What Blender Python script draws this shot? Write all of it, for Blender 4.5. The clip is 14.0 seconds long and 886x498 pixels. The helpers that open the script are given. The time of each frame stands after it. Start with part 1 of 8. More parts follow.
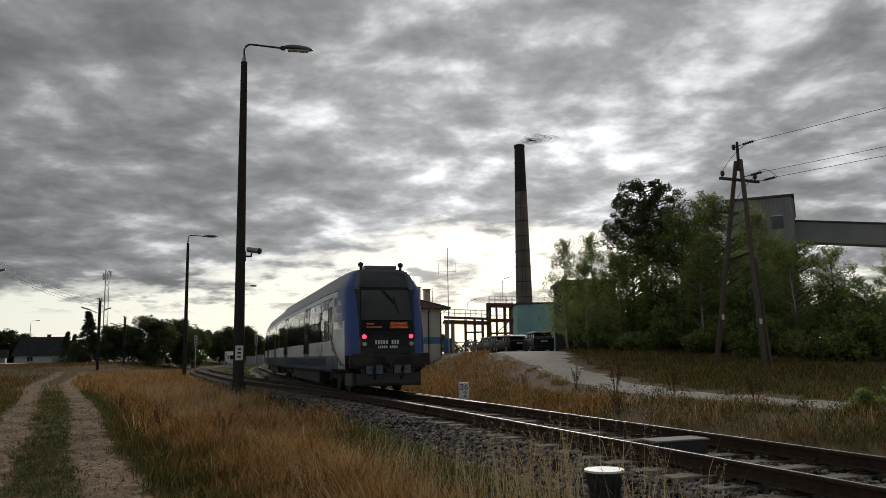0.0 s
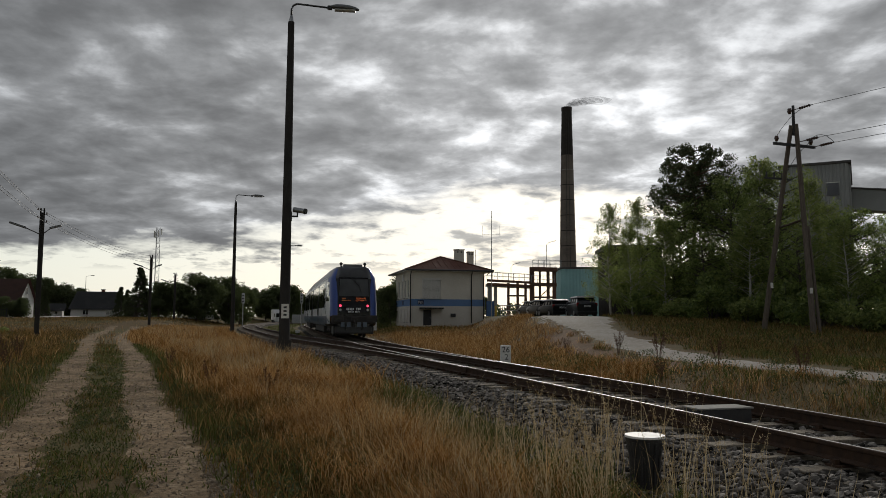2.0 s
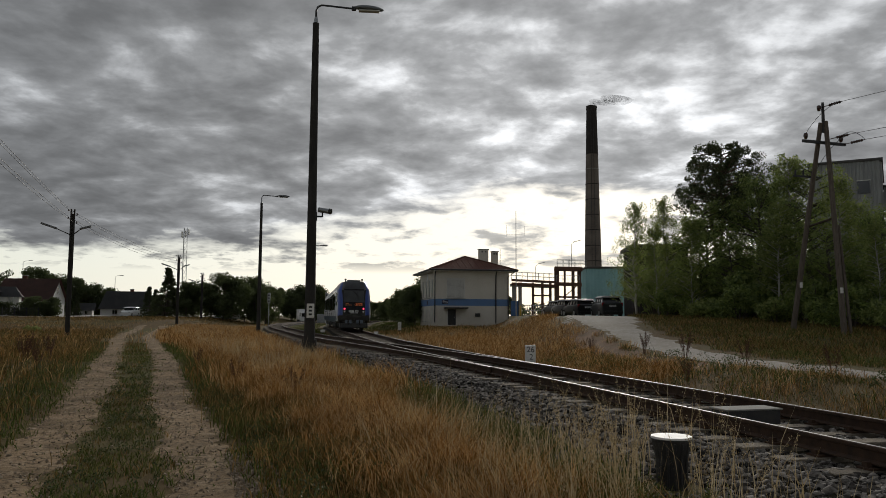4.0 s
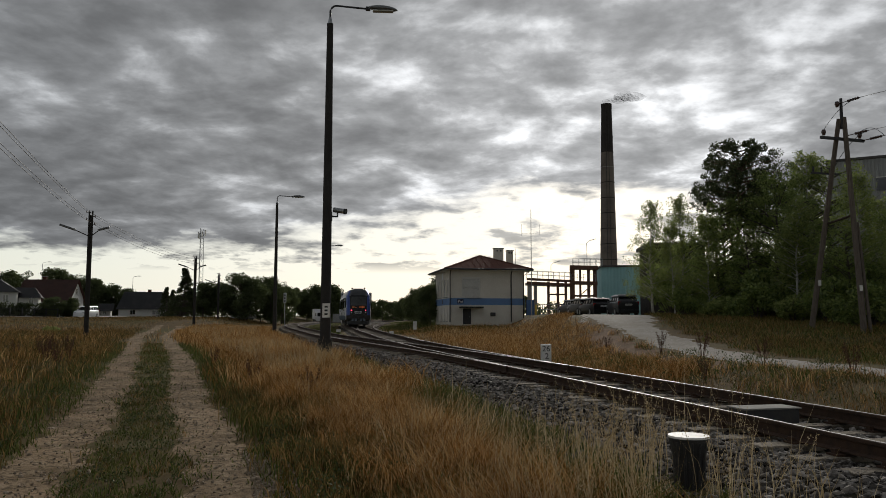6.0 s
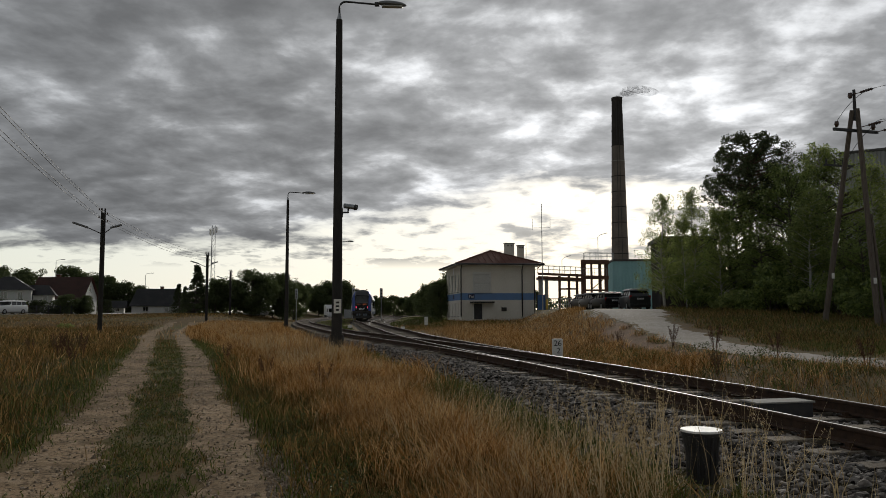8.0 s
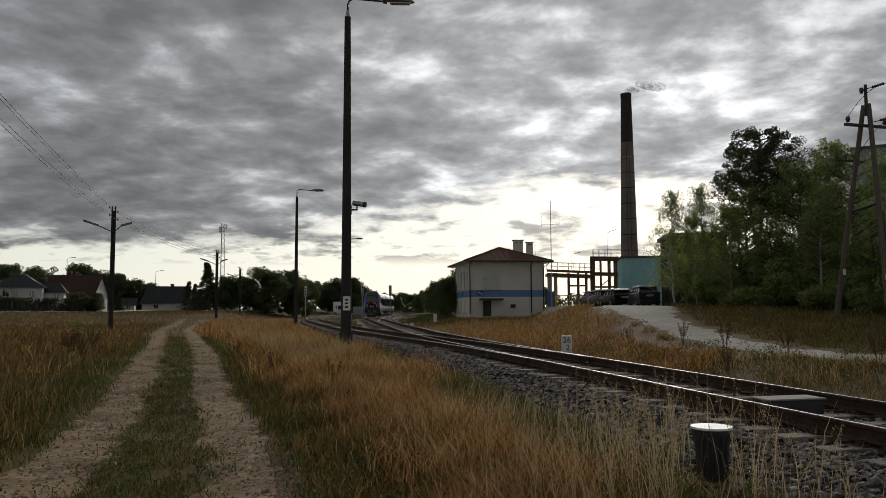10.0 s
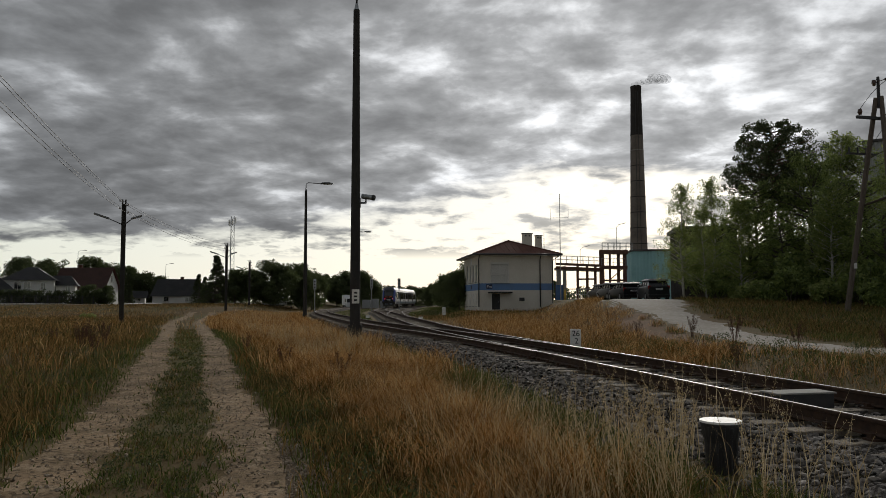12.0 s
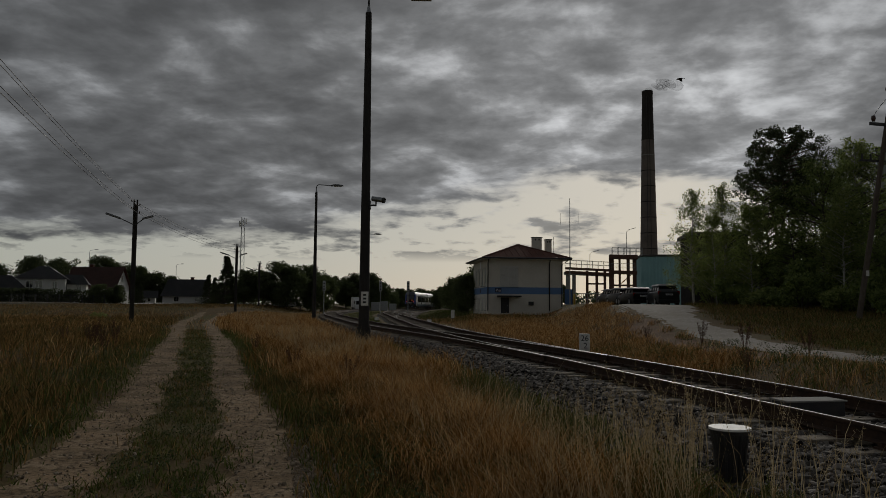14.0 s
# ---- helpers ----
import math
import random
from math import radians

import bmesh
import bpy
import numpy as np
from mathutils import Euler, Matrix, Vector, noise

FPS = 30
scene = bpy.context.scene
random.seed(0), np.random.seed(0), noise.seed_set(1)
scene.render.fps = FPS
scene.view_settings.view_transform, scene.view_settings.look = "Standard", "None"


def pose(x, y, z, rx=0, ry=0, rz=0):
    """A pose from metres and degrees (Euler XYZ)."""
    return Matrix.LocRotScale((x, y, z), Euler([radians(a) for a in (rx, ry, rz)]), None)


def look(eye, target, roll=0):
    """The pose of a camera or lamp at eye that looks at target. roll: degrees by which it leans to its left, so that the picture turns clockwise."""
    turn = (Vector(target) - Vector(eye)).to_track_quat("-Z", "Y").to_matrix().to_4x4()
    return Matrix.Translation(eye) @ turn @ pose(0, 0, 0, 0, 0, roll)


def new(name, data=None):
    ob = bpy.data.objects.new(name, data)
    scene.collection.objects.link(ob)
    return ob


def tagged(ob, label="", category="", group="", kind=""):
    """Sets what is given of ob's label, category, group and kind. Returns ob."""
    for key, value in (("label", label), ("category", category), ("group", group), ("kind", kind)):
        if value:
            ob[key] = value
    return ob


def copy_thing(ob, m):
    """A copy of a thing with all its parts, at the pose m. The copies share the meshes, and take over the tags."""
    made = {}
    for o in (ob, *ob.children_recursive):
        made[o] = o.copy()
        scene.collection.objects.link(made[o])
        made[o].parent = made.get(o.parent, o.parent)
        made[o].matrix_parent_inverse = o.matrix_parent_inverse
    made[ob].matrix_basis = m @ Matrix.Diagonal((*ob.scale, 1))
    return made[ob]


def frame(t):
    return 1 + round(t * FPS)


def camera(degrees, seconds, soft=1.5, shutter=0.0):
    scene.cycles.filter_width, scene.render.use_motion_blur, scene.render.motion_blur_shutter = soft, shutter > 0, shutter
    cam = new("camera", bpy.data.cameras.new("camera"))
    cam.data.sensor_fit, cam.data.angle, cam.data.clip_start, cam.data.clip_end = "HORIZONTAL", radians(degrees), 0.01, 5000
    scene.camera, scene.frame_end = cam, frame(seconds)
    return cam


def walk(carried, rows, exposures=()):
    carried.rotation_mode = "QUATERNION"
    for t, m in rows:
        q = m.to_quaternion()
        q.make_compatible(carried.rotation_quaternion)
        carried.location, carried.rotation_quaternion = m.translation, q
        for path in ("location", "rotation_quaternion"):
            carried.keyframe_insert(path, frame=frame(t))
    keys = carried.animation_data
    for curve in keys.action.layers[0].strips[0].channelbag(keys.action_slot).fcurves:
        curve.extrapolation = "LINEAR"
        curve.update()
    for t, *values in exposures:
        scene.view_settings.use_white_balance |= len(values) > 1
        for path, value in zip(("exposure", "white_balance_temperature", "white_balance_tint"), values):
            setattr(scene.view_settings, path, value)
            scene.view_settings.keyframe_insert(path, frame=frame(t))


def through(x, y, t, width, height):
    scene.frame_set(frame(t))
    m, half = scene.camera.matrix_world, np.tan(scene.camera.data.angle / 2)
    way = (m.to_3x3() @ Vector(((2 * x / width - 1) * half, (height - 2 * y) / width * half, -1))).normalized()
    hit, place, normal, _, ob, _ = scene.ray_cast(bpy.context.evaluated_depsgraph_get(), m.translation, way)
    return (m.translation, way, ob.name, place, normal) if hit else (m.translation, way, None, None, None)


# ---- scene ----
# ---- camera: hand-held, turning on one spot ----
EYE = (0.0, 0.0, 1.55)
cam = camera(60.0, 14.0, soft=0.75)
PATH = [(0.0, -0.518, 7.854, 0.999), (0.5, 1.027, 7.934, 0.881), (1.0, 1.736, 7.631, 0.754), (1.5, 2.011, 6.279, 0.351),
        (2.0, 2.628, 5.084, -0.275), (2.5, 2.941, 4.605, -0.63), (3.0, 3.477, 4.752, -0.69), (5.5, 5.318, 5.176, -0.023),
        (6.0, 5.584, 5.0, -0.154), (6.5, 5.773, 4.927, -0.117), (7.0, 5.949, 4.825, -0.051), (7.5, 6.2, 4.67, 0.1),
        (8.0, 6.411, 4.642, 0.159), (10.5, 7.25, 4.292, 0.247), (11.0, 7.431, 4.117, 0.278), (11.5, 7.583, 3.944, 0.317),
        (12.0, 7.734, 3.918, 0.141), (12.5, 7.884, 3.94, -0.088), (13.0, 8.028, 4.089, -0.287), (13.5, 8.195, 4.196, -0.486),
        (14.0, 8.397, 4.147, -0.499)]
EXPOSURES = [(0.0, 0.0), (13.5, 0.0), (14.0, -1.05)]
walk(cam, [(t, pose(*EYE, 90 + p, r, y)) for t, y, p, r in PATH], EXPOSURES)
# ---- light: a broken overcast with the veiled sun ahead ----
SUN_AZ, SUN_EL = -7.0, 21.0      # degrees to the left of +y, and up


def link(tree, a, b):
    tree.links.new(a, b)


def node(tree, kind, **values):
    n = tree.nodes.new(kind)
    for k, v in values.items():
        if k in n.inputs:
            n.inputs[k].default_value = v
    return n


def math_node(tree, op, a, b=None, c=None, clamp=False):
    n = tree.nodes.new("ShaderNodeMath")
    n.operation, n.use_clamp = op, clamp
    for i, v in enumerate((a, b, c)):
        if v is None:
            continue
        if isinstance(v, (int, float)):
            n.inputs[i].default_value = v
        else:
            link(tree, v, n.inputs[i])
    return n.outputs[0]


def ramp_node(tree, fac, stops, mode="LINEAR"):
    n = tree.nodes.new("ShaderNodeValToRGB")
    n.color_ramp.interpolation = mode
    els = n.color_ramp.elements
    while len(els) < len(stops):
        els.new(0.5)
    for e, (p, col) in zip(els, stops):
        e.position = p
        e.color = (*col, 1) if len(col) == 3 else col
    link(tree, fac, n.inputs["Fac"])
    return n.outputs["Color"]


def mix_node(tree, fac, a, b, blend="MIX"):
    n = tree.nodes.new("ShaderNodeMix")
    n.data_type, n.blend_type = "RGBA", blend
    f, ca, cb = n.inputs[0], n.inputs[6], n.inputs[7]
    for sock, v in ((f, fac), (ca, a), (cb, b)):
        if isinstance(v, (int, float)):
            sock.default_value = v
        elif isinstance(v, tuple):
            sock.default_value = (*v, 1) if len(v) == 3 else v
        else:
            link(tree, v, sock)
    return n.outputs[2]


def make_world():
    w = bpy.data.worlds.new("overcast_sky")
    scene.world = w
    w.use_nodes = True
    t = w.node_tree
    t.nodes.clear()
    out = t.nodes.new("ShaderNodeOutputWorld")
    back = t.nodes.new("ShaderNodeBackground")
    link(t, back.outputs[0], out.inputs[0])
    sky = t.nodes.new("ShaderNodeTexSky")
    sky.sky_type, sky.sun_disc = "NISHITA", False
    sky.sun_elevation, sky.sun_rotation = radians(SUN_EL), radians(-SUN_AZ)
    sky_dim = mix_node(t, 1.0, sky.outputs[0], (0.075, 0.075, 0.075), "MULTIPLY")
    co = t.nodes.new("ShaderNodeTexCoord")
    sep = t.nodes.new("ShaderNodeSeparateXYZ")
    link(t, co.outputs["Generated"], sep.inputs[0])
    x, y, z = sep.outputs
    up = math_node(t, "MAXIMUM", z, 0.0)
    deep = math_node(t, "ADD", up, 0.19)
    flat = t.nodes.new("ShaderNodeCombineXYZ")
    link(t, math_node(t, "DIVIDE", x, deep), flat.inputs[0])
    link(t, math_node(t, "DIVIDE", y, deep), flat.inputs[1])
    flat.inputs[2].default_value = 3.7

    def cloud(scale, detail, rough, shift, distort=0.0):
        m = t.nodes.new("ShaderNodeMapping")
        link(t, flat.outputs[0], m.inputs["Vector"])
        m.inputs["Location"].default_value = shift
        n = node(t, "ShaderNodeTexNoise", Scale=scale, Detail=detail, Roughness=rough, Distortion=distort)
        link(t, m.outputs[0], n.inputs["Vector"])
        return n.outputs["Fac"]
    big = cloud(0.95, 3.0, 0.5, (7.9, 3.4, 0))
    mid = cloud(3.5, 6.0, 0.54, (5.1, 2.2, 1), 0.2)
    fine = cloud(7.5, 5.0, 0.55, (0.7, 9.1, 2), 0.15)
    thick = math_node(t, "ADD", math_node(t, "MULTIPLY", big, 0.6), math_node(t, "MULTIPLY", mid, 1.2))
    thick = math_node(t, "ADD", thick, math_node(t, "MULTIPLY_ADD", fine, 0.5, -0.12))
    thick = math_node(t, "MULTIPLY_ADD", thick, 1.38, -0.35)
    # thin places and heavy banks of the cloud deck: degrees left of +y, up, width, how much thinner
    warp = node(t, "ShaderNodeTexNoise", Scale=7.0, Detail=4.0, Roughness=0.55)
    link(t, co.outputs["Generated"], warp.inputs["Vector"])
    off = t.nodes.new("ShaderNodeVectorMath")
    off.operation = "MULTIPLY_ADD"
    link(t, warp.outputs["Color"], off.inputs[0])
    off.inputs[1].default_value, off.inputs[2].default_value = (0.16, 0.16, 0.10), (-0.08, -0.08, -0.05)
    bent = t.nodes.new("ShaderNodeVectorMath")
    bent.operation = "ADD"
    link(t, co.outputs["Generated"], bent.inputs[0])
    link(t, off.outputs[0], bent.inputs[1])
    unit = t.nodes.new("ShaderNodeVectorMath")
    unit.operation = "NORMALIZE"
    link(t, bent.outputs[0], unit.inputs[0])
    for az, el, wide, thin in ((2.0, 22.5, 3.5, 0.16), (-17.5, 18.8, 2.2, 0.10), (-12.0, 13.0, 2.4, 0.12), (8.9, 13.4, 1.6, 0.12), (5.5, 8.7, 2.5, 0.09), (-3.0, 7.0, 6.0, 0.09),
                               (13.5, 17.0, 4.5, -0.03), (31.0, 8.0, 5.0, -0.04), (-5.0, 17.5, 4.0, -0.10), (3.0, 15.5, 3.5, -0.08), (-13.0, 8.5, 3.5, 0.05), (-24.0, 13.0, 5.0, -0.06), (-10.0, 21.0, 4.0, -0.06)):
        a, e = radians(az), radians(el)
        dp = t.nodes.new("ShaderNodeVectorMath")
        dp.operation = "DOT_PRODUCT"
        link(t, unit.outputs[0], dp.inputs[0])
        dp.inputs[1].default_value = (-math.sin(a) * math.cos(e), math.cos(a) * math.cos(e), math.sin(e))
        spot = math_node(t, "POWER", math_node(t, "MAXIMUM", dp.outputs["Value"], 0.0), 1.4 / radians(wide) ** 2)
        thick = math_node(t, "MULTIPLY_ADD", spot, -thin, thick)
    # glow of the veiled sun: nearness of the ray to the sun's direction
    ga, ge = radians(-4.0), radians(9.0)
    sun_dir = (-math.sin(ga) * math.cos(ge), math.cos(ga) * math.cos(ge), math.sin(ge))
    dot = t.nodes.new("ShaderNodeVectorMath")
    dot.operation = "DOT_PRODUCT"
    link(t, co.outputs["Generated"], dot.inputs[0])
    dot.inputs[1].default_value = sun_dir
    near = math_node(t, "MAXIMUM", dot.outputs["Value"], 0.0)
    glow = math_node(t, "POWER", near, 16.0)
    glow_wide = math_node(t, "POWER", near, 3.0)
    # cloud brightness: thick is dark, thin lets light through, more so near the sun
    cover = ramp_node(t, math_node(t, "MULTIPLY", thick, 0.5), [(0.28, (0.9, 0.9, 0.9)), (0.37, (0.66, 0.66, 0.66)), (0.43, (0.46, 0.46, 0.46)), (0.50, (0.31, 0.31, 0.31)), (0.57, (0.24, 0.24, 0.24)), (0.66, (0.18, 0.18, 0.18)), (0.8, (0.13, 0.13, 0.13))])
    tint = mix_node(t, math_node(t, "MULTIPLY", glow_wide, 0.5, clamp=True), (0.94, 0.99, 1.05), (1.01, 0.99, 0.97))
    lum = math_node(t, "MULTIPLY", math_node(t, "MULTIPLY_ADD", glow, 0.7, 0.93), math_node(t, "MULTIPLY_ADD", y, 0.14, 0.86))
    clouds = mix_node(t, 1.0, mix_node(t, 1.0, cover, tint, "MULTIPLY"), lum, "MULTIPLY")
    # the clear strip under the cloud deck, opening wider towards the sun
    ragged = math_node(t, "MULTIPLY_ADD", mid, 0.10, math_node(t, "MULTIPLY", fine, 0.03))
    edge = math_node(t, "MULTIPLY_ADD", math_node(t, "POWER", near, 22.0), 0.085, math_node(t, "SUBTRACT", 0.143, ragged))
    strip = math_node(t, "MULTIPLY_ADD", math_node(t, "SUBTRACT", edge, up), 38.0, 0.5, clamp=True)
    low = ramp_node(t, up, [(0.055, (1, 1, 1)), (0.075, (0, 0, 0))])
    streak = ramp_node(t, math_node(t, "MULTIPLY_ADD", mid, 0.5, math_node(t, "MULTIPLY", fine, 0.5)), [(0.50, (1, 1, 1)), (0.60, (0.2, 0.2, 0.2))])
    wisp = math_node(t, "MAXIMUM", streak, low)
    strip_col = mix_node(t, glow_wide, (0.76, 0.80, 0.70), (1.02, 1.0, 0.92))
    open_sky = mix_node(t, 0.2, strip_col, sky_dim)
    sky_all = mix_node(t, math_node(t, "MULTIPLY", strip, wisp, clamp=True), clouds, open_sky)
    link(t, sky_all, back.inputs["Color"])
    back.inputs["Strength"].default_value = 1.0


make_world()
sun = new("sun", bpy.data.lights.new("sun", "SUN"))
sun.data.energy, sun.data.angle, sun.data.color = 1.9, radians(12), (1.0, 0.95, 0.86)
sun.matrix_world = look((0, 0, 60), (math.sin(radians(SUN_AZ)) * 60 / math.tan(radians(SUN_EL)), -math.cos(radians(SUN_AZ)) * 60 / math.tan(radians(SUN_EL)), 0))
# ---- materials ----
def material(name, base, rough=0.7, metal=0.0, vary=(), grain=None, bump=0.0, bump_scale=40.0, random=0.0, island=0.0,
             emit=None, emit_strength=0.0, spec=0.5, rough_vary=0.0):
    """base colour; vary: (scale, colour, low, high) layers of noise; bump: relief; random / island: brightness spread by piece."""
    m = bpy.data.materials.new(name)
    m.use_nodes = True
    t = m.node_tree
    bsdf = t.nodes["Principled BSDF"]
    co = t.nodes.new("ShaderNodeTexCoord")
    col = base
    for i, (scale, other, low, high) in enumerate(vary):
        n = node(t, "ShaderNodeTexNoise", Scale=scale, Detail=5.0, Roughness=0.6)
        mp = t.nodes.new("ShaderNodeMapping")
        mp.inputs["Location"].default_value = (i * 3.1, i * 7.7, i * 1.3)
        if grain:
            mp.inputs["Scale"].default_value = grain
        link(t, co.outputs["Object"], mp.inputs["Vector"])
        link(t, mp.outputs[0], n.inputs["Vector"])
        f = ramp_node(t, n.outputs["Fac"], [(low, (0, 0, 0)), (high, (1, 1, 1))])
        col = mix_node(t, f, col, other)
    for amount, source in ((random, "object"), (island, "island")):
        if amount:
            if source == "object":
                r = t.nodes.new("ShaderNodeObjectInfo").outputs["Random"]
            else:
                r = t.nodes.new("ShaderNodeNewGeometry").outputs["Random Per Island"]
            k = math_node(t, "MULTIPLY_ADD", r, 2 * amount, 1 - amount)
            comb = t.nodes.new("ShaderNodeCombineColor")
            for s in comb.inputs:
                link(t, k, s)
            col = mix_node(t, 1.0, col, comb.outputs[0], "MULTIPLY")
    if isinstance(col, tuple):
        bsdf.inputs["Base Color"].default_value = (*col, 1)
    else:
        link(t, col, bsdf.inputs["Base Color"])
    bsdf.inputs["Roughness"].default_value = rough
    if rough_vary:
        n = node(t, "ShaderNodeTexNoise", Scale=bump_scale * 0.3, Detail=4.0)
        link(t, co.outputs["Object"], n.inputs["Vector"])
        link(t, math_node(t, "MULTIPLY_ADD", n.outputs["Fac"], 2 * rough_vary, rough - rough_vary, clamp=True), bsdf.inputs["Roughness"])
    bsdf.inputs["Metallic"].default_value = metal
    bsdf.inputs["Specular IOR Level"].default_value = spec
    if bump:
        n = node(t, "ShaderNodeTexNoise", Scale=bump_scale, Detail=5.0, Roughness=0.65)
        link(t, co.outputs["Object"], n.inputs["Vector"])
        b = node(t, "ShaderNodeBump", Strength=bump, Distance=0.03)
        link(t, n.outputs["Fac"], b.inputs["Height"])
        link(t, b.outputs[0], bsdf.inputs["Normal"])
    if emit:
        bsdf.inputs["Emission Color"].default_value = (*emit, 1)
        bsdf.inputs["Emission Strength"].default_value = emit_strength
    return m


def foliage(name, a, b, through=0.35, gloss=0.03):
    """Leaves that let some light through; colour varies by leaf."""
    m = bpy.data.materials.new(name)
    m.use_nodes = True
    t = m.node_tree
    out = t.nodes["Material Output"]
    t.nodes.remove(t.nodes["Principled BSDF"])
    r = t.nodes.new("ShaderNodeNewGeometry").outputs["Random Per Island"]
    col = ramp_node(t, r, [(0.0, a), (1.0, b)])
    d, tr, g = t.nodes.new("ShaderNodeBsdfDiffuse"), t.nodes.new("ShaderNodeBsdfTranslucent"), t.nodes.new("ShaderNodeBsdfGlossy")
    g.inputs["Roughness"].default_value = 0.5
    link(t, col, d.inputs[0])
    link(t, col, tr.inputs[0])
    mx, mg = t.nodes.new("ShaderNodeMixShader"), t.nodes.new("ShaderNodeMixShader")
    mx.inputs[0].default_value, mg.inputs[0].default_value = through, gloss
    link(t, d.outputs[0], mx.inputs[1])
    link(t, tr.outputs[0], mx.inputs[2])
    link(t, mx.outputs[0], mg.inputs[1])
    link(t, g.outputs[0], mg.inputs[2])
    link(t, mg.outputs[0], out.inputs[0])
    return m


SOIL = material("soil_and_stubble", (0.11, 0.076, 0.038), 0.95, vary=((0.12, (0.085, 0.08, 0.03), 0.42, 0.62), (2.5, (0.17, 0.115, 0.055), 0.5, 0.75), (14, (0.05, 0.04, 0.02), 0.55, 0.8)), bump=0.8, bump_scale=12, spec=0.05)
SAND = material("sandy_track", (0.29, 0.205, 0.125), 0.95, vary=((0.9, (0.15, 0.105, 0.06), 0.42, 0.6), (4, (0.33, 0.25, 0.165), 0.5, 0.68), (16, (0.09, 0.065, 0.04), 0.5, 0.63), (45, (0.40, 0.33, 0.25), 0.62, 0.72)), bump=0.9, bump_scale=22, spec=0.08)
GRAVEL_ROAD = material("pale_gravel_road", (0.31, 0.283, 0.247), 0.95, vary=((0.4, (0.24, 0.21, 0.175), 0.4, 0.7), (5, (0.42, 0.4, 0.37), 0.5, 0.8), (28, (0.2, 0.18, 0.16), 0.6, 0.8)), bump=0.6, bump_scale=25, spec=0.1)
# base near black: shade in the gaps between loose stones is in the colour
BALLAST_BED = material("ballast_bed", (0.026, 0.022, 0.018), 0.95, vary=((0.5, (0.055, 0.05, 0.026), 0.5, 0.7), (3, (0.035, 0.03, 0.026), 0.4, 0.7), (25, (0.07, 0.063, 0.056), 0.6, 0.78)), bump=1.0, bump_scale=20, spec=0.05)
STONE = material("crushed_stone", (0.21, 0.192, 0.172), 0.85, vary=((8, (0.07, 0.062, 0.056), 0.4, 0.62),), island=1.0, random=0.5, bump=0.4, bump_scale=60, spec=0.15)
PEBBLE = material("brown_grey_pebbles", (0.30, 0.245, 0.185), 0.9, vary=((30, (0.2, 0.155, 0.11), 0.4, 0.65),), island=0.4, spec=0.1)
STEEL_TOP = material("polished_rail_head", (0.2, 0.2, 0.205), 0.56, 1.0, vary=((4, (0.32, 0.31, 0.3), 0.45, 0.7),), grain=(1, 1, 1), rough_vary=0.06)
RAIL_RUST = material("rusty_rail_web", (0.075, 0.045, 0.03), 0.85, 0.1, vary=((9, (0.04, 0.028, 0.022), 0.4, 0.7),), bump=0.3, bump_scale=60, spec=0.2)
TIE_WOOD = material("weathered_tie", (0.2, 0.17, 0.132), 0.9, vary=((3, (0.2, 0.17, 0.14), 0.5, 0.7), (30, (0.06, 0.05, 0.04), 0.5, 0.75)), bump=0.7, bump_scale=35, random=0.25, spec=0.1)
CONCRETE = material("weathered_concrete", (0.30, 0.29, 0.27), 0.9, vary=((1.5, (0.22, 0.21, 0.19), 0.4, 0.7), (18, (0.36, 0.35, 0.33), 0.5, 0.8)), bump=0.4, bump_scale=45, spec=0.2)
# even near-black tone; the poles' backlit silhouette dark is put into this colour
DARK_CONCRETE = material("near_black_concrete", (0.05, 0.047, 0.044), 0.9, vary=((1.2, (0.034, 0.031, 0.03), 0.4, 0.7), (20, (0.075, 0.07, 0.066), 0.55, 0.8)), bump=0.4, bump_scale=45, spec=0.15)
POLE_WOOD = material("tarred_pole_wood", (0.075, 0.058, 0.045), 0.9, vary=((4, (0.04, 0.032, 0.027), 0.4, 0.7), (20, (0.13, 0.11, 0.09), 0.58, 0.8)), grain=(6, 6, 0.5), bump=0.5, bump_scale=30, spec=0.15)
POLE_GREY = material("weathered_grey_pole_wood", (0.15, 0.125, 0.105), 0.9, vary=((4, (0.09, 0.072, 0.06), 0.4, 0.7), (20, (0.22, 0.19, 0.16), 0.58, 0.8)), grain=(6, 6, 0.5), bump=0.5, bump_scale=30, spec=0.15)
GALV = material("galvanised_steel", (0.36, 0.37, 0.38), 0.45, 0.9, vary=((7, (0.25, 0.26, 0.27), 0.4, 0.7),), rough_vary=0.1)
DARK_METAL = material("dark_painted_metal", (0.035, 0.035, 0.038), 0.55, 0.2, vary=((6, (0.06, 0.055, 0.05), 0.5, 0.75),))
RUST_STEEL = material("rust_brown_steel", (0.15, 0.075, 0.05), 0.8, 0.2, vary=((1.2, (0.09, 0.05, 0.038), 0.4, 0.7), (8, (0.2, 0.12, 0.09), 0.55, 0.8)))
LAMP_GREY = material("lamp_housing_grey", (0.17, 0.175, 0.18), 0.5, 0.3, vary=((5, (0.1, 0.1, 0.1), 0.5, 0.75),))
DIFFUSER = material("lamp_diffuser", (0.5, 0.5, 0.47), 0.25)
PORCELAIN = material("brown_porcelain", (0.06, 0.03, 0.02), 0.25)
WHITE_PAINT = material("white_paint", (0.78, 0.77, 0.74), 0.7, vary=((5, (0.62, 0.6, 0.55), 0.45, 0.7), (30, (0.4, 0.38, 0.34), 0.66, 0.8)), bump=0.2)
BLACK_PAINT = material("black_paint", (0.022, 0.022, 0.024), 0.6, vary=((7, (0.05, 0.047, 0.043), 0.5, 0.75),), bump=0.25)
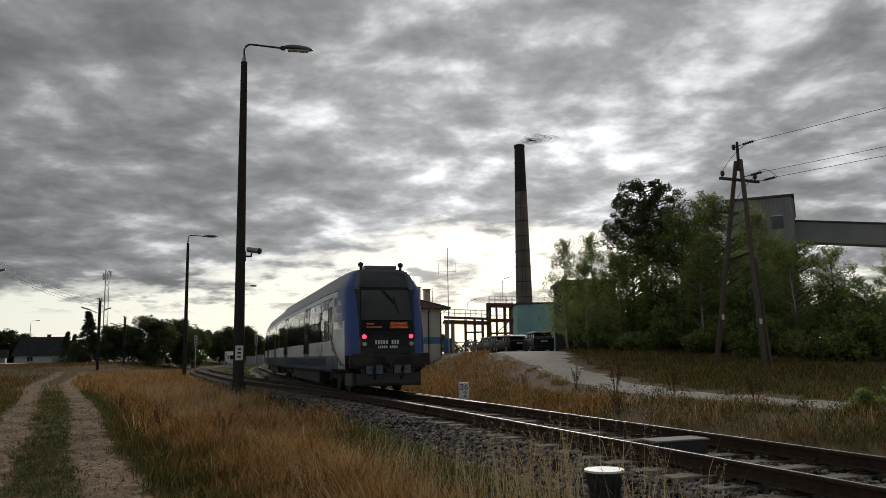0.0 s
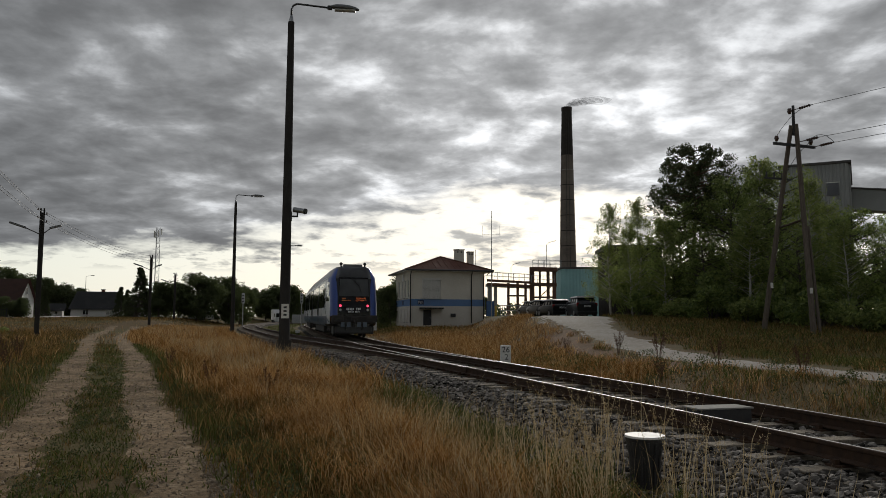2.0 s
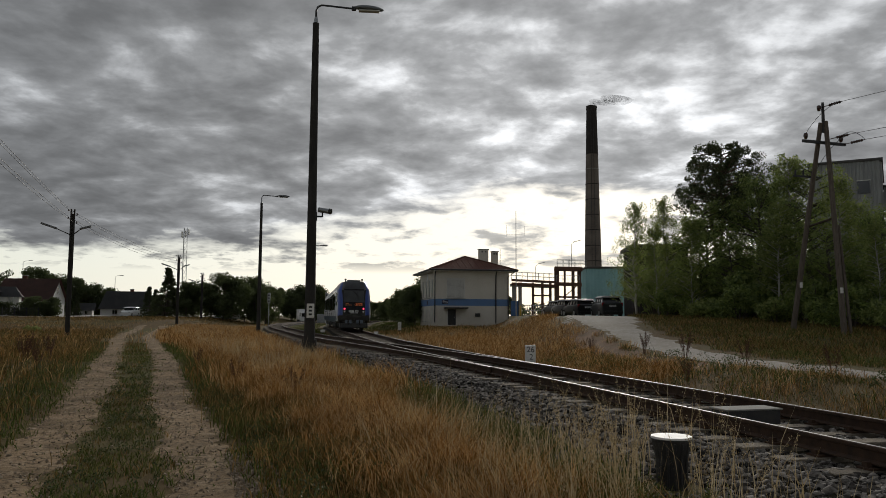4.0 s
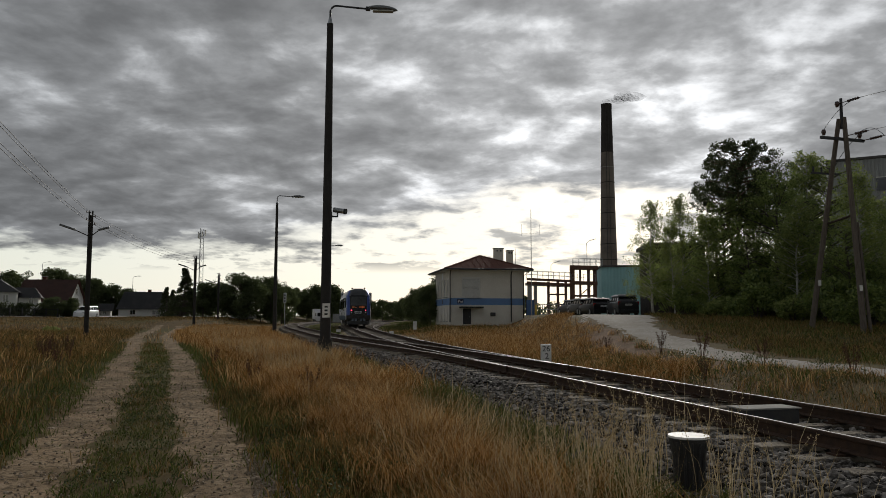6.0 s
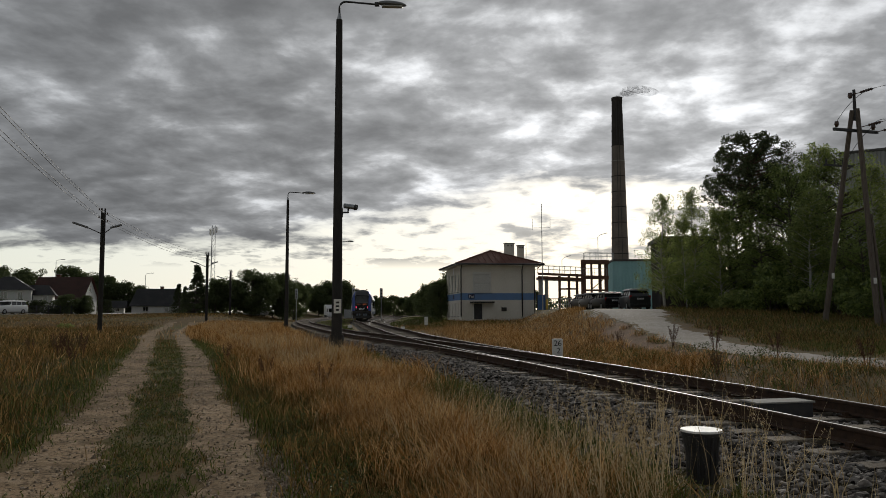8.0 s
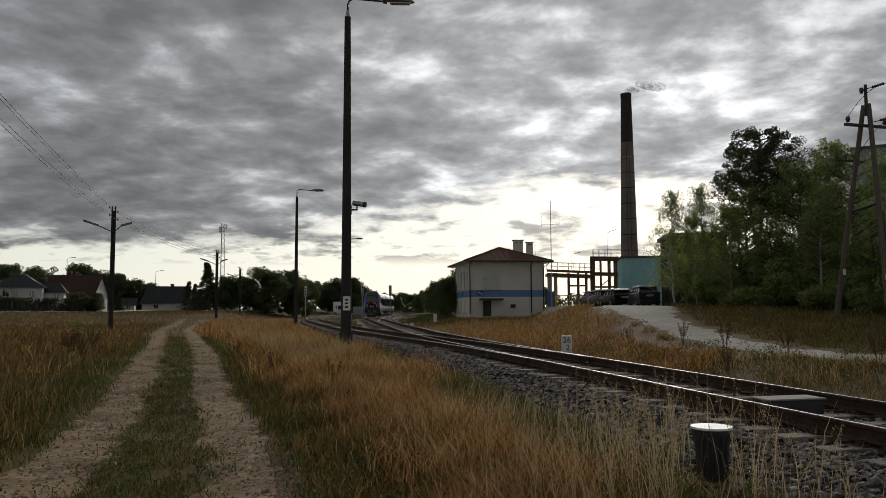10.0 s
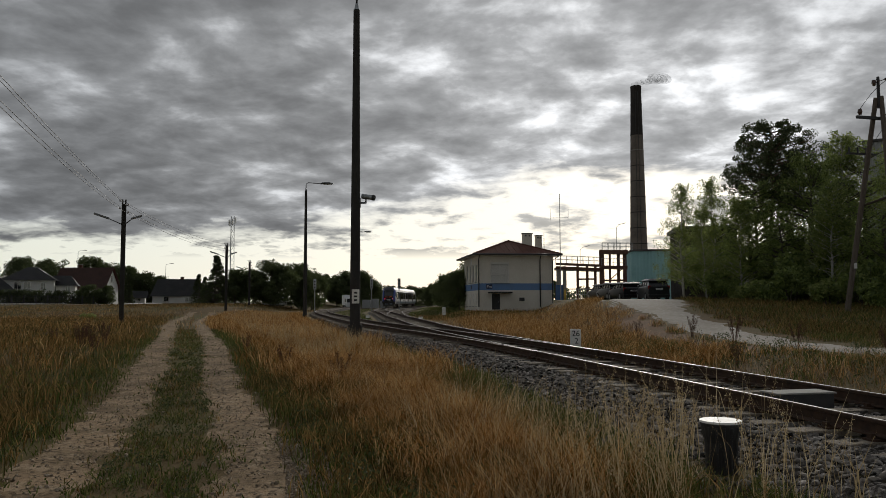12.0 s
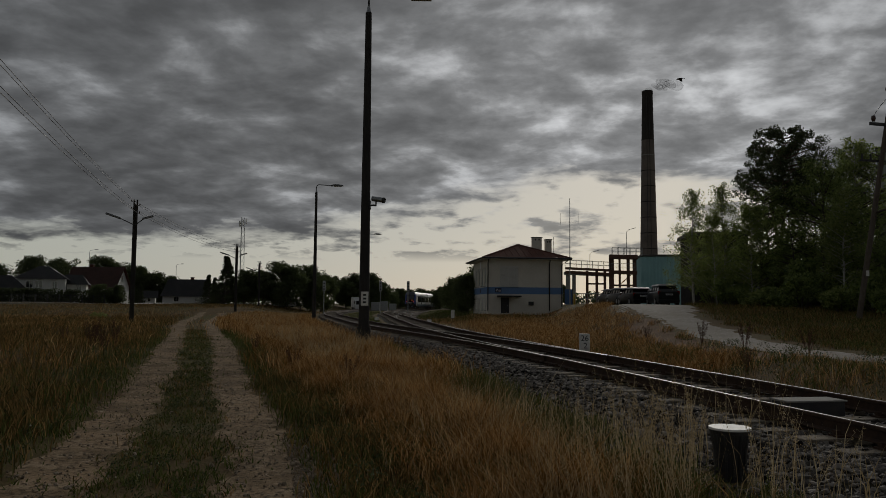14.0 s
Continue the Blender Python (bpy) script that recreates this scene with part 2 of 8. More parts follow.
CREAM_WALL = material("cream_render", (0.66, 0.62, 0.55), 0.9, vary=((0.5, (0.57, 0.53, 0.46), 0.4, 0.7), (7, (0.72, 0.69, 0.63), 0.5, 0.8)), bump=0.15, bump_scale=80)
BLUE_BAND = material("blue_wall_band", (0.13, 0.22, 0.40), 0.85, vary=((1, (0.13, 0.24, 0.46), 0.4, 0.7),))
ROOF_TILE = material("brown_red_roofing", (0.11, 0.05, 0.038), 0.95, vary=((0.8, (0.08, 0.038, 0.03), 0.4, 0.7), (9, (0.15, 0.075, 0.055), 0.5, 0.8)), bump=0.3, random=0.15, spec=0.15)
SHUTTER = material("grey_roller_shutter", (0.58, 0.57, 0.54), 0.6)
GLASS = material("window_glass", (0.02, 0.022, 0.025), 0.06, spec=0.8)
# ---- building helpers ----
def part(name, bm, mat, parent=None, label="", smooth=False):
    me = bpy.data.meshes.new(name)
    bm.to_mesh(me)
    bm.free()
    return mesh_ob(name, me, mat, parent, label, smooth)


def mesh_ob(name, me, mat, parent=None, label="", smooth=False):
    for m in (mat if isinstance(mat, (list, tuple)) else [mat]):
        me.materials.append(m)
    if smooth:
        for p in me.polygons:
            p.use_smooth = True
    ob = new(name, me)
    if parent is not None:
        ob.parent = parent
    if label:
        tagged(ob, label)
    return ob


def empty(name, m, label, category, group="", kind=""):
    ob = new(name)
    ob.matrix_basis = m
    return tagged(ob, label, category, group, kind)


def add_box(bm, sx, sy, sz, at=(0, 0, 0), rot=None, bevel=0.0, mat=0):
    m = Matrix.Translation(at) @ (rot if rot is not None else Matrix()) @ Matrix.Diagonal((sx, sy, sz, 1))
    vs = bmesh.ops.create_cube(bm, size=1, matrix=m)["verts"]
    fs = list({f for v in vs for f in v.link_faces})
    if bevel:
        es = list({e for v in vs for e in v.link_edges})
        r = bmesh.ops.bevel(bm, geom=es, offset=bevel, segments=2, affect="EDGES", profile=0.6)
        fs = [f for f in r["faces"]] + [f for f in fs if f.is_valid]
    for f in fs:
        f.material_index = mat
    return fs


def add_cyl(bm, p, q, r1, r2=None, n=12, caps=True):
    p, q = Vector(p), Vector(q)
    r2 = r1 if r2 is None else r2
    d = q - p
    m = Matrix.Translation((p + q) / 2) @ d.to_track_quat("Z", "Y").to_matrix().to_4x4()
    bmesh.ops.create_cone(bm, cap_ends=caps, segments=n, radius1=r1, radius2=r2, depth=d.length, matrix=m)


def add_tube(bm, pts, r, n=8):
    """A tube along points, with radius r or a list of radii."""
    pts = [Vector(p) for p in pts]
    rings = []
    for i, p in enumerate(pts):
        d = (pts[min(i + 1, len(pts) - 1)] - pts[max(i - 1, 0)]).normalized()
        a = d.cross(Vector((0, 0, 1)) if abs(d.z) < 0.95 else Vector((1, 0, 0))).normalized()
        b = d.cross(a)
        rr = r[i] if isinstance(r, (list, tuple)) else r
        rings.append([bm.verts.new(p + (a * math.cos(k / n * math.tau) + b * math.sin(k / n * math.tau)) * rr) for k in range(n)])
    for u, v in zip(rings, rings[1:]):
        for k in range(n):
            bm.faces.new((u[k], u[(k + 1) % n], v[(k + 1) % n], v[k]))
    bm.faces.new(rings[0][::-1])
    bm.faces.new(rings[-1])


def box(name, size, at, mat, parent=None, label="", bevel=0.0, rot=None):
    bm = bmesh.new()
    add_box(bm, *size, at, rot, bevel)
    return part(name, bm, mat, parent, label)


def smooth01(v):
    v = min(max(v, 0.0), 1.0)
    return v * v * (3 - 2 * v)


# ---- the plan of the line: centre lines, x for a given y ----
def line_of(points):
    """A smooth centre line through (x, y) points, as dense points with their running length."""
    p = [Vector((*q, 0)) for q in points]
    dense = []
    for i in range(len(p) - 1):
        a, b = p[i], p[i + 1]
        ta = (b - p[i - 1]) / (b - p[i - 1]).length if i else (b - a).normalized()
        tb = (p[i + 2] - a) / (p[i + 2] - a).length if i + 2 < len(p) else (b - a).normalized()
        L = (b - a).length
        steps = max(2, int(L / 1.0))
        for s in range(steps):
            u = s / steps
            h1, h2, h3, h4 = 2 * u**3 - 3 * u**2 + 1, -2 * u**3 + 3 * u**2, u**3 - 2 * u**2 + u, u**3 - u**2
            dense.append(a * h1 + b * h2 + ta * L * h3 + tb * L * h4)
    dense.append(p[-1])
    run = [0.0]
    for a, b in zip(dense, dense[1:]):
        run.append(run[-1] + (b - a).length)
    return dense, run


def on_line(line, s):
    """Place and heading on a line at the running length s."""
    pts, run = line
    i = min(max(int(np.searchsorted(run, s)) - 1, 0), len(pts) - 2)
    u = (s - run[i]) / (run[i + 1] - run[i])
    d = (pts[i + 1] - pts[i]).normalized()
    return pts[i].lerp(pts[i + 1], u) if 0 <= u <= 1 else pts[i] + d * (s - run[i]), d


def x_at(line, y):
    pts = line[0]
    return float(np.interp(y, [p.y for p in pts], [p.x for p in pts]))


RAIL_Z = 0.43
NEAR = [(16.2, -28.0), (9.6, -9.0), (6.55, 0.0), (3.9, 7.8), (1.45, 15.0)]
LINE_MAIN = line_of(NEAR + [(-0.1, 19.5), (-1.6, 24.0), (-3.25, 29.0), (-5.05, 35.0), (-7.0, 42.0), (-9.1, 50.0), (-11.8, 60.0),
                            (-16.2, 77.3), (-21.5, 97.7), (-26.8, 123.2), (-29.5, 141.0), (-31.9, 167.5), (-32.6, 190.0), (-32.0, 230.0)])
LINE_LEFT = line_of([(1.45, 15.0), (-0.3, 19.8), (-2.2, 24.6), (-4.15, 29.0), (-6.1, 33.3), (-9.1, 40.1), (-11.0, 44.5), (-17.7, 62.7),
                     (-23.5, 79.0), (-29.8, 100.0), (-35.5, 126.0), (-39.8, 153.0), (-41.5, 190.0), (-41.0, 230.0)])
LINE_RIGHT = line_of([(-11.8, 60.0), (-15.5, 77.5), (-18.7, 96.0), (-20.9, 115.0), (-21.8, 140.0), (-20.5, 175.0), (-18.0, 215.0)])
MAIN_Y = np.array([p.y for p in LINE_MAIN[0]])
MAIN_X = np.array([p.x for p in LINE_MAIN[0]])
LEFT_Y = np.array([p.y for p in LINE_LEFT[0]])
LEFT_X = np.array([p.x for p in LINE_LEFT[0]])


def ss(v):
    v = np.clip(v, 0, 1)
    return v * v * (3 - 2 * v)


def ground_z(x, y):
    """Height of the ground, for numbers or arrays."""
    x, y = np.asarray(x, float), np.asarray(y, float)
    mx = np.interp(y, MAIN_Y, MAIN_X)
    lx = np.where(y > 15, np.interp(y, LEFT_Y, LEFT_X), mx)
    z = 0.10 * np.sin(x * 0.23 + 1.0) * np.sin(y * 0.19) * ss((np.hypot(x, y) - 6) / 20)
    # the far fields on the near side of the line rise a little
    z = z + 1.2 * ss((np.hypot(x, y) - 72) / 38) * ss((lx - 5 - x) / 9)
    # the yard on the far side
    edge = 1.9 - 0.06 * (y - 18)
    edge = np.where(y > 60, np.minimum(edge, -0.6 - 0.04 * (y - 60)), edge)
    up = 0.42 + 1.2 * ss((y - 21) / 27)
    z = z + (up - 0.12) * ss((x - edge) / 3.6) + 0.12 * ss((x - mx - 1.5) / 3)
    foot = 0.45 * ss((y - 45) / 25) * ss((x - mx - 4) / 4) * (1 - ss((x - edge) / 3.6))
    z = z + foot
    # low ballast corridor
    low = np.minimum(np.abs(x - mx), np.abs(x - lx))
    between = (x > lx) & (x < mx)
    low = np.where(between, 0, low)
    w = 1 - ss((low - 2.0) / 2.5)
    return z * (1 - w) + 0.06 * w
# ---- the ground ----
def axis_steps(lo, hi, fine_lo, fine_hi, fine, grow=1.18):
    v = [fine_lo]
    while v[-1] < fine_hi:
        v.append(v[-1] + fine)
    s = fine
    while v[-1] < hi:
        s *= grow
        v.append(v[-1] + s)
    s = fine
    while v[0] > lo:
        s *= grow
        v.insert(0, v[0] - s)
    return np.array(v)


def grid_mesh(name, X, Y, Z, mat, kind_label, category):
    ny, nx = X.shape
    co = np.stack([X, Y, Z], -1).reshape(-1, 3)
    idx = np.arange(ny * nx).reshape(ny, nx)
    quads = np.stack([idx[:-1, :-1], idx[:-1, 1:], idx[1:, 1:], idx[1:, :-1]], -1).reshape(-1, 4)
    me = bpy.data.meshes.new(name)
    me.from_pydata(co.tolist(), [], quads.tolist())
    ob = mesh_ob(name, me, mat, smooth=True)
    return tagged(ob, kind_label, category, kind="structure")


def make_ground():
    xs = axis_steps(-2600, 2600, -45, 30, 0.75)
    ys = axis_steps(-900, 3200, -8, 90, 0.75)
    X, Y = np.meshgrid(xs, ys)
    grid_mesh("ground", X, Y, ground_z(X, Y), SOIL, "dry meadow soil with short stubble", "ground")


def ribbon(name, pts_left, pts_right, mat, label, category, lift=0.01, across=6, crown=0.0):
    """A strip of road laid on the ground between two edges."""
    n = len(pts_left)
    X, Y = np.zeros((n, across)), np.zeros((n, across))
    for i in range(n):
        for j in range(across):
            u = j / (across - 1)
            X[i, j] = pts_left[i][0] * (1 - u) + pts_right[i][0] * u
            Y[i, j] = pts_left[i][1] * (1 - u) + pts_right[i][1] * u
    Z = ground_z(X, Y) + lift
    Z[:, 0] -= 0.03
    Z[:, -1] -= 0.03
    return grid_mesh(name, X, Y, Z, mat, label, category)


def rut_edges(base, half, seed, rough=0.12):
    rnd = random.Random(seed)
    line = line_of(base)
    L, R = [], []
    s = 0.0
    while s < line[1][-1]:
        p, d = on_line(line, s)
        n = Vector((d.y, -d.x, 0))
        h0 = half(p.y) if callable(half) else half
        wl, wr = (h0 + rough * (1.1 * noise.noise((s * 0.55, q * 9.0 + seed, 0)) + 0.9 * noise.noise((s * 2.1, q * 5.0 + seed, 3)) + rnd.uniform(-0.35, 0.35)) for q in (0, 1))
        L.append(p - n * wl)
        R.append(p + n * wr)
        s += 0.22
    return L, R


RUT_L = [(-1.2, -6.0), (-3.1, 2.0), (-4.55, 6.8), (-7.7, 13.8), (-12.2, 23.0), (-20.05, 38.8), (-29.5, 58.0), (-38.8, 80.4)]
RUT_R = [(0.6, -6.0), (-1.3, 2.0), (-2.72, 7.0), (-6.1, 13.95), (-10.4, 23.2), (-18.1, 38.95), (-27.4, 58.0), (-36.5, 80.5)]
ROAD = [(15.0, -4.0), (11.0, 7.0), (7.45, 17.2), (6.05, 25.0), (5.3, 33.0), (5.2, 42.0), (5.9, 52.0), (6.6, 66.0)]
# ---- railway ----
def rail_profile():
    """Half of a flat-bottomed rail, mirrored: (across, up) from the rail top."""
    half = [(0.0, 0.0), (0.015, -0.0004), (0.029, -0.002), (0.036, -0.012), (0.036, -0.036), (0.012, -0.048), (0.010, -0.128), (0.072, -0.146), (0.072, -0.158)]
    return half + [(-x, z) for x, z in half[:0:-1]]


def sweep_rail(bm, line, offset, s0, s1, step):
    prof = rail_profile()
    rings = []
    s = s0
    while True:
        p, d = on_line(line, s)
        n = Vector((d.y, -d.x, 0))
        rings.append([bm.verts.new(p + n * (offset + a) + Vector((0, 0, RAIL_Z + z))) for a, z in prof])
        if s >= s1:
            break
        s = min(s + step, s1)
    k = len(prof)
    for u, v in zip(rings, rings[1:]):
        for i in range(k):
            f = bm.faces.new((u[i], u[(i + 1) % k], v[(i + 1) % k], v[i]))
            f.material_index = 1 if i in (0, k - 1) else 0
    bm.faces.new(rings[0])
    bm.faces.new(rings[-1][::-1])


def make_rails(name, line, s0, label):
    root = empty(name, Matrix(), label, "railway track", "tracks")
    for side, off in (("left", -0.75), ("right", 0.75)):
        bm = bmesh.new()
        sweep_rail(bm, line, off, s0, line[1][-1], 1.5)
        part("rail", bm, [RAIL_RUST, STEEL_TOP], root)
    return root


def make_bed():
    """The ballast bank: a low trapezium under all the tracks."""
    prof = [(-2.95, -0.18), (-2.4, 0.0), (-1.7, 0.185), (-1.3, 0.195), (0, 0.19), (1.3, 0.195), (1.75, 0.19), (2.3, 0.06), (2.8, -0.16)]
    for name, line, drop in (("ballast_bed_main", LINE_MAIN, 0.0), ("ballast_bed_left", LINE_LEFT, 0.006), ("ballast_bed_right", LINE_RIGHT, 0.012)):
        n = int(line[1][-1] / 1.0)
        slim = 1.0 if line is LINE_MAIN else 0.92
        X, Y, Z = (np.zeros((n, len(prof))) for _ in range(3))
        for i in range(n):
            p, d = on_line(line, line[1][-1] * i / (n - 1))
            for j, (a, z) in enumerate(prof):
                a = a * slim * (1 + 0.05 * math.sin(i * 1.7 + j)) * (1.0 if p.y < 40 else 0.72)
                X[i, j], Y[i, j], Z[i, j] = p.x + d.y * a, p.y - d.x * a, z - drop
        grid_mesh(name, X, Y, Z, BALLAST_BED, "crushed stone ballast bank under the rails, coloured dark for the shade between stones", "ballast")


make_ground()
ribbon("dirt_track_left", *rut_edges(RUT_L, 0.52, 3, 0.26), SAND, "sandy wheel rut of the farm track", "dirt track", 0.012)
ribbon("dirt_track_right", *rut_edges(RUT_R, 0.48, 4, 0.22), SAND, "sandy wheel rut of the farm track", "dirt track", 0.012)
ribbon("yard_road", *rut_edges(ROAD, lambda y: 0.95 + 1.5 * smooth01((y - 34) / 10), 5, 0.35), GRAVEL_ROAD, "pale gravel road into the works yard", "road", 0.02)
RED_SOIL = material("bare_reddish_soil", (0.17, 0.10, 0.06), 0.95, vary=((1.2, (0.11, 0.07, 0.04), 0.42, 0.65), (9, (0.23, 0.15, 0.09), 0.5, 0.75)), bump=0.9, bump_scale=14, spec=0.05)
ribbon("bare_soil", *rut_edges([(5.3, 18.5), (4.5, 22.0), (3.9, 26.0), (3.5, 31.0), (3.3, 35.0)], 0.75, 6, 0.45), RED_SOIL, "bare reddish soil beside the yard road", "soil", 0.012)
make_bed()
make_rails("railway_track", LINE_MAIN, 0.0, "main railway track with polished rails on dark ties")
make_rails("railway_track", LINE_LEFT, 3.0, "diverging railway track curving away over ballast")
make_rails("railway_track", LINE_RIGHT, 3.0, "diverging railway track curving to the yard side")
# ---- lamp posts, poles and wires ----
def gz(x, y):
    return float(ground_z(x, y))


def lamp_post(at, height, turn, label, big=False):
    """A tapered concrete column with a goose-neck arm and a long lamp head pointing along +x."""
    root = empty("street_lamp", pose(*at, 0, 0, turn), label, "street lamp", "lamps by the line")
    bm = bmesh.new()
    r0, r1 = (0.185, 0.105) if big else (0.17, 0.10)
    add_cyl(bm, (0, 0, -0.3), (0, 0, height), r0, r1, 20)
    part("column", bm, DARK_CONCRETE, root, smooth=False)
    bm = bmesh.new()
    add_cyl(bm, (0, 0, height), (0, 0, height + 0.22), 0.085, 0.045, 14)
    part("collar", bm, GALV, root, "galvanised steel collar")
    bm = bmesh.new()
    pts = [(0, 0, height + 0.1), (0, 0, height + 0.42)]
    for k in range(1, 7):
        a = k / 6 * math.pi / 2
        pts.append((0.22 - 0.22 * math.cos(a), 0, height + 0.42 + 0.22 * math.sin(a)))
    pts += [(1.32, 0, height + 0.56)]
    add_tube(bm, pts, 0.034, 8)
    part("arm", bm, DARK_METAL, root, smooth=True)
    head = bmesh.new()
    bmesh.ops.create_uvsphere(head, u_segments=16, v_segments=10, radius=1)
    for v in head.verts:
        x, y, z = v.co
        w = 0.75 + 0.25 * math.cos(x * 1.2)
        v.co = (1.76 + x * 0.52, y * 0.16 * w, height + 0.57 + (z * 0.13 if z > 0 else z * 0.05) - 0.03 * x)
    h = part("lamp_head", head, LAMP_GREY, root, smooth=True)
    bm = bmesh.new()
    add_box(bm, 0.7, 0.2, 0.05, (1.78, 0, height + 0.50), bevel=0.02)
    part("diffuser", bm, DIFFUSER, h)
    box("head_clamp", (0.16, 0.12, 0.13), (1.27, 0, height + 0.57), DARK_METAL, root, bevel=0.02)
    return root


big_lamp = lamp_post((-6.28, 24.72, gz(-6.28, 24.72)), 11.35, 10, "tall dark concrete lamp post with goose-neck arm beside the track", True)
bm = bmesh.new()
add_cyl(bm, (0, 0, -0.2), (0, 0, 0.75), 0.25, 0.235, 20)
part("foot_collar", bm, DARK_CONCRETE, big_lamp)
plate = box("number_plate", (0.24, 0.03, 0.46), (0.03, -0.205, 1.68), WHITE_PAINT, big_lamp, "white plate with dark marks")
for k in range(3):
    box("mark", (0.10, 0.008, 0.06), (0.03, -0.224, 1.56 + 0.12 * k), BLACK_PAINT, big_lamp)
# surveillance camera on its bracket, with the low terrain of the column behind it
cctv = empty("security_camera", pose(-6.28, 24.72, 4.95, 0, 0, 12), "grey security camera on a bracket on the lamp post", "security camera")
bm = bmesh.new()
add_cyl(bm, (0.08, 0, -0.12), (0.34, 0, -0.12), 0.03, 0.03, 8)
add_cyl(bm, (0.34, 0, -0.14), (0.34, 0, 0.02), 0.025, 0.025, 8)
add_box(bm, 0.1, 0.2, 0.3, (0.12, 0, -0.12), bevel=0.02)
part("bracket", bm, DARK_METAL, cctv)
bm = bmesh.new()
add_cyl(bm, (0.22, 0.05, 0.11), (0.58, -0.12, 0.04), 0.085, 0.085, 14)
part("housing", bm, GALV, cctv, "pale metal tube")
bm = bmesh.new()
add_cyl(bm, (0.57, -0.115, 0.042), (0.63, -0.14, 0.03), 0.10, 0.09, 14)
part("lens_hood", bm, BLACK_PAINT, cctv)

lamp_post((-19.68, 60.9, gz(-19.68, 60.9)), 10.7, 8, "dark concrete lamp post with single arm in the grass")
lamp_post((-26.55, 104.6, gz(-26.55, 104.6)), 10.7, 8, "distant concrete lamp post with single arm")


def twin_pole(at, height, turn, label, arms=((-1, 1.55, 0.75), (1, 0.8, 0.55))):
    """A pre-cast concrete pole with two arms that carry box lamps, and insulators at the top."""
    root = empty("utility_pole", pose(*at, 0, 0, turn), label, "utility pole", "utility poles")
    bm = bmesh.new()
    for sx in (-0.10, 0.10):
        add_box(bm, 0.10, 0.18, height + 0.4, (sx, 0, height / 2 - 0.2), bevel=0.012)
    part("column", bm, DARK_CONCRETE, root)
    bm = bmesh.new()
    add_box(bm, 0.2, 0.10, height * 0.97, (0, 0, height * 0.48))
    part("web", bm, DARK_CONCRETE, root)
    for s, reach, lamp in arms:
        bm = bmesh.new()
        add_cyl(bm, (0, -0.05, height - 1.75), (s * reach * 0.62, -0.05, height - 1.32), 0.035, 0.03, 8)
        arm = part("lamp_arm", bm, DARK_METAL, root)
        bm = bmesh.new()
        m = pose(s * (reach * 0.62 + lamp * 0.55), -0.05, height - 1.18, 0, -s * 18, 0)
        add_box(bm, lamp * 1.35, 0.24, 0.13, (0, 0, 0), m @ Matrix(), 0.03)
        part("lamp_box", bm, LAMP_GREY, root)
    for k in range(4):
        bm = bmesh.new()
        add_cyl(bm, (0, 0, height - 0.12 - 0.26 * k), (0.26 * (1 if k % 2 else -1), 0, height - 0.12 - 0.26 * k), 0.02, 0.02, 6)
        add_cyl(bm, (0.26 * (1 if k % 2 else -1), 0, height - 0.14 - 0.26 * k), (0.26 * (1 if k % 2 else -1), 0, height - 0.26 * k), 0.05, 0.035, 8)
        part("insulator", bm, PORCELAIN, root)
    return root


LP = (-28.35, 48.3)
twin_pole((*LP, gz(*LP)), 8.5 - gz(*LP), 30, "dark concrete pole with two lamp arms in the meadow")
twin_pole((-1.5, -9.8, gz(-1.5, -9.8)), 8.3, 30, "dark concrete pole carrying the overhead wires")
twin_pole((-36.7, 84.4, gz(-36.7, 84.4)), 8.38 - gz(-36.7, 84.4), 25, "dark concrete pole with two lamp arms by the road")
P4 = (-44.7, 111.3)
twin_pole((*P4, gz(*P4)), 7.9 - gz(*P4), 20, "thin dark pole with one lamp arm by the road", ((-1, 1.6, 0.8),))


def wire(name, a, b, sag, r, label, group):
    bm = bmesh.new()
    a, b = Vector(a), Vector(b)
    pts = []
    for k in range(25):
        u = k / 24
        p = a.lerp(b, u)
        p.z -= sag * 4 * u * (1 - u)
        pts.append(p)
    add_tube(bm, pts, r, 5)
    ob = part(name, bm, BLACK_PAINT, None, "", True)
    return tagged(ob, label, "cable", group)


for k in range(4):
    wire("overhead_wire", (LP[0] + 0.2 * (k % 2 - 0.5), LP[1], 8.42 - 0.26 * k), (-1.5 + 0.2 * (k % 2 - 0.5), -9.8, 8.2 - 0.26 * k + gz(-1.5, -9.8)), 0.5 + 0.08 * k, 0.011,
         "thin dark overhead wire between two poles", "low-voltage wires")
    wire("overhead_wire", (LP[0] + 0.2 * (k % 2 - 0.5), LP[1], 8.42 - 0.26 * k), (-36.7, 84.4, 8.25 - 0.26 * k), 0.5, 0.012,
         "thin dark overhead wire between two poles", "low-voltage wires")


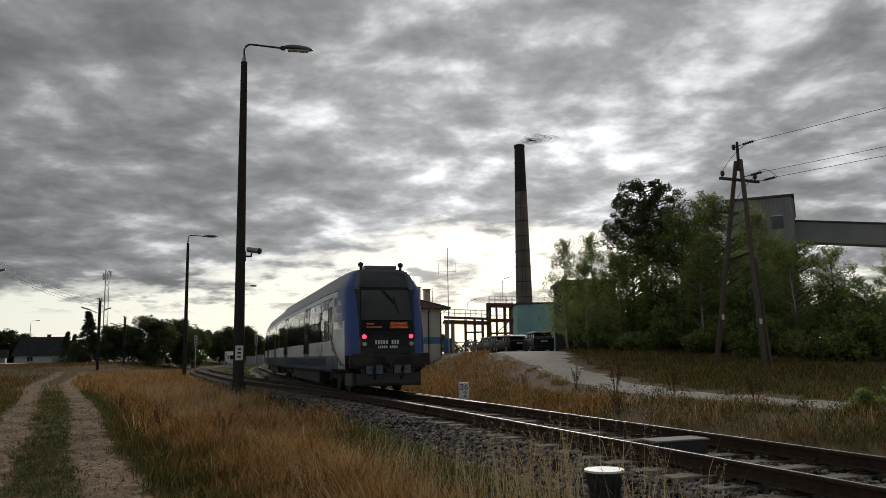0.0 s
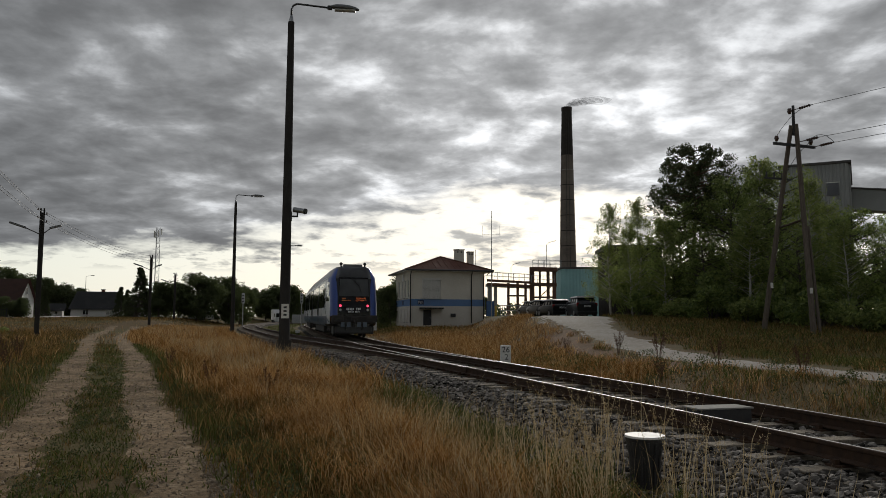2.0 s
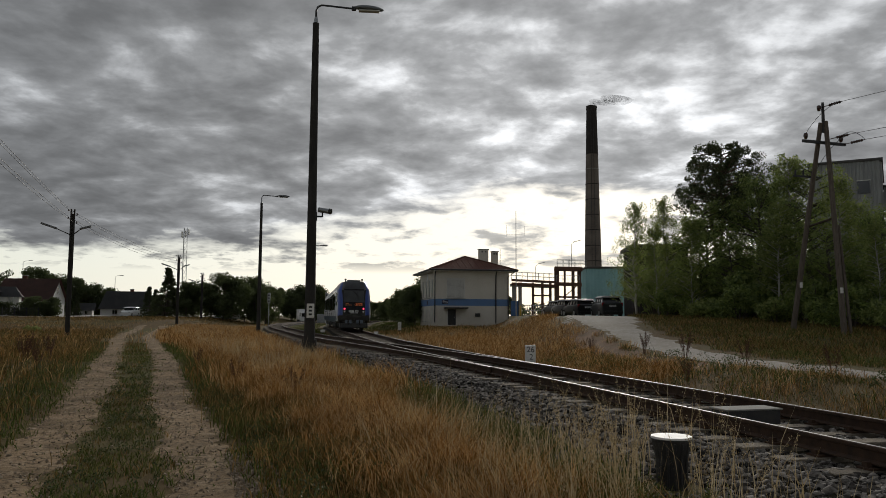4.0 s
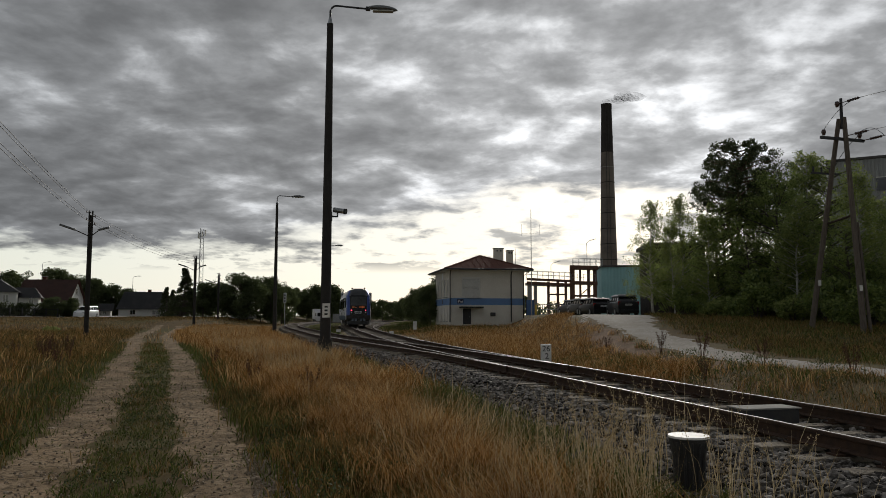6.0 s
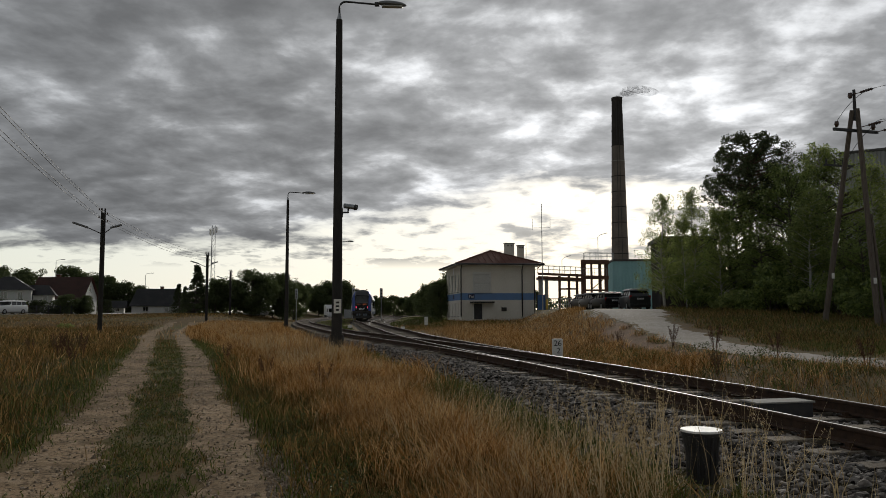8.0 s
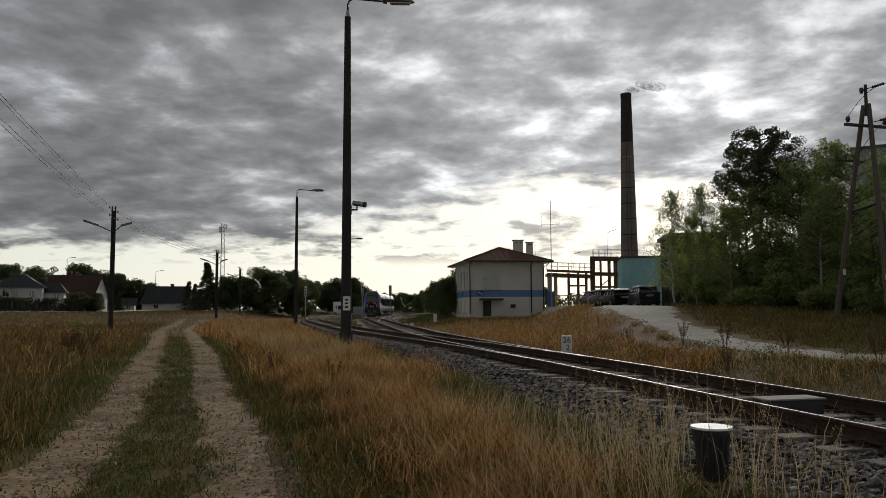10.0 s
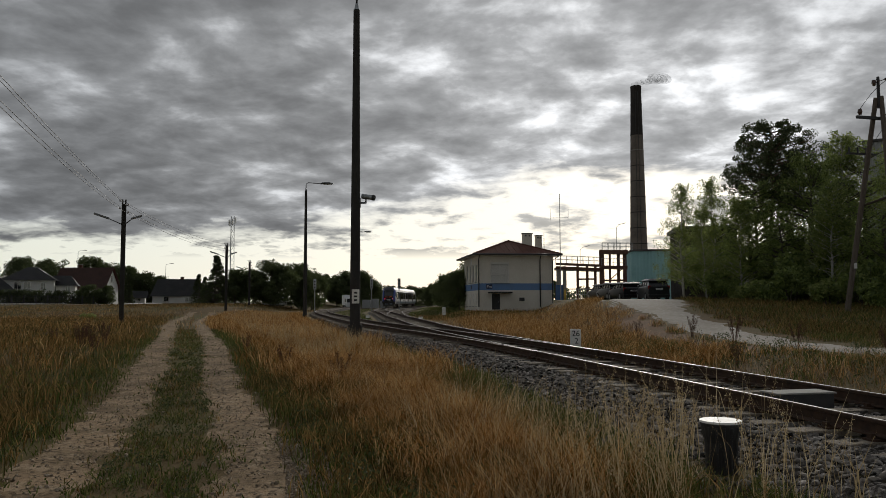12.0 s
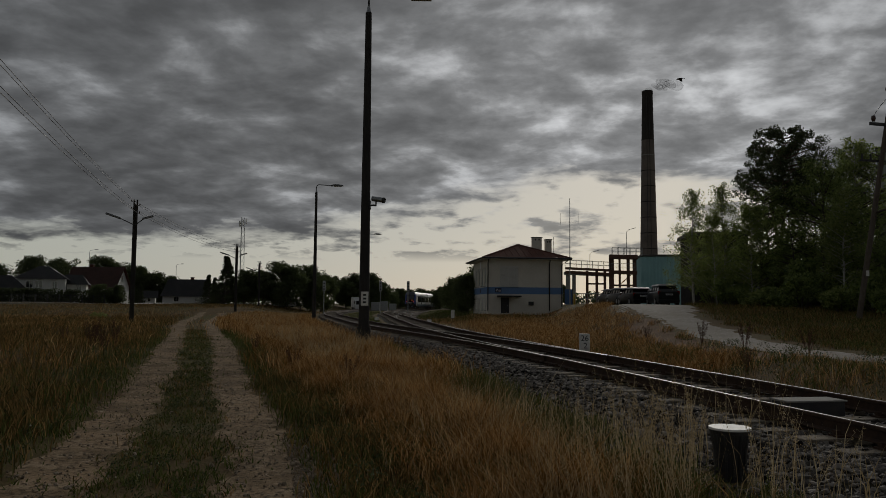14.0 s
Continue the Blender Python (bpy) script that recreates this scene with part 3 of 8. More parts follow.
# ---- A-frame power pole ----
def a_pole():
    cx, cy = 14.05, 34.3
    zl, zr = gz(12.9, 35.8), gz(14.35, 33.0)
    root = empty("power_pole", pose(0, 0, 0), "weathered wooden A-frame power pole with crossarms and insulators", "power pole")
    top = Vector((cx, cy, 10.2))
    legs = (Vector((12.95, 35.8, zl - 0.4)), Vector((14.1, 33.1, zr - 0.4)))
    for k, leg in enumerate(legs):
        bm = bmesh.new()
        t = top + (leg - top).normalized() * (0.0 if k else 0.05) + Vector((0.1 if k else -0.1, 0, 0))
        add_cyl(bm, leg, t, 0.125, 0.095, 14)
        part("leg", bm, POLE_GREY, root)
        if k:
            bm = bmesh.new()
            add_cyl(bm, leg + Vector((0.32, 0.1, 0)), leg.lerp(t, 0.52) + Vector((0.16, 0.05, 0)), 0.07, 0.06, 8)
            part("stub_post", bm, POLE_GREY, root)
        p = leg.lerp(top, 0.23 if k else 0.25)
        box("tag", (0.12, 0.02, 0.24), tuple(p + Vector((0, -0.17, 0))), WHITE_PAINT, root, "white tin plate")
    bm = bmesh.new()
    add_cyl(bm, top + Vector((0, 0, -0.5)), top + Vector((0, 0, 0.85)), 0.075, 0.06, 10)
    part("head_post", bm, DARK_METAL, root)
    u = Vector((0.92, 0.39, 0)).normalized()
    bm = bmesh.new()
    m = Matrix.Translation(top + Vector((0, 0, -0.95))) @ u.to_track_quat("X", "Z").to_matrix().to_4x4()
    add_box(bm, 2.35, 0.10, 0.12, (0, 0, 0), m)
    part("crossarm", bm, DARK_METAL, root)
    bm = bmesh.new()
    m = Matrix.Translation(legs[0].lerp(top, 0.75) + Vector((-0.35, 0, 0))) @ u.to_track_quat("X", "Z").to_matrix().to_4x4()
    add_box(bm, 1.5, 0.08, 0.08, (0, 0, 0), m)
    for s in (-0.65, -0.2, 0.25):
        q = m @ Vector((s, 0, 0))
        add_cyl(bm, q, q + Vector((0, 0, 0.28)), 0.05, 0.03, 8)
    part("switch_arm", bm, DARK_METAL, root)
    bm = bmesh.new()
    add_cyl(bm, legs[0].lerp(top, 0.52), legs[1].lerp(top, 0.55), 0.05, 0.05, 8)
    part("brace", bm, POLE_WOOD, root)
    ends = []
    for s, z in ((-1.0, -0.85), (0.95, -0.85), (-0.22, 0.45)):
        q = top + u * s + Vector((0, 0, z))
        bm = bmesh.new()
        add_cyl(bm, q, q + Vector((0, 0, 0.1)), 0.06, 0.085, 10)
        add_cyl(bm, q + Vector((0, 0, 0.1)), q + Vector((0, 0, 0.24)), 0.10, 0.075, 10)
        part("insulator", bm, PORCELAIN, root)
    d = Vector((0.46, -0.89, 0.0))
    for s, z in ((-0.1, 0.62), (0.25, -0.78), (1.05, -0.95)):
        q = top + u * s + Vector((0, 0, z))
        e = q + d * 1.1
        bm = bmesh.new()
        add_cyl(bm, q, e, 0.018, 0.018, 6)
        for k in range(5):
            c = q + d * (0.45 + 0.12 * k)
            add_cyl(bm, c, c + d * 0.05, 0.065, 0.045, 10)
        part("strain_insulator", bm, PORCELAIN, root)
        ends.append(e)
    for q, r in ((ends[0], top + u * -1.0 + Vector((0, 0, -0.62))), (ends[1], legs[0].lerp(top, 0.78)), (ends[2], top + u * 0.95 + Vector((0, 0, -0.6)))):
        bm = bmesh.new()
        mid = (q + r) / 2 + Vector((0, 0, 0.55))
        pts = [q * (1 - t) ** 2 + mid * 2 * t * (1 - t) + r * t * t for t in [k / 10 for k in range(11)]]
        add_tube(bm, pts, 0.012, 5)
        part("jumper_wire", bm, BLACK_PAINT, root, smooth=True)
    for e in ends:
        wire("power_line", e, e + d * 62 + Vector((0, 0, 0.4)), 0.9, 0.011, "thin dark high-voltage wire from the A-frame pole", "power lines")
    far = ends[0] + d * 62
    post = empty("power_pole", pose(far.x, far.y, gz(far.x, far.y)), "plain wooden power pole that carries the wires on", "power pole")
    bm = bmesh.new()
    add_cyl(bm, (0, 0, -0.3), (0, 0, far.z - gz(far.x, far.y) + 0.5), 0.16, 0.11, 12)
    part("leg", bm, POLE_WOOD, post)
    bm = bmesh.new()
    add_box(bm, 2.4, 0.1, 0.12, (0.5, 0, 10.0))
    part("crossarm", bm, DARK_METAL, post)


a_pole()


# ---- lattice radio mast ----
def lattice_mast(x, y, height):
    z = gz(x, y)
    root = empty("radio_mast", pose(x, y, z), "thin steel lattice radio mast far behind the houses", "radio mast")
    legs = [(0.75 * math.cos(a), 0.75 * math.sin(a)) for a in (0.3, 2.4, 4.5)]
    for lx, ly in legs:
        bm = bmesh.new()
        add_cyl(bm, (lx, ly, 0), (lx * 0.75, ly * 0.75, height), 0.07, 0.06, 6)
        part("leg", bm, GALV, root)
    bm = bmesh.new()
    n = int(height / 1.6)
    for k in range(n):
        for i in range(3):
            (ax, ay), (bx, by) = legs[i], legs[(i + 1) % 3]
            f0, f1 = 1 - 0.25 * k / n, 1 - 0.25 * (k + 1) / n
            add_cyl(bm, (ax * f0, ay * f0, k * 1.6), (bx * f1, by * f1, (k + 1) * 1.6), 0.035, 0.035, 4, False)
    part("bracing", bm, GALV, root)
    for i, a in enumerate((0.4, 1.8, 3.0, 4.4)):
        box("antenna_panel", (0.25, 0.3, 1.6), (0.95 * math.cos(a), 0.95 * math.sin(a), height - 1.2 - 0.3 * i), WHITE_PAINT, root)
    return root


lattice_mast(-86.5, 202.3, 24.2)
# ---- the diesel railcar: two cars on the line ----
T_WHITE = material("train_white_paint", (0.72, 0.74, 0.76), 0.28, vary=((1.5, (0.54, 0.56, 0.58), 0.45, 0.7), (12, (0.42, 0.42, 0.42), 0.62, 0.8)))
T_BLUE = material("train_blue_paint", (0.035, 0.075, 0.30), 0.3, vary=((1.5, (0.028, 0.06, 0.24), 0.45, 0.7),))
T_GREYBLUE = material("train_skirt_grey_blue", (0.15, 0.19, 0.25), 0.45, vary=((2, (0.09, 0.11, 0.14), 0.45, 0.7), (14, (0.06, 0.055, 0.05), 0.6, 0.8)))
T_ROOF = material("train_roof_grey", (0.13, 0.135, 0.145), 0.32, vary=((2, (0.09, 0.09, 0.095), 0.45, 0.7),))
T_BLACK = material("train_black_mask", (0.012, 0.012, 0.014), 0.14)
# tinted glass; the grey base adds reflections and daylight from the far side
T_GLASS = material("train_tinted_daylight_glass", (0.10, 0.10, 0.088), 0.04, spec=1.0)
T_GLASS.node_tree.nodes["Principled BSDF"].inputs["IOR"].default_value = 2.1
T_GLASS.node_tree.nodes["Principled BSDF"].inputs["Coat Weight"].default_value = 1.0
# grey base stands in for reflected sky and the cab seen inside
T_SCREEN = material("train_windscreen_glass", (0.095, 0.10, 0.10), 0.08, spec=1.0, vary=((0.8, (0.06, 0.063, 0.065), 0.4, 0.7),))
T_UNDER = material("train_underframe", (0.03, 0.028, 0.026), 0.8, vary=((5, (0.06, 0.052, 0.045), 0.5, 0.7),))
T_PLOUGH = material("train_plough_grey", (0.04, 0.041, 0.043), 0.5, vary=((4, (0.025, 0.024, 0.023), 0.45, 0.7),))
T_TEAL = material("train_teal_stripe", (0.03, 0.12, 0.20), 0.35)
T_GREEN = material("train_green_stripe", (0.10, 0.16, 0.05), 0.35)
RED_LIGHT = material("red_tail_light", (0.4, 0.02, 0.03), 0.3, emit=(1.0, 0.05, 0.12), emit_strength=2.0)
AMBER = material("amber_display", (0.3, 0.08, 0.02), 0.5, emit=(1.0, 0.22, 0.06), emit_strength=0.3)
AMBER_DIM = material("amber_display_dim", (0.2, 0.07, 0.02), 0.5, emit=(1.0, 0.3, 0.08), emit_strength=0.12)
LENS = material("lamp_lens", (0.35, 0.36, 0.38), 0.12, spec=0.8)
SIGN_WHITE = material("sign_white", (0.75, 0.76, 0.78), 0.6)

SIDE = [(1.30, 0.62), (1.42, 0.74), (1.45, 1.15), (1.45, 1.62), (1.435, 2.2), (1.40, 2.78), (1.345, 3.16), (1.29, 3.27), (1.06, 3.70), (0.95, 3.79), (0.55, 3.86), (0.0, 3.88)]
# plan of the cab: how the width grows behind the nose
NOSE = [(0.0, 0.60), (0.05, 0.70), (0.16, 0.79), (0.42, 0.855), (1.1, 0.925), (2.2, 0.98), (3.3, 1.0)]


def lean(z):
    """How far the end wall slopes forward with height."""
    return 0.0 if z < 1.55 else 0.58 * ((z - 1.55) / 2.1) ** 1.25 + (0.25 * ((z - 3.2) / 0.6) ** 2 if z > 3.2 else 0.0)


def taper(w, z):
    """The cab narrows less towards its roof."""
    return 1 - (1 - w) * (1 - 0.42 * smooth01((z - 2.4) / 1.3))


def shell(y, z, side, proud=0.0):
    """A point of the side wall: y behind the nose, height z."""
    x = float(np.interp(z, [b for _, b in SIDE], [a for a, _ in SIDE])) * taper(float(np.interp(y, [a for a, _ in NOSE], [b for _, b in NOSE])), z)
    return side * (x + proud), min(y + lean(z) * max(0.0, 1 - y / 6.0) ** 0.7, CAR), z


CAR = 19.4


def body_mesh(length, nose):
    """Shell of a car; materials: 0 white, 1 blue, 2 roof, 3 skirt, 4 black. The nose is at y = 0."""
    bm = bmesh.new()
    prof = SIDE + [(-x, z) for x, z in SIDE[-2::-1]]
    stations = list(NOSE) if nose else [(0.0, 0.99), (0.06, 1.0)]
    n = 10
    stations += [(4.0 + (length - 4.3) * k / n, 1.0) for k in range(n + 1)] + [(length - 0.08, 1.0), (length, 0.98)]
    rings = []
    for y, w in stations:
        fade = max(0.0, 1 - y / 6.0) if nose else 0.0
        rings.append([bm.verts.new((x * taper(w, z), min(y + (lean(z) if nose else 0) * fade ** 0.7, length), z)) for x, z in prof])
    k = len(prof)
    for i, (u, v) in enumerate(zip(rings, rings[1:])):
        for j in range(k - 1):
            f = bm.faces.new((u[j], u[j + 1], v[j + 1], v[j]))
            z = (prof[j][1] + prof[j + 1][1]) / 2
            pillar = nose and i < 3
            f.material_index = (1 if z > 0.95 else 4) if pillar else 3 if z < 0.95 else 0 if z < 3.2 else 2
            if nose and i == 3 and z < 3.4:
                f.material_index = 1 if z > 2.0 else 0
            if nose and z < 0.8 and i < 5:
                f.material_index = 4
            if pillar and z > 3.74:
                f.material_index = 2
            f.smooth = True
        b = bm.faces.new((u[k - 1], u[0], v[0], v[k - 1]))
        b.material_index = 4
    for ring, flip in ((rings[0], True), (rings[-1], False)):
        for j in range((k - 1) // 2):
            a, b2, c, d = ring[j], ring[j + 1], ring[k - 2 - j], ring[k - 1 - j]
            vs = [a, b2, c, d] if b2 is not c else [a, b2, d]
            f = bm.faces.new(vs[::-1] if flip else vs)
            z = (prof[j][1] + prof[j + 1][1]) / 2
            f.material_index = (4 if z < 3.1 else 2) if nose or not flip else 4
    bmesh.ops.recalc_face_normals(bm, faces=bm.faces)
    return bm


def sheet(bm, grid, thick):
    """A thin plate over a grid of points, thickened along -y."""
    rows = [[bm.verts.new(p) for p in r] for r in grid]
    for r, s in zip(rows, rows[1:]):
        for j in range(len(r) - 1):
            bm.faces.new((r[j], r[j + 1], s[j + 1], s[j]))
    geom = bmesh.ops.solidify(bm, geom=list(bm.faces), thickness=thick)
    bmesh.ops.recalc_face_normals(bm, faces=bm.faces)


def face_panel(name, x0, x1, z0, z1, proud, mat, parent, label="", taper=0.0):
    """A plate that follows the sloping end wall."""
    bm = bmesh.new()
    grid = []
    for i in range(7):
        z = z0 + (z1 - z0) * i / 6
        row = []
        for j in range(9):
            x = x0 + (x1 - x0) * j / 8
            x *= 1 - taper * i / 6
            row.append((x, lean(z) - proud, z))
        grid.append(row)
    sheet(bm, grid, 0.02)
    return part(name, bm, mat, parent, label)


def side_panel(name, y0, y1, z0, z1, side, proud, mat, parent, label="", rows=4):
    """A plate that follows the side wall."""
    bm = bmesh.new()
    grid = []
    n = max(2, int(abs(y1 - y0) / 0.35)) if y0 < 6.2 else 2
    for i in range(rows + 1):
        z = z0 + (z1 - z0) * i / rows
        grid.append([shell(y0 + (y1 - y0) * j / n, z, side, proud) for j in range(n + 1)])
    sheet(bm, grid, 0.015)
    return part(name, bm, mat, parent, label)


def text_part(name, body, size, m, mat, parent, label="", align="CENTER"):
    cu = bpy.data.curves.new(name, "FONT")
    cu.body, cu.size, cu.extrude, cu.align_x = body, size, 0.004, align
    tmp = bpy.data.objects.new(name, cu)
    scene.collection.objects.link(tmp)
    me = bpy.data.meshes.new_from_object(tmp.evaluated_get(bpy.context.evaluated_depsgraph_get()))
    bpy.data.objects.remove(tmp)
    bpy.data.curves.remove(cu)
    ob = mesh_ob(name, me, mat, parent, label)
    ob.matrix_basis = m
    return ob


def bogie(parent, y):
    bm = bmesh.new()
    for s in (-1, 1):
        add_box(bm, 0.16, 2.6, 0.22, (s * 1.0, y, 0.52), bevel=0.03)
        for dy in (-0.95, 0.95):
            add_box(bm, 0.2, 0.34, 0.3, (s * 1.02, y + dy, 0.46), bevel=0.04)
        add_box(bm, 0.2, 0.5, 0.35, (s * 1.0, y, 0.66), bevel=0.05)
    b = part("bogie", bm, T_UNDER, parent)
    for dy in (-0.95, 0.95):
        bm = bmesh.new()
        add_cyl(bm, (-0.82, y + dy, 0.42), (0.82, y + dy, 0.42), 0.08, 0.08, 10)
        for s in (-1, 1):
            add_cyl(bm, (s * 0.68, y + dy, 0.42), (s * 0.82, y + dy, 0.42), 0.42, 0.42, 24)
            add_cyl(bm, (s * 0.665, y + dy, 0.42), (s * 0.69, y + dy, 0.42), 0.45, 0.45, 24)
        part("wheelset", bm, T_UNDER, b)


def railcar(tail):
    name = "railcar"
    root = empty(name, Matrix(), "blue and white diesel railcar with dark end and red lights" if tail else
                 "white and blue leading railcar of the diesel train", "train", "train cars")
    part("body", body_mesh(CAR, True), [T_WHITE, T_BLUE, T_ROOF, T_GREYBLUE, T_BLACK], root)
    # end wall
    mask = face_panel("end_mask", -0.84, 0.84, 1.0, 3.22, 0.012, T_BLACK, root, "glossy black end panel", 0.08)
    face_panel("windscreen", -0.79, 0.79, 2.2, 3.12, 0.04, T_SCREEN, root, "large dark windscreen", 0.06)
    face_panel("roof_fairing", -0.79, 0.79, 3.22, 3.76, 0.02, T_ROOF, root, "dark grey roof fairing", 0.16)
    disp = face_panel("destination_display", -0.76, 0.76, 1.92, 2.15, 0.036, T_BLACK, root)
    tilt = math.degrees(math.atan2(lean(2.1) - lean(1.95), 0.15))
    if tail:
        def face_m(x, z, proud):
            return pose(x, lean(z) - proud, z, 90 - tilt, 0, 0)
        text_part("display_text", "SZYMANY", 0.115, face_m(0.36, 2.05, 0.062), AMBER, disp, "amber lettering")
        text_part("display_text", "LOTNISKO", 0.115, face_m(0.36, 1.945, 0.062), AMBER, disp, "amber lettering")
        for k, (w, z) in enumerate(((0.24, 2.085), (0.52, 1.985))):
            bm = bmesh.new()
            for j in range(int(w / 0.06)):
                add_box(bm, 0.036, 0.008, 0.045, (-0.62 + j * 0.06, lean(z) - 0.06, z))
            part("display_bar", bm, AMBER_DIM, disp)
        # the running number, as plain bars
        for z, w, h, x0, count in ((1.53, 0.085, 0.12, -0.37, 9), (1.385, 0.062, 0.075, -0.29, 10)):
            for j in range(count):
                if j != 5:
                    box("number_bar", (w * 0.62, 0.012, h), (x0 + j * w, lean(z) - 0.02, z), SIGN_WHITE, mask)
        bm = bmesh.new()
        add_tube(bm, [(-0.12, lean(3.1) - 0.07, 3.14), (0.1, lean(2.9) - 0.1, 2.92), (0.3, lean(2.7) - 0.09, 2.72)], 0.022, 6)
        add_tube(bm, [(-0.06, lean(3.1) - 0.08, 3.13), (0.16, lean(2.9) - 0.11, 2.9), (0.32, lean(2.7) - 0.1, 2.74)], 0.012, 6)
        add_tube(bm, [(0.27, lean(2.9) - 0.07, 2.96), (0.31, lean(2.7) - 0.09, 2.66), (0.38, lean(2.4) - 0.07, 2.4)], 0.018, 6)
        part("wiper", bm, BLACK_PAINT, root)
    for s in (-1, 1):
        bm = bmesh.new()
        add_cyl(bm, (s * 0.72, 0.06, 1.70), (s * 0.72, -0.05, 1.70), 0.07, 0.06, 18)
        part("tail_light" if tail else "marker_light", bm, RED_LIGHT if tail else LENS, root)
        bm = bmesh.new()
        add_cyl(bm, (s * 0.72, 0.06, 1.48), (s * 0.72, -0.05, 1.48), 0.075, 0.065, 18)
        part("headlight", bm, LENS, root)
        bm = bmesh.new()
        add_cyl(bm, (s * 0.875, 0.1, 1.02), (s * 0.875, -0.42, 1.02), 0.085, 0.085, 12)
        add_box(bm, 0.6, 0.06, 0.36, (s * 0.875, -0.45, 1.02), bevel=0.025)
        part("buffer", bm, T_UNDER, root)
        bm = bmesh.new()
        add_tube(bm, [(s * 0.45, 0.0, 0.9), (s * 0.46, -0.12, 0.75), (s * 0.42, -0.12, 0.5), (s * 0.40, 0.0, 0.45)], 0.035, 8)
        part("brake_hose", bm, BLACK_PAINT, root, smooth=True)
        for k in range(2):
            box("step_plate", (0.2, 0.05, 0.26), (s * (0.28 + 0.3 * k), -0.06, 0.72), T_GREYBLUE, root)
    box("buffer_beam", (2.3, 0.3, 0.4), (0, 0.1, 0.95), T_UNDER, root, bevel=0.04)
    bm = bmesh.new()
    add_box(bm, 0.3, 0.5, 0.22, (0, -0.1, 0.98), bevel=0.04)
    add_tube(bm, [(0, -0.3, 0.98), (0, -0.42, 0.85), (0, -0.36, 0.62)], 0.045, 8)
    part("coupler", bm, T_UNDER, root)
    bm = bmesh.new()
    add_box(bm, 1.9, 0.3, 0.40, (0, 0.14, 0.43), bevel=0.08)
    for s in (-1, 1):
        add_box(bm, 0.16, 1.2, 0.42, (s * 1.0, 0.75, 0.42), bevel=0.06)
    part("snow_plough", bm, T_PLOUGH, root)
    for s in (-1, 1):
        bm = bmesh.new()
        bmesh.ops.create_uvsphere(bm, u_segments=14, v_segments=8, radius=0.085, matrix=pose(s * 0.64, lean(3.6) + 0.25, 3.97))
        add_cyl(bm, (s * 0.64, lean(3.6) + 0.25, 3.78), (s * 0.64, lean(3.6) + 0.25, 3.95), 0.04, 0.04, 8)
        part("roof_lamp", bm, BLACK_PAINT, root)
    box("roof_grille", (1.02, 0.5, 0.10), (0.0, lean(3.6) + 0.5, 3.90), T_ROOF, root, bevel=0.02)
    for k, (y0, w, ln, h) in enumerate(((6.5, 1.3, 3.0, 0.1), (11.2, 1.2, 1.8, 0.08), (15.4, 1.3, 3.0, 0.1))):
        box("roof_unit", (w, ln, h), (0, y0, 3.86 + h / 2), T_ROOF, root, bevel=0.06)
    # sides
    for s in (-1, 1):
        cab = side_panel("cab_window", 0.62, 1.5, 1.95, 2.98, s, 0.008, T_GLASS, root, "dark cab side window")
        side_panel("door_seam", 1.72, 1.76, 0.8, 3.1, s, 0.004, T_BLACK, root)
        side_panel("window_band", 1.78, CAR - 0.5, 1.62, 3.02, s, 0.004, T_BLACK, root, "dark window band")
        side_panel("roof_gutter", 1.2, CAR - 0.3, 3.2, 3.25, s, 0.02, T_WHITE, root)
        for k in range(11):
            y = 2.35 + k * 1.58
            if k in (3, 8):
                d = side_panel("door", y - 0.16, y + 1.38, 0.78, 3.0, s, 0.014, T_GREYBLUE, root, "sliding passenger door", 6)
                for q in (0.0, 0.72):
                    side_panel("door_pane", y - 0.06 + q, y + 0.56 + q, 1.25, 2.9, s, 0.034, T_GLASS, d)
            else:
                side_panel("window", y, y + 1.42, 1.68, 2.96, s, 0.022, T_GLASS, root)
        side_panel("skirt_stripe", 2.9, CAR - 1.0, 0.80, 1.08, s, 0.004, T_TEAL, root)
        # swooping stripes behind the cab and along the body
        for k, (mat, off) in enumerate(((T_TEAL, 0.0), (SIGN_WHITE, 0.11), (T_GREEN, 0.22), (T_TEAL, 0.32))):
            bm = bmesh.new()
            row_a, row_b = [], []
            for i in range(13):
                u = i / 12
                y = 0.66 + 1.6 * (1 - u) ** 1.8
                z = 0.72 + 0.86 * (1 - (1 - u) ** 2.2) * 1.0
                zz = z - off * 0.55 * (1 - u) - (0.02 if k else 0)
                h = 1.72 - (zz - 0.72) * 1.05
                row_a.append(shell(y - 0.25 + off, h, s, 0.01))
                row_b.append(shell(y - 0.15 + off, h, s, 0.01))
            sheet(bm, [row_a, row_b], 0.006)
            part("stripe", bm, mat, root)
        for k, y in enumerate((4.0, 15.0)):
            bm = bmesh.new()
            a, b = [], []
            for i in range(11):
                u = i / 10
                a.append(shell(y - 0.55 + u * 1.1, 1.06 + (2 * u - 1) ** 2 * 0.5, s, 0.01))
                b.append(shell(y - 0.46 + u * 0.92, 1.16 + (2 * u - 1) ** 2 * 0.4, s, 0.01))
            sheet(bm, [a, b], 0.006)
            part("emblem", bm, T_TEAL, root)
    box("underfloor_box", (2.4, 8.5, 0.42), (0, 10.2, 0.42), T_UNDER, root, bevel=0.05)
    bogie(root, 2.9)
    bogie(root, CAR - 2.4)
    if tail:
        bm = bmesh.new()
        for k in range(5):
            add_box(bm, 1.7 - 0.06 * (k % 2), 0.1, 2.2, (0, CAR + 0.06 + 0.11 * k, 2.0), bevel=0.02)
        part("gangway_bellows", bm, BLACK_PAINT, root)
    return root


rear_car = railcar(True)
front_car = railcar(False)


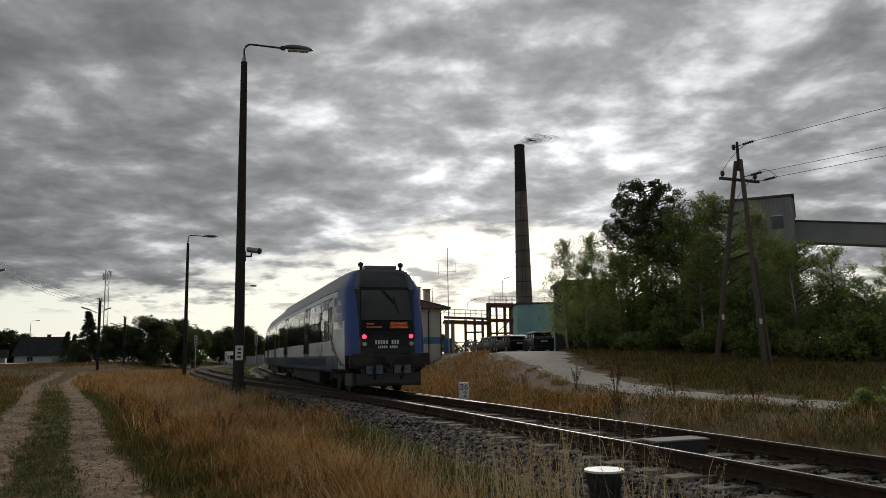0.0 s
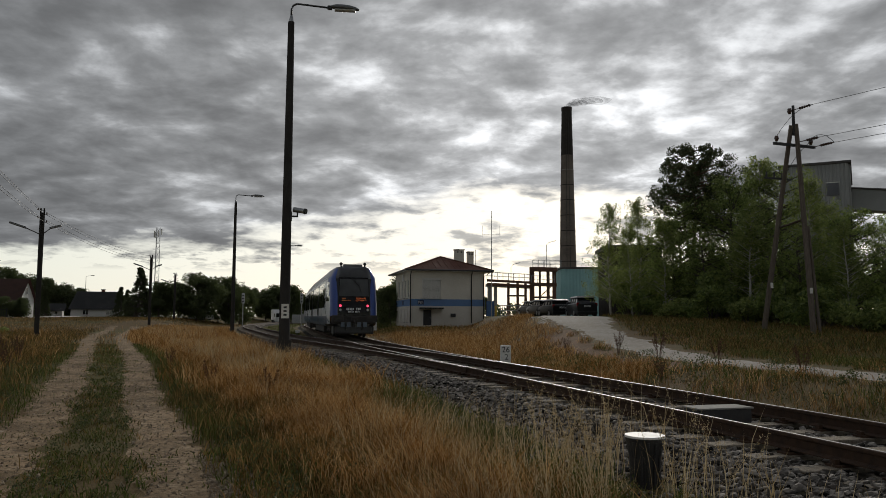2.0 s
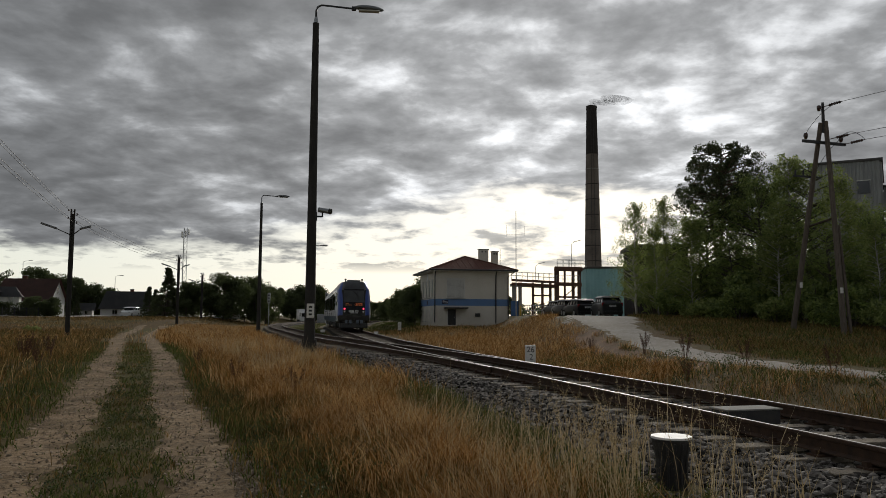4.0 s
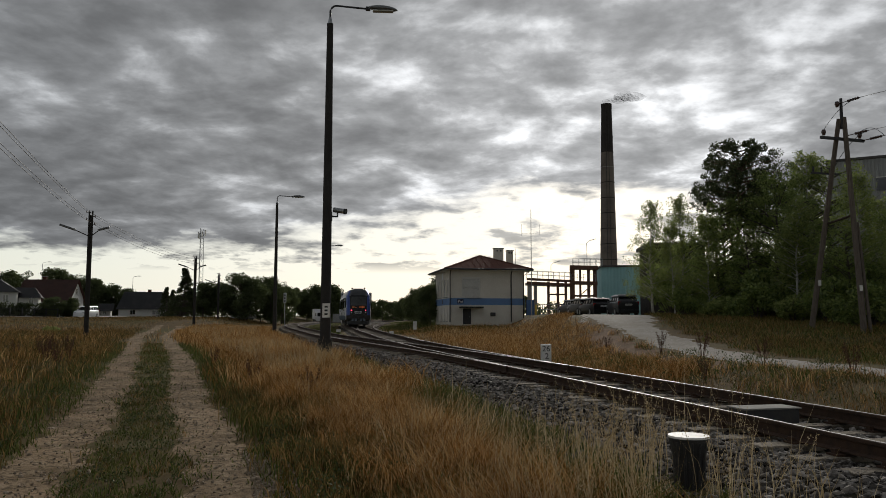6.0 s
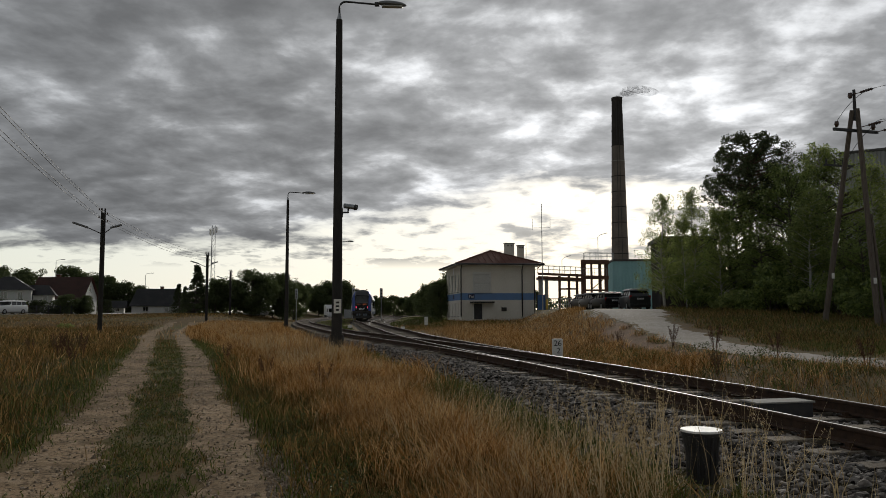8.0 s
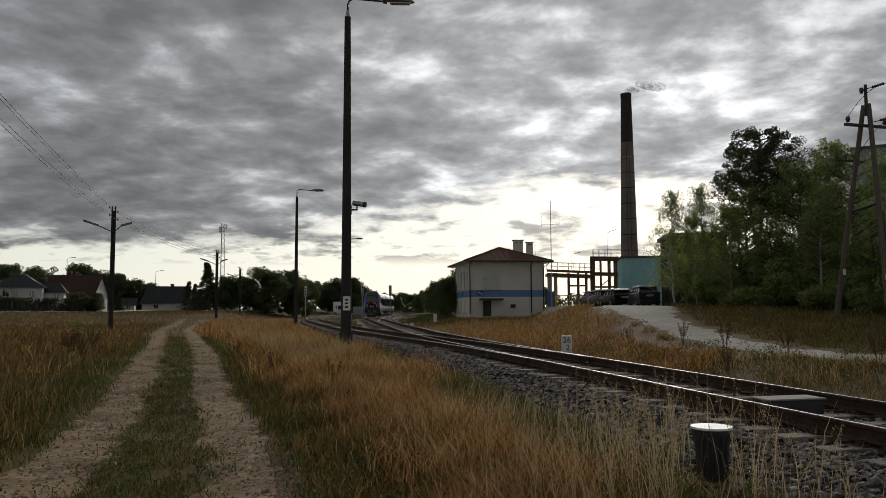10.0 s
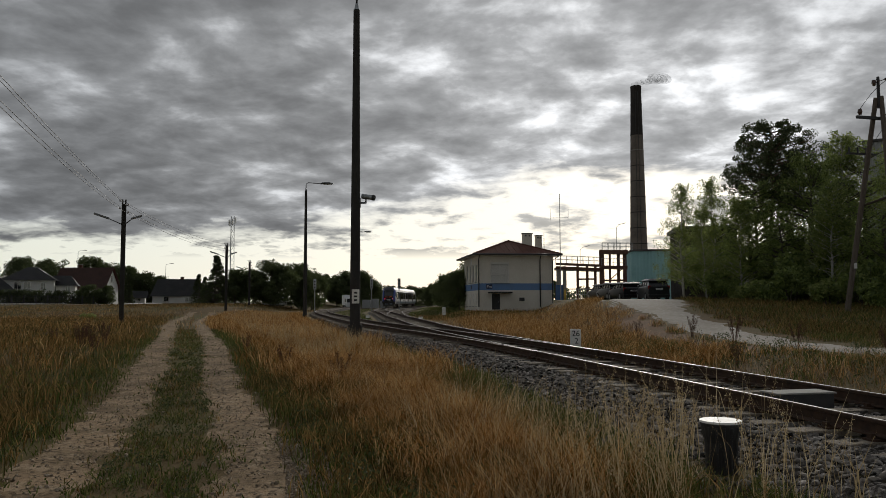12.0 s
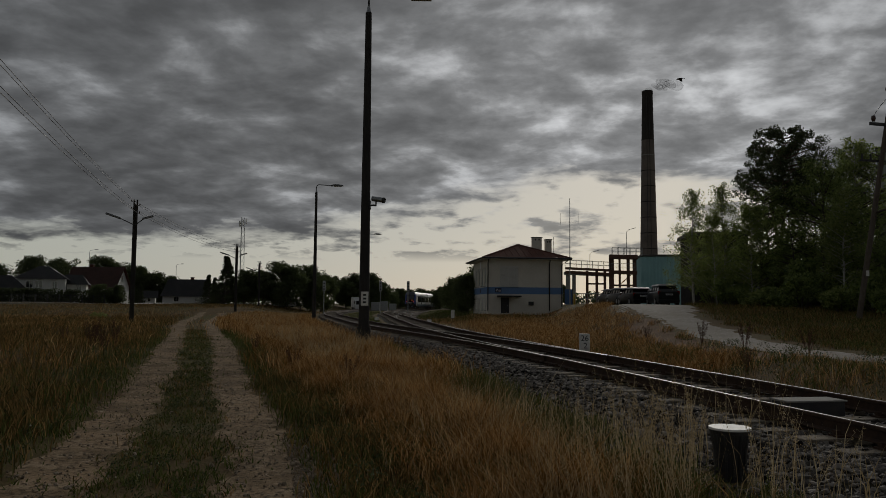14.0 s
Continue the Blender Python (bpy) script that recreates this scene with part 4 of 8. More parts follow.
def car_pose(s, reverse=False):
    """A car whose near end is at the running length s, set on the line by its two bogies."""
    a, _ = on_line(LINE_MAIN, s + 2.6)
    b, _ = on_line(LINE_MAIN, s + CAR - 2.6)
    d = (b - a).normalized()
    if reverse:
        p = a + d * (CAR - 2.6)
        d = -d
    else:
        p = a - d * 2.6
    return Matrix.Translation((p.x, p.y, RAIL_Z)) @ d.to_track_quat("Y", "Z").to_matrix().to_4x4()


def train_run(t):
    """Running length of the train's tail on the line at a time."""
    y = 23.3 + 8.2 * t + 0.145 * t * t
    return float(np.interp(y, MAIN_Y, LINE_MAIN[1]))
# ---- buildings ----
def wall_with_holes(bm, width, z0, z1, thick, holes):
    """A wall along +x from 0, its outer face at y = 0, with openings (x0, x1, za, zb) cut right through."""
    xs = sorted({0, width, *[h[0] for h in holes], *[h[1] for h in holes]})
    zs = sorted({z0, z1, *[h[2] for h in holes], *[h[3] for h in holes]})
    for xa, xb in zip(xs, xs[1:]):
        for za, zb in zip(zs, zs[1:]):
            cx, cz = (xa + xb) / 2, (za + zb) / 2
            if any(h[0] < cx < h[1] and h[2] < cz < h[3] for h in holes):
                continue
            add_box(bm, xb - xa, thick, zb - za, (cx, thick / 2, cz))
    bmesh.ops.remove_doubles(bm, verts=bm.verts, dist=0.0005)


def window_unit(parent, m, w, h, mullions=1, frame_mat=None, shutter=False):
    frame_mat = frame_mat or WHITE_PAINT
    bm = bmesh.new()
    for x in (-w / 2 + 0.035, w / 2 - 0.035):
        add_box(bm, 0.07, 0.08, h, (x, 0.1, 0), bevel=0.008)
    for z in (-h / 2 + 0.035, h / 2 - 0.035):
        add_box(bm, w - 0.14, 0.08, 0.07, (0, 0.1, z), bevel=0.008)
    for k in range(mullions):
        add_box(bm, 0.05, 0.07, h - 0.14, (-w / 2 + w * (k + 1) / (mullions + 1), 0.1, 0))
    f = part("window", bm, frame_mat, parent)
    f.matrix_basis = m
    box("pane", (w - 0.12, 0.02, h - 0.12), (0, 0.115, 0), GLASS, f)
    if shutter:
        for k in range(int(h / 0.09)):
            box("slat", (w - 0.06, 0.03, 0.082), (0, 0.045, -h / 2 + 0.05 + k * 0.09), SHUTTER, f, bevel=0.012)
        box("shutter_box", (w + 0.02, 0.12, 0.2), (0, 0.03, h / 2 - 0.08), SHUTTER, f, bevel=0.02)
    box("sill", (w + 0.16, 0.16, 0.05), (0, -0.03, -h / 2 - 0.03), CONCRETE, f, bevel=0.01)
    return f


SIGN_NAVY = material("navy_sign", (0.012, 0.02, 0.06), 0.5)


def station():
    W, D, ZB, ZE = 7.4, 9.5, 0.2, 6.15
    root = empty("signal_box", pose(-6.55, 74.7, 0, 0, 0, 15), "cream two-storey signal box with blue band and brown hipped roof", "building")
    front = [(1.1, 2.95, 3.35, 5.35), (1.15, 2.05, 0.75, 2.3)]
    bm = bmesh.new()
    wall_with_holes(bm, W, ZB, ZE, 0.3, front)
    part("wall", bm, CREAM_WALL, root)
    side = [(1.1 + 1.9 * k, 2.1 + 1.9 * k, 3.45, 5.3) for k in range(4)] + [(1.2 + 1.9 * k, 1.75 + 1.9 * k, 1.05, 2.35) for k in range(4)]
    bm = bmesh.new()
    wall_with_holes(bm, D - 0.6, ZB, ZE, 0.3, [(D - 0.6 - b, D - 0.6 - a, c, d) for a, b, c, d in side])
    w = part("wall", bm, CREAM_WALL, root)
    w.matrix_basis = pose(0, D - 0.3, 0, 0, 0, -90)
    for name, size, at in (("wall", (W, 0.3, ZE - ZB), (W / 2, D - 0.15, (ZB + ZE) / 2)), ("wall", (0.3, D - 0.6, ZE - ZB), (W - 0.15, D / 2, (ZB + ZE) / 2))):
        box(name, size, at, CREAM_WALL, root)
    box("floor_slab", (W - 0.62, D - 0.62, 0.25), (W / 2, D / 2, 2.95), CONCRETE, root)
    for a, b, c, d in side:
        window_unit(root, pose(0, D - 0.3 - (D - 0.6 - (a + b) / 2), (c + d) / 2, 0, 0, -90), b - a - 0.01, d - c - 0.01, 0)
    window_unit(root, pose(2.025, 0, 4.35), 1.84, 1.99, 1, shutter=True)
    # blue band, proud of the walls
    box("blue_band", (W + 0.03, 0.02, 0.66), (W / 2, -0.008, 2.98), BLUE_BAND, root, "painted blue band")
    box("blue_band", (0.02, D, 0.66), (-0.008, D / 2, 2.98), BLUE_BAND, root, "painted blue band")
    # door and its canopy
    door = box("door", (0.88, 0.06, 1.53), (1.6, 0.12, 1.525), DARK_METAL, root, "dark metal door")
    box("door_frame", (0.05, 0.1, 1.53), (1.19, 0.05, 1.525), WHITE_PAINT, root)
    box("handle", (0.03, 0.06, 0.12), (1.92, 0.07, 1.5), GALV, door)
    box("canopy", (2.25, 1.0, 0.13), (1.95, -0.5, 2.42), DARK_CONCRETE, root, "dark flat door canopy", 0.02)
    sign = box("name_sign", (0.62, 0.03, 0.42), (0.95, -0.045, 3.0), SIGN_NAVY, root, "dark blue sign with white letters", 0.01)
    text_part("letters", "Pm", 0.40, pose(0.95, -0.062, 2.87, 90, 0, 0), SIGN_WHITE, sign)
    s2 = box("name_sign", (0.03, 0.6, 0.4), (-0.045, 4.6, 3.0), SIGN_NAVY, root, "dark blue sign", 0.01)
    box("side_sign", (0.04, 0.5, 0.7), (-0.05, 4.6, 5.62), SIGN_WHITE, root)
    box("letter_box", (0.5, 0.14, 0.34), (4.2, -0.07, 1.75), DARK_METAL, root, "", 0.02)
    for x, y in ((-0.08, -0.08), (6.05, -0.07)):
        bm = bmesh.new()
        add_tube(bm, [(x, y - 0.55, ZE + 0.05), (x, y - 0.3, ZE - 0.2), (x, y, ZE - 0.5), (x, y, 1.0)], 0.055, 8)
        part("downpipe", bm, DARK_METAL, root, smooth=True)
    bm = bmesh.new()
    add_tube(bm, [(W + 0.6, -0.55, ZE + 0.02), (W + 0.35, -0.3, ZE - 0.25), (W - 0.1, -0.08, ZE - 0.6), (W - 0.1, -0.08, 1.4)], 0.05, 8)
    part("downpipe", bm, DARK_METAL, root, smooth=True)
    # hipped roof with overhang
    o, ridge = 0.72, 7.78
    z0 = ZE + 0.02
    A, B, C, Dv = (-o, -o, z0), (W + o, -o, z0), (W + o, D + o, z0), (-o, D + o, z0)
    R1, R2 = (W / 2, W / 2, ridge), (W / 2, D - W / 2, ridge)
    bm = bmesh.new()
    vs = [bm.verts.new(p) for p in (A, B, C, Dv, R1, R2)]
    for f in ((0, 1, 4), (1, 2, 5, 4), (2, 3, 5), (3, 0, 4, 5), (3, 2, 1, 0)):
        bm.faces.new([vs[i] for i in f])
    part("roof", bm, ROOF_TILE, root, "brown-red hipped roof")
    box("soffit", (W + 2 * o - 0.06, D + 2 * o - 0.06, 0.12), (W / 2, D / 2, z0 - 0.08), WHITE_PAINT, root, "white boarded soffit")
    # seams down the slopes
    bm = bmesh.new()
    for k in range(1, 14):
        u = k / 14
        a = Vector(A).lerp(Vector(B), u)
        t = 1 - abs(2 * u - 1)
        b = Vector((a.x, -o + (W / 2 + o) * t, z0 + (ridge - z0) * t))
        if t > 0.1:
            add_cyl(bm, a, b, 0.035, 0.035, 5)
    for k in range(1, 18):
        v = k / 18
        y = -o + (D + 2 * o) * v
        t = min(1, (y + o) / (W / 2 + o), (D + o - y) / (W / 2 + o))
        add_cyl(bm, (-o, y, z0), (-o + (W / 2 + o) * t, y, z0 + (ridge - z0) * t), 0.035, 0.035, 5)
    part("roof_seam", bm, ROOF_TILE, root)
    for p, q in ((A, R1), (B, R1), (R1, R2)):
        bm = bmesh.new()
        add_cyl(bm, p, q, 0.09, 0.09, 8)
        part("ridge_cap", bm, ROOF_TILE, root)
    for p, q in ((A, B), (A, Dv), (B, C)):
        bm = bmesh.new()
        p, q = Vector(p), Vector(q)
        add_cyl(bm, p + Vector((0, 0, -0.03)), q + Vector((0, 0, -0.03)), 0.085, 0.085, 10)
        part("gutter", bm, DARK_METAL, root)
    for (x, y, sx, zb, zt) in ((5.5, 3.0, 0.95, 6.8, 8.45), (6.85, 3.6, 0.62, 6.6, 8.3)):
        ch = box("chimney", (sx, 0.6, zt - zb), (x, y, (zb + zt) / 2), CREAM_WALL, root, "rendered chimney stack", 0.02)
        box("cap", (sx + 0.12, 0.72, 0.09), (x, y, zt + 0.045), CONCRETE, ch, bevel=0.015)
        for k in (-1, 1):
            box("flue", (0.14, 0.02, 0.14), (x + k * sx * 0.2, y - 0.302, zt - 0.2), BLACK_PAINT, ch)
    bm = bmesh.new()
    add_cyl(bm, (7.4, 3.4, 6.2), (7.4, 3.4, 8.6), 0.03, 0.025, 6)
    part("vent_pipe", bm, DARK_METAL, root)


station()

# radio aerial beside the signal box
aerial = empty("radio_aerial", pose(1.35, 79.0, gz(1.35, 79)), "slim white radio aerial with side dipoles", "antenna")
bm = bmesh.new()
add_cyl(bm, (0, 0, 0), (0, 0, 10.9), 0.055, 0.03, 8)
part("mast", bm, GALV, aerial)
for s, z0, z1 in ((-0.95, 8.2, 9.4), (0.85, 8.3, 9.4)):
    bm = bmesh.new()
    add_cyl(bm, (s, 0, z0), (s, 0, z1), 0.018, 0.018, 6)
    add_cyl(bm, (0, 0, 8.45), (s, 0, 8.45), 0.014, 0.014, 6)
    part("dipole", bm, GALV, aerial)


# ---- brick works chimney ----
CHIM_BRICK = material("sooty_chimney_brick", (0.19, 0.16, 0.14), 0.9, vary=((0.25, (0.12, 0.10, 0.088), 0.4, 0.65), (3, (0.21, 0.165, 0.135), 0.5, 0.8)), bump=0.5, bump_scale=9)
CHIM_SOOT = material("black_soot_brick", (0.035, 0.03, 0.028), 0.95, vary=((0.8, (0.06, 0.05, 0.045), 0.5, 0.75),), bump=0.4, bump_scale=9)


def works_chimney():
    x, y, H = 19.05, 163.9, 46.9
    z = gz(x, y)
    root = empty("factory_chimney", pose(x, y, z), "tall tapering brick factory chimney with black top", "chimney")
    n = 14
    cut = [0] + [2 + k * (H - 4.2) / (n - 1) for k in range(n)]
    r = lambda h: 1.98 - 0.93 * h / H
    for k in range(n):
        a, b = cut[k], cut[k + 1]
        bm = bmesh.new()
        add_cyl(bm, (0, 0, a), (0, 0, b - 0.02), r(a), r(b), 28)
        part("shaft_section", bm, CHIM_SOOT if k > n - 4 else CHIM_BRICK, root)
        bm = bmesh.new()
        add_cyl(bm, (0, 0, b - 0.14), (0, 0, b + 0.02), r(b) + 0.045, r(b) + 0.045, 28)
        part("iron_band", bm, CHIM_SOOT if k != n - 5 else CONCRETE, root)
    bm = bmesh.new()
    a = cut[-1]
    add_cyl(bm, (0, 0, a), (0, 0, H - z), r(a), r(H), 28)
    add_cyl(bm, (0, 0, H - z - 0.5), (0, 0, H - z), r(H) + 0.1, r(H) + 0.1, 28)
    part("crown", bm, CHIM_SOOT, root, "soot-black crown")
    for k, a in enumerate((-1.4, -1.8)):
        bm = bmesh.new()
        add_tube(bm, [(r(h) * 1.03 * math.cos(a), r(h) * 1.03 * math.sin(a), h) for h in (1, 15, 30, 44)], 0.05, 5)
        part("ladder_rail", bm, DARK_METAL, root)


works_chimney()

# ---- pipe bridge with walkway ----
CYAN_CLAD = material("pale_turquoise_cladding", (0.32, 0.56, 0.58), 0.7, vary=((0.4, (0.27, 0.49, 0.51), 0.4, 0.7), (4, (0.38, 0.62, 0.63), 0.55, 0.8)), bump=0.1)
GREY_CLAD = material("grey_corrugated_cladding", (0.30, 0.31, 0.31), 0.7, vary=((0.3, (0.24, 0.25, 0.25), 0.4, 0.7), (5, (0.2, 0.19, 0.18), 0.62, 0.8)))
DARK_ROOF = material("dark_roof_sheet", (0.055, 0.052, 0.05), 0.7, vary=((0.6, (0.08, 0.075, 0.07), 0.45, 0.7),))


def pipe_bridge():
    Y = 108.0
    zg = gz(5, Y)
    root = empty("pipe_bridge", pose(0, Y, 0, 0, 0, 0), "rust-brown steel pipe bridge with railed walkway on columns", "pipe bridge")

    def beam(name, a, b, w, h, mat=RUST_STEEL):
        a, b = Vector(a), Vector(b)
        bm = bmesh.new()
        d = b - a
        m = Matrix.Translation((a + b) / 2) @ d.to_track_quat("X", "Z").to_matrix().to_4x4()
        add_box(bm, d.length, w, h, (0, 0, 0), m)
        return part(name, bm, mat, root)

    def rail(x0, x1, z0, z1, y):
        n = max(3, int((x1 - x0) / 0.75))
        for k in range(n + 1):
            u = k / n
            beam("post", (x0 + (x1 - x0) * u, y, z0 + (z1 - z0) * u), (x0 + (x1 - x0) * u, y, z0 + (z1 - z0) * u + 1.0), 0.045, 0.045, GALV)
        for h in (0.5, 1.0):
            beam("handrail", (x0, y, z0 + h), (x1, y, z1 + h), 0.045, 0.045, GALV)
    beam("deck", (1.2, 0, 6.75), (7.2, 0, 6.45), 1.4, 0.28)
    beam("girder", (1.2, -0.5, 6.2), (7.2, -0.5, 5.9), 0.25, 0.4)
    beam("pipe", (1.0, 0.3, 6.05), (7.2, 0.3, 5.8), 0.4, 0.4, GALV)
    rail(1.2, 7.2, 6.9, 6.6, -0.6)
    rail(1.2, 7.2, 6.9, 6.6, 0.6)
    for x, w in ((1.55, 0.55), (2.4, 0.5), (4.2, 0.35), (5.5, 0.35), (6.6, 0.35)):
        beam("column", (x, 0, zg - 0.3), (x, 0, 6.4), w, w, CONCRETE if w > 0.4 else RUST_STEEL)
    beam("cross_beam", (4.2, 0, 4.6), (6.6, 0, 4.6), 0.2, 0.22)
    # the higher frame
    beam("deck", (7.2, 0, 8.35), (11.0, 0, 8.25), 1.6, 0.55)
    beam("girder", (7.2, -0.6, 6.2), (10.9, -0.6, 6.1), 0.3, 0.5)
    for x, w in ((7.5, 0.8), (8.6, 0.35), (9.75, 0.5), (10.6, 0.6)):
        beam("column", (x, 0, zg - 0.3), (x, 0, 8.2), w, w * 0.8)
    beam("cross_beam", (7.4, 0, 4.4), (10.6, 0, 4.4), 0.25, 0.25)
    beam("brace", (8.6, 0.1, 4.5), (10.3, 0.1, 6.0), 0.12, 0.12)
    rail(7.6, 11.6, 8.6, 8.5, -0.7)
    rail(7.6, 11.6, 8.6, 8.5, 0.7)
    rail(7.4, 10.6, 6.4, 6.35, -0.7)
    for x, z, h in ((4.6, 6.8, 1.9), (9.6, 8.6, 3.2)):
        bm = bmesh.new()
        add_tube(bm, [(x, 0.5, z), (x, 0.5, z + h), (x + 0.35, 0.5, z + h + 0.35), (x + 1.3, 0.5, z + h + 0.6)], 0.04, 6)
        part("lamp_arm", bm, GALV, root)


pipe_bridge()


def ribbed_wall(bm, w, h, at, turn, pitch=0.5):
    m = Matrix.Translation(at) @ pose(0, 0, 0, 0, 0, turn)
    prof = []
    k = 0
    while (k + 1) * pitch <= w + 1e-6:
        x = -w / 2 + k * pitch
        prof += [(x, 0.0), (x + pitch * 0.35, 0.0), (x + pitch * 0.45, 0.07), (x + pitch * 0.9, 0.07)]
        k += 1
    prof.append((w / 2, 0.0))
    front = [[bm.verts.new(m @ Vector((x, -0.125 - y, z))) for x, y in prof] for z in (-h / 2, h / 2)]
    back = [[bm.verts.new(m @ Vector((x, 0.125 + y, z))) for x, y in prof] for z in (-h / 2, h / 2)]
    n = len(prof)
    for i in range(n - 1):
        bm.faces.new((front[0][i], front[0][i + 1], front[1][i + 1], front[1][i]))
        bm.faces.new((back[0][i + 1], back[0][i], back[1][i], back[1][i + 1]))
        bm.faces.new((front[1][i], front[1][i + 1], back[1][i + 1], back[1][i]))
    for i in (0, n - 1):
        bm.faces.new((front[0][i], front[1][i], back[1][i], back[0][i]))


def shed(name, x, y, w, d, z1, mat, label, turn=0, roof=0.3):
    z = gz(x, y) - 0.2
    root = empty(name, pose(x, y, z, 0, 0, turn), label, "building")
    h = z1 - z
    for px, py, ln, a in ((0, -d / 2, w, 0), (0, d / 2, w, 0), (-w / 2, 0, d - 0.3, 90), (w / 2, 0, d - 0.3, 90)):
        bm = bmesh.new()
        ribbed_wall(bm, ln, h, (px, py, h / 2), a)
        part("wall", bm, mat, root)
    box("roof", (w + 0.7, d + 0.7, roof), (0, 0, h + roof / 2), DARK_ROOF, root, bevel=0.03)
    return root


shed("works_building", 18.15, 124.0, 10.4, 9.0, 9.1, CYAN_CLAD, "pale turquoise clad works building at the chimney foot")
shed("brick_shed", 12.15, 62.5, 3.9, 5.0, 6.9, CHIM_SOOT, "dark windowless block among the birch trees")


def hall():
    """Tall grey loading tower with a sloping conveyor gallery running off it."""
    x, y = 37.0, 85.0
    z = gz(x, y)
    root = empty("loading_tower", pose(x, y, z, 0, 0, -26), "grey corrugated loading tower above the trees", "industrial building")
    w, d, h = 6.4, 6.0, 16.2
    for px, py, ln, a in ((0, -d / 2, w, 0), (0, d / 2, w, 0), (-w / 2, 0, d - 0.3, 90), (w / 2, 0, d - 0.3, 90)):
        bm = bmesh.new()
        ribbed_wall(bm, ln, h, (px, py, h / 2), a, 0.35)
        part("wall", bm, GREY_CLAD, root)
    for k, px in enumerate((-0.9, 1.7)):
        f = box("window", (1.15, 0.1, 1.35), (px, -d / 2 - 0.2, h - 2.7), GLASS, root)
        box("frame", (1.3, 0.06, 0.08), (px, -d / 2 - 0.27, h - 2.0), WHITE_PAINT, f)
    bm = bmesh.new()
    vs = [bm.verts.new(p) for p in ((-3.5, -3.3, h), (3.5, -3.3, h), (3.5, 3.3, h - 1.4), (-3.5, 3.3, h - 1.4), (-3.5, -3.3, h + 0.25), (3.5, -3.3, h + 0.25), (3.5, 3.3, h - 1.15), (-3.5, 3.3, h - 1.15))]
    for f in ((0, 3, 2, 1), (4, 5, 6, 7), (0, 1, 5, 4), (1, 2, 6, 5), (2, 3, 7, 6), (3, 0, 4, 7)):
        bm.faces.new([vs[i] for i in f])
    part("roof", bm, DARK_ROOF, root)
    g = empty("conveyor_gallery", pose(x + 2.9, y - 1.2, 14.3, 0, 7, -25), "grey clad conveyor gallery sloping from the loading tower", "conveyor")
    bm = bmesh.new()
    add_box(bm, 34, 2.2, 2.2, (17.2, 0, 0))
    k = 0
    while k * 0.5 < 33.5:
        add_box(bm, 0.07, 2.3, 2.15, (0.4 + k * 0.5, 0, 0))
        k += 1
    part("cladding", bm, GREY_CLAD, g)
    box("roof", (34.4, 2.6, 0.15), (17.2, 0, 1.19), DARK_ROOF, g)
    for px in (12.0, 26.0):
        bm = bmesh.new()
        for s in (-0.8, 0.8):
            add_cyl(bm, (px, s, -1.0), (px - 1.4, s * 1.6, -12.5), 0.14, 0.16, 8)
        part("trestle", bm, GALV, g)


hall()

# ---- village houses beyond the road ----
HOUSE_WHITE = material("white_house_render", (0.66, 0.66, 0.64), 0.9, vary=((0.4, (0.58, 0.58, 0.56), 0.4, 0.7),))
SLATE = material("dark_slate_roof", (0.05, 0.05, 0.053), 0.7, vary=((0.7, (0.075, 0.072, 0.07), 0.45, 0.7), (6, (0.035, 0.035, 0.035), 0.5, 0.75)))
BROWN_ROOF = material("brown_tile_roof", (0.10, 0.05, 0.04), 0.75, vary=((0.7, (0.07, 0.04, 0.033), 0.45, 0.7), (6, (0.13, 0.07, 0.055), 0.55, 0.75)))


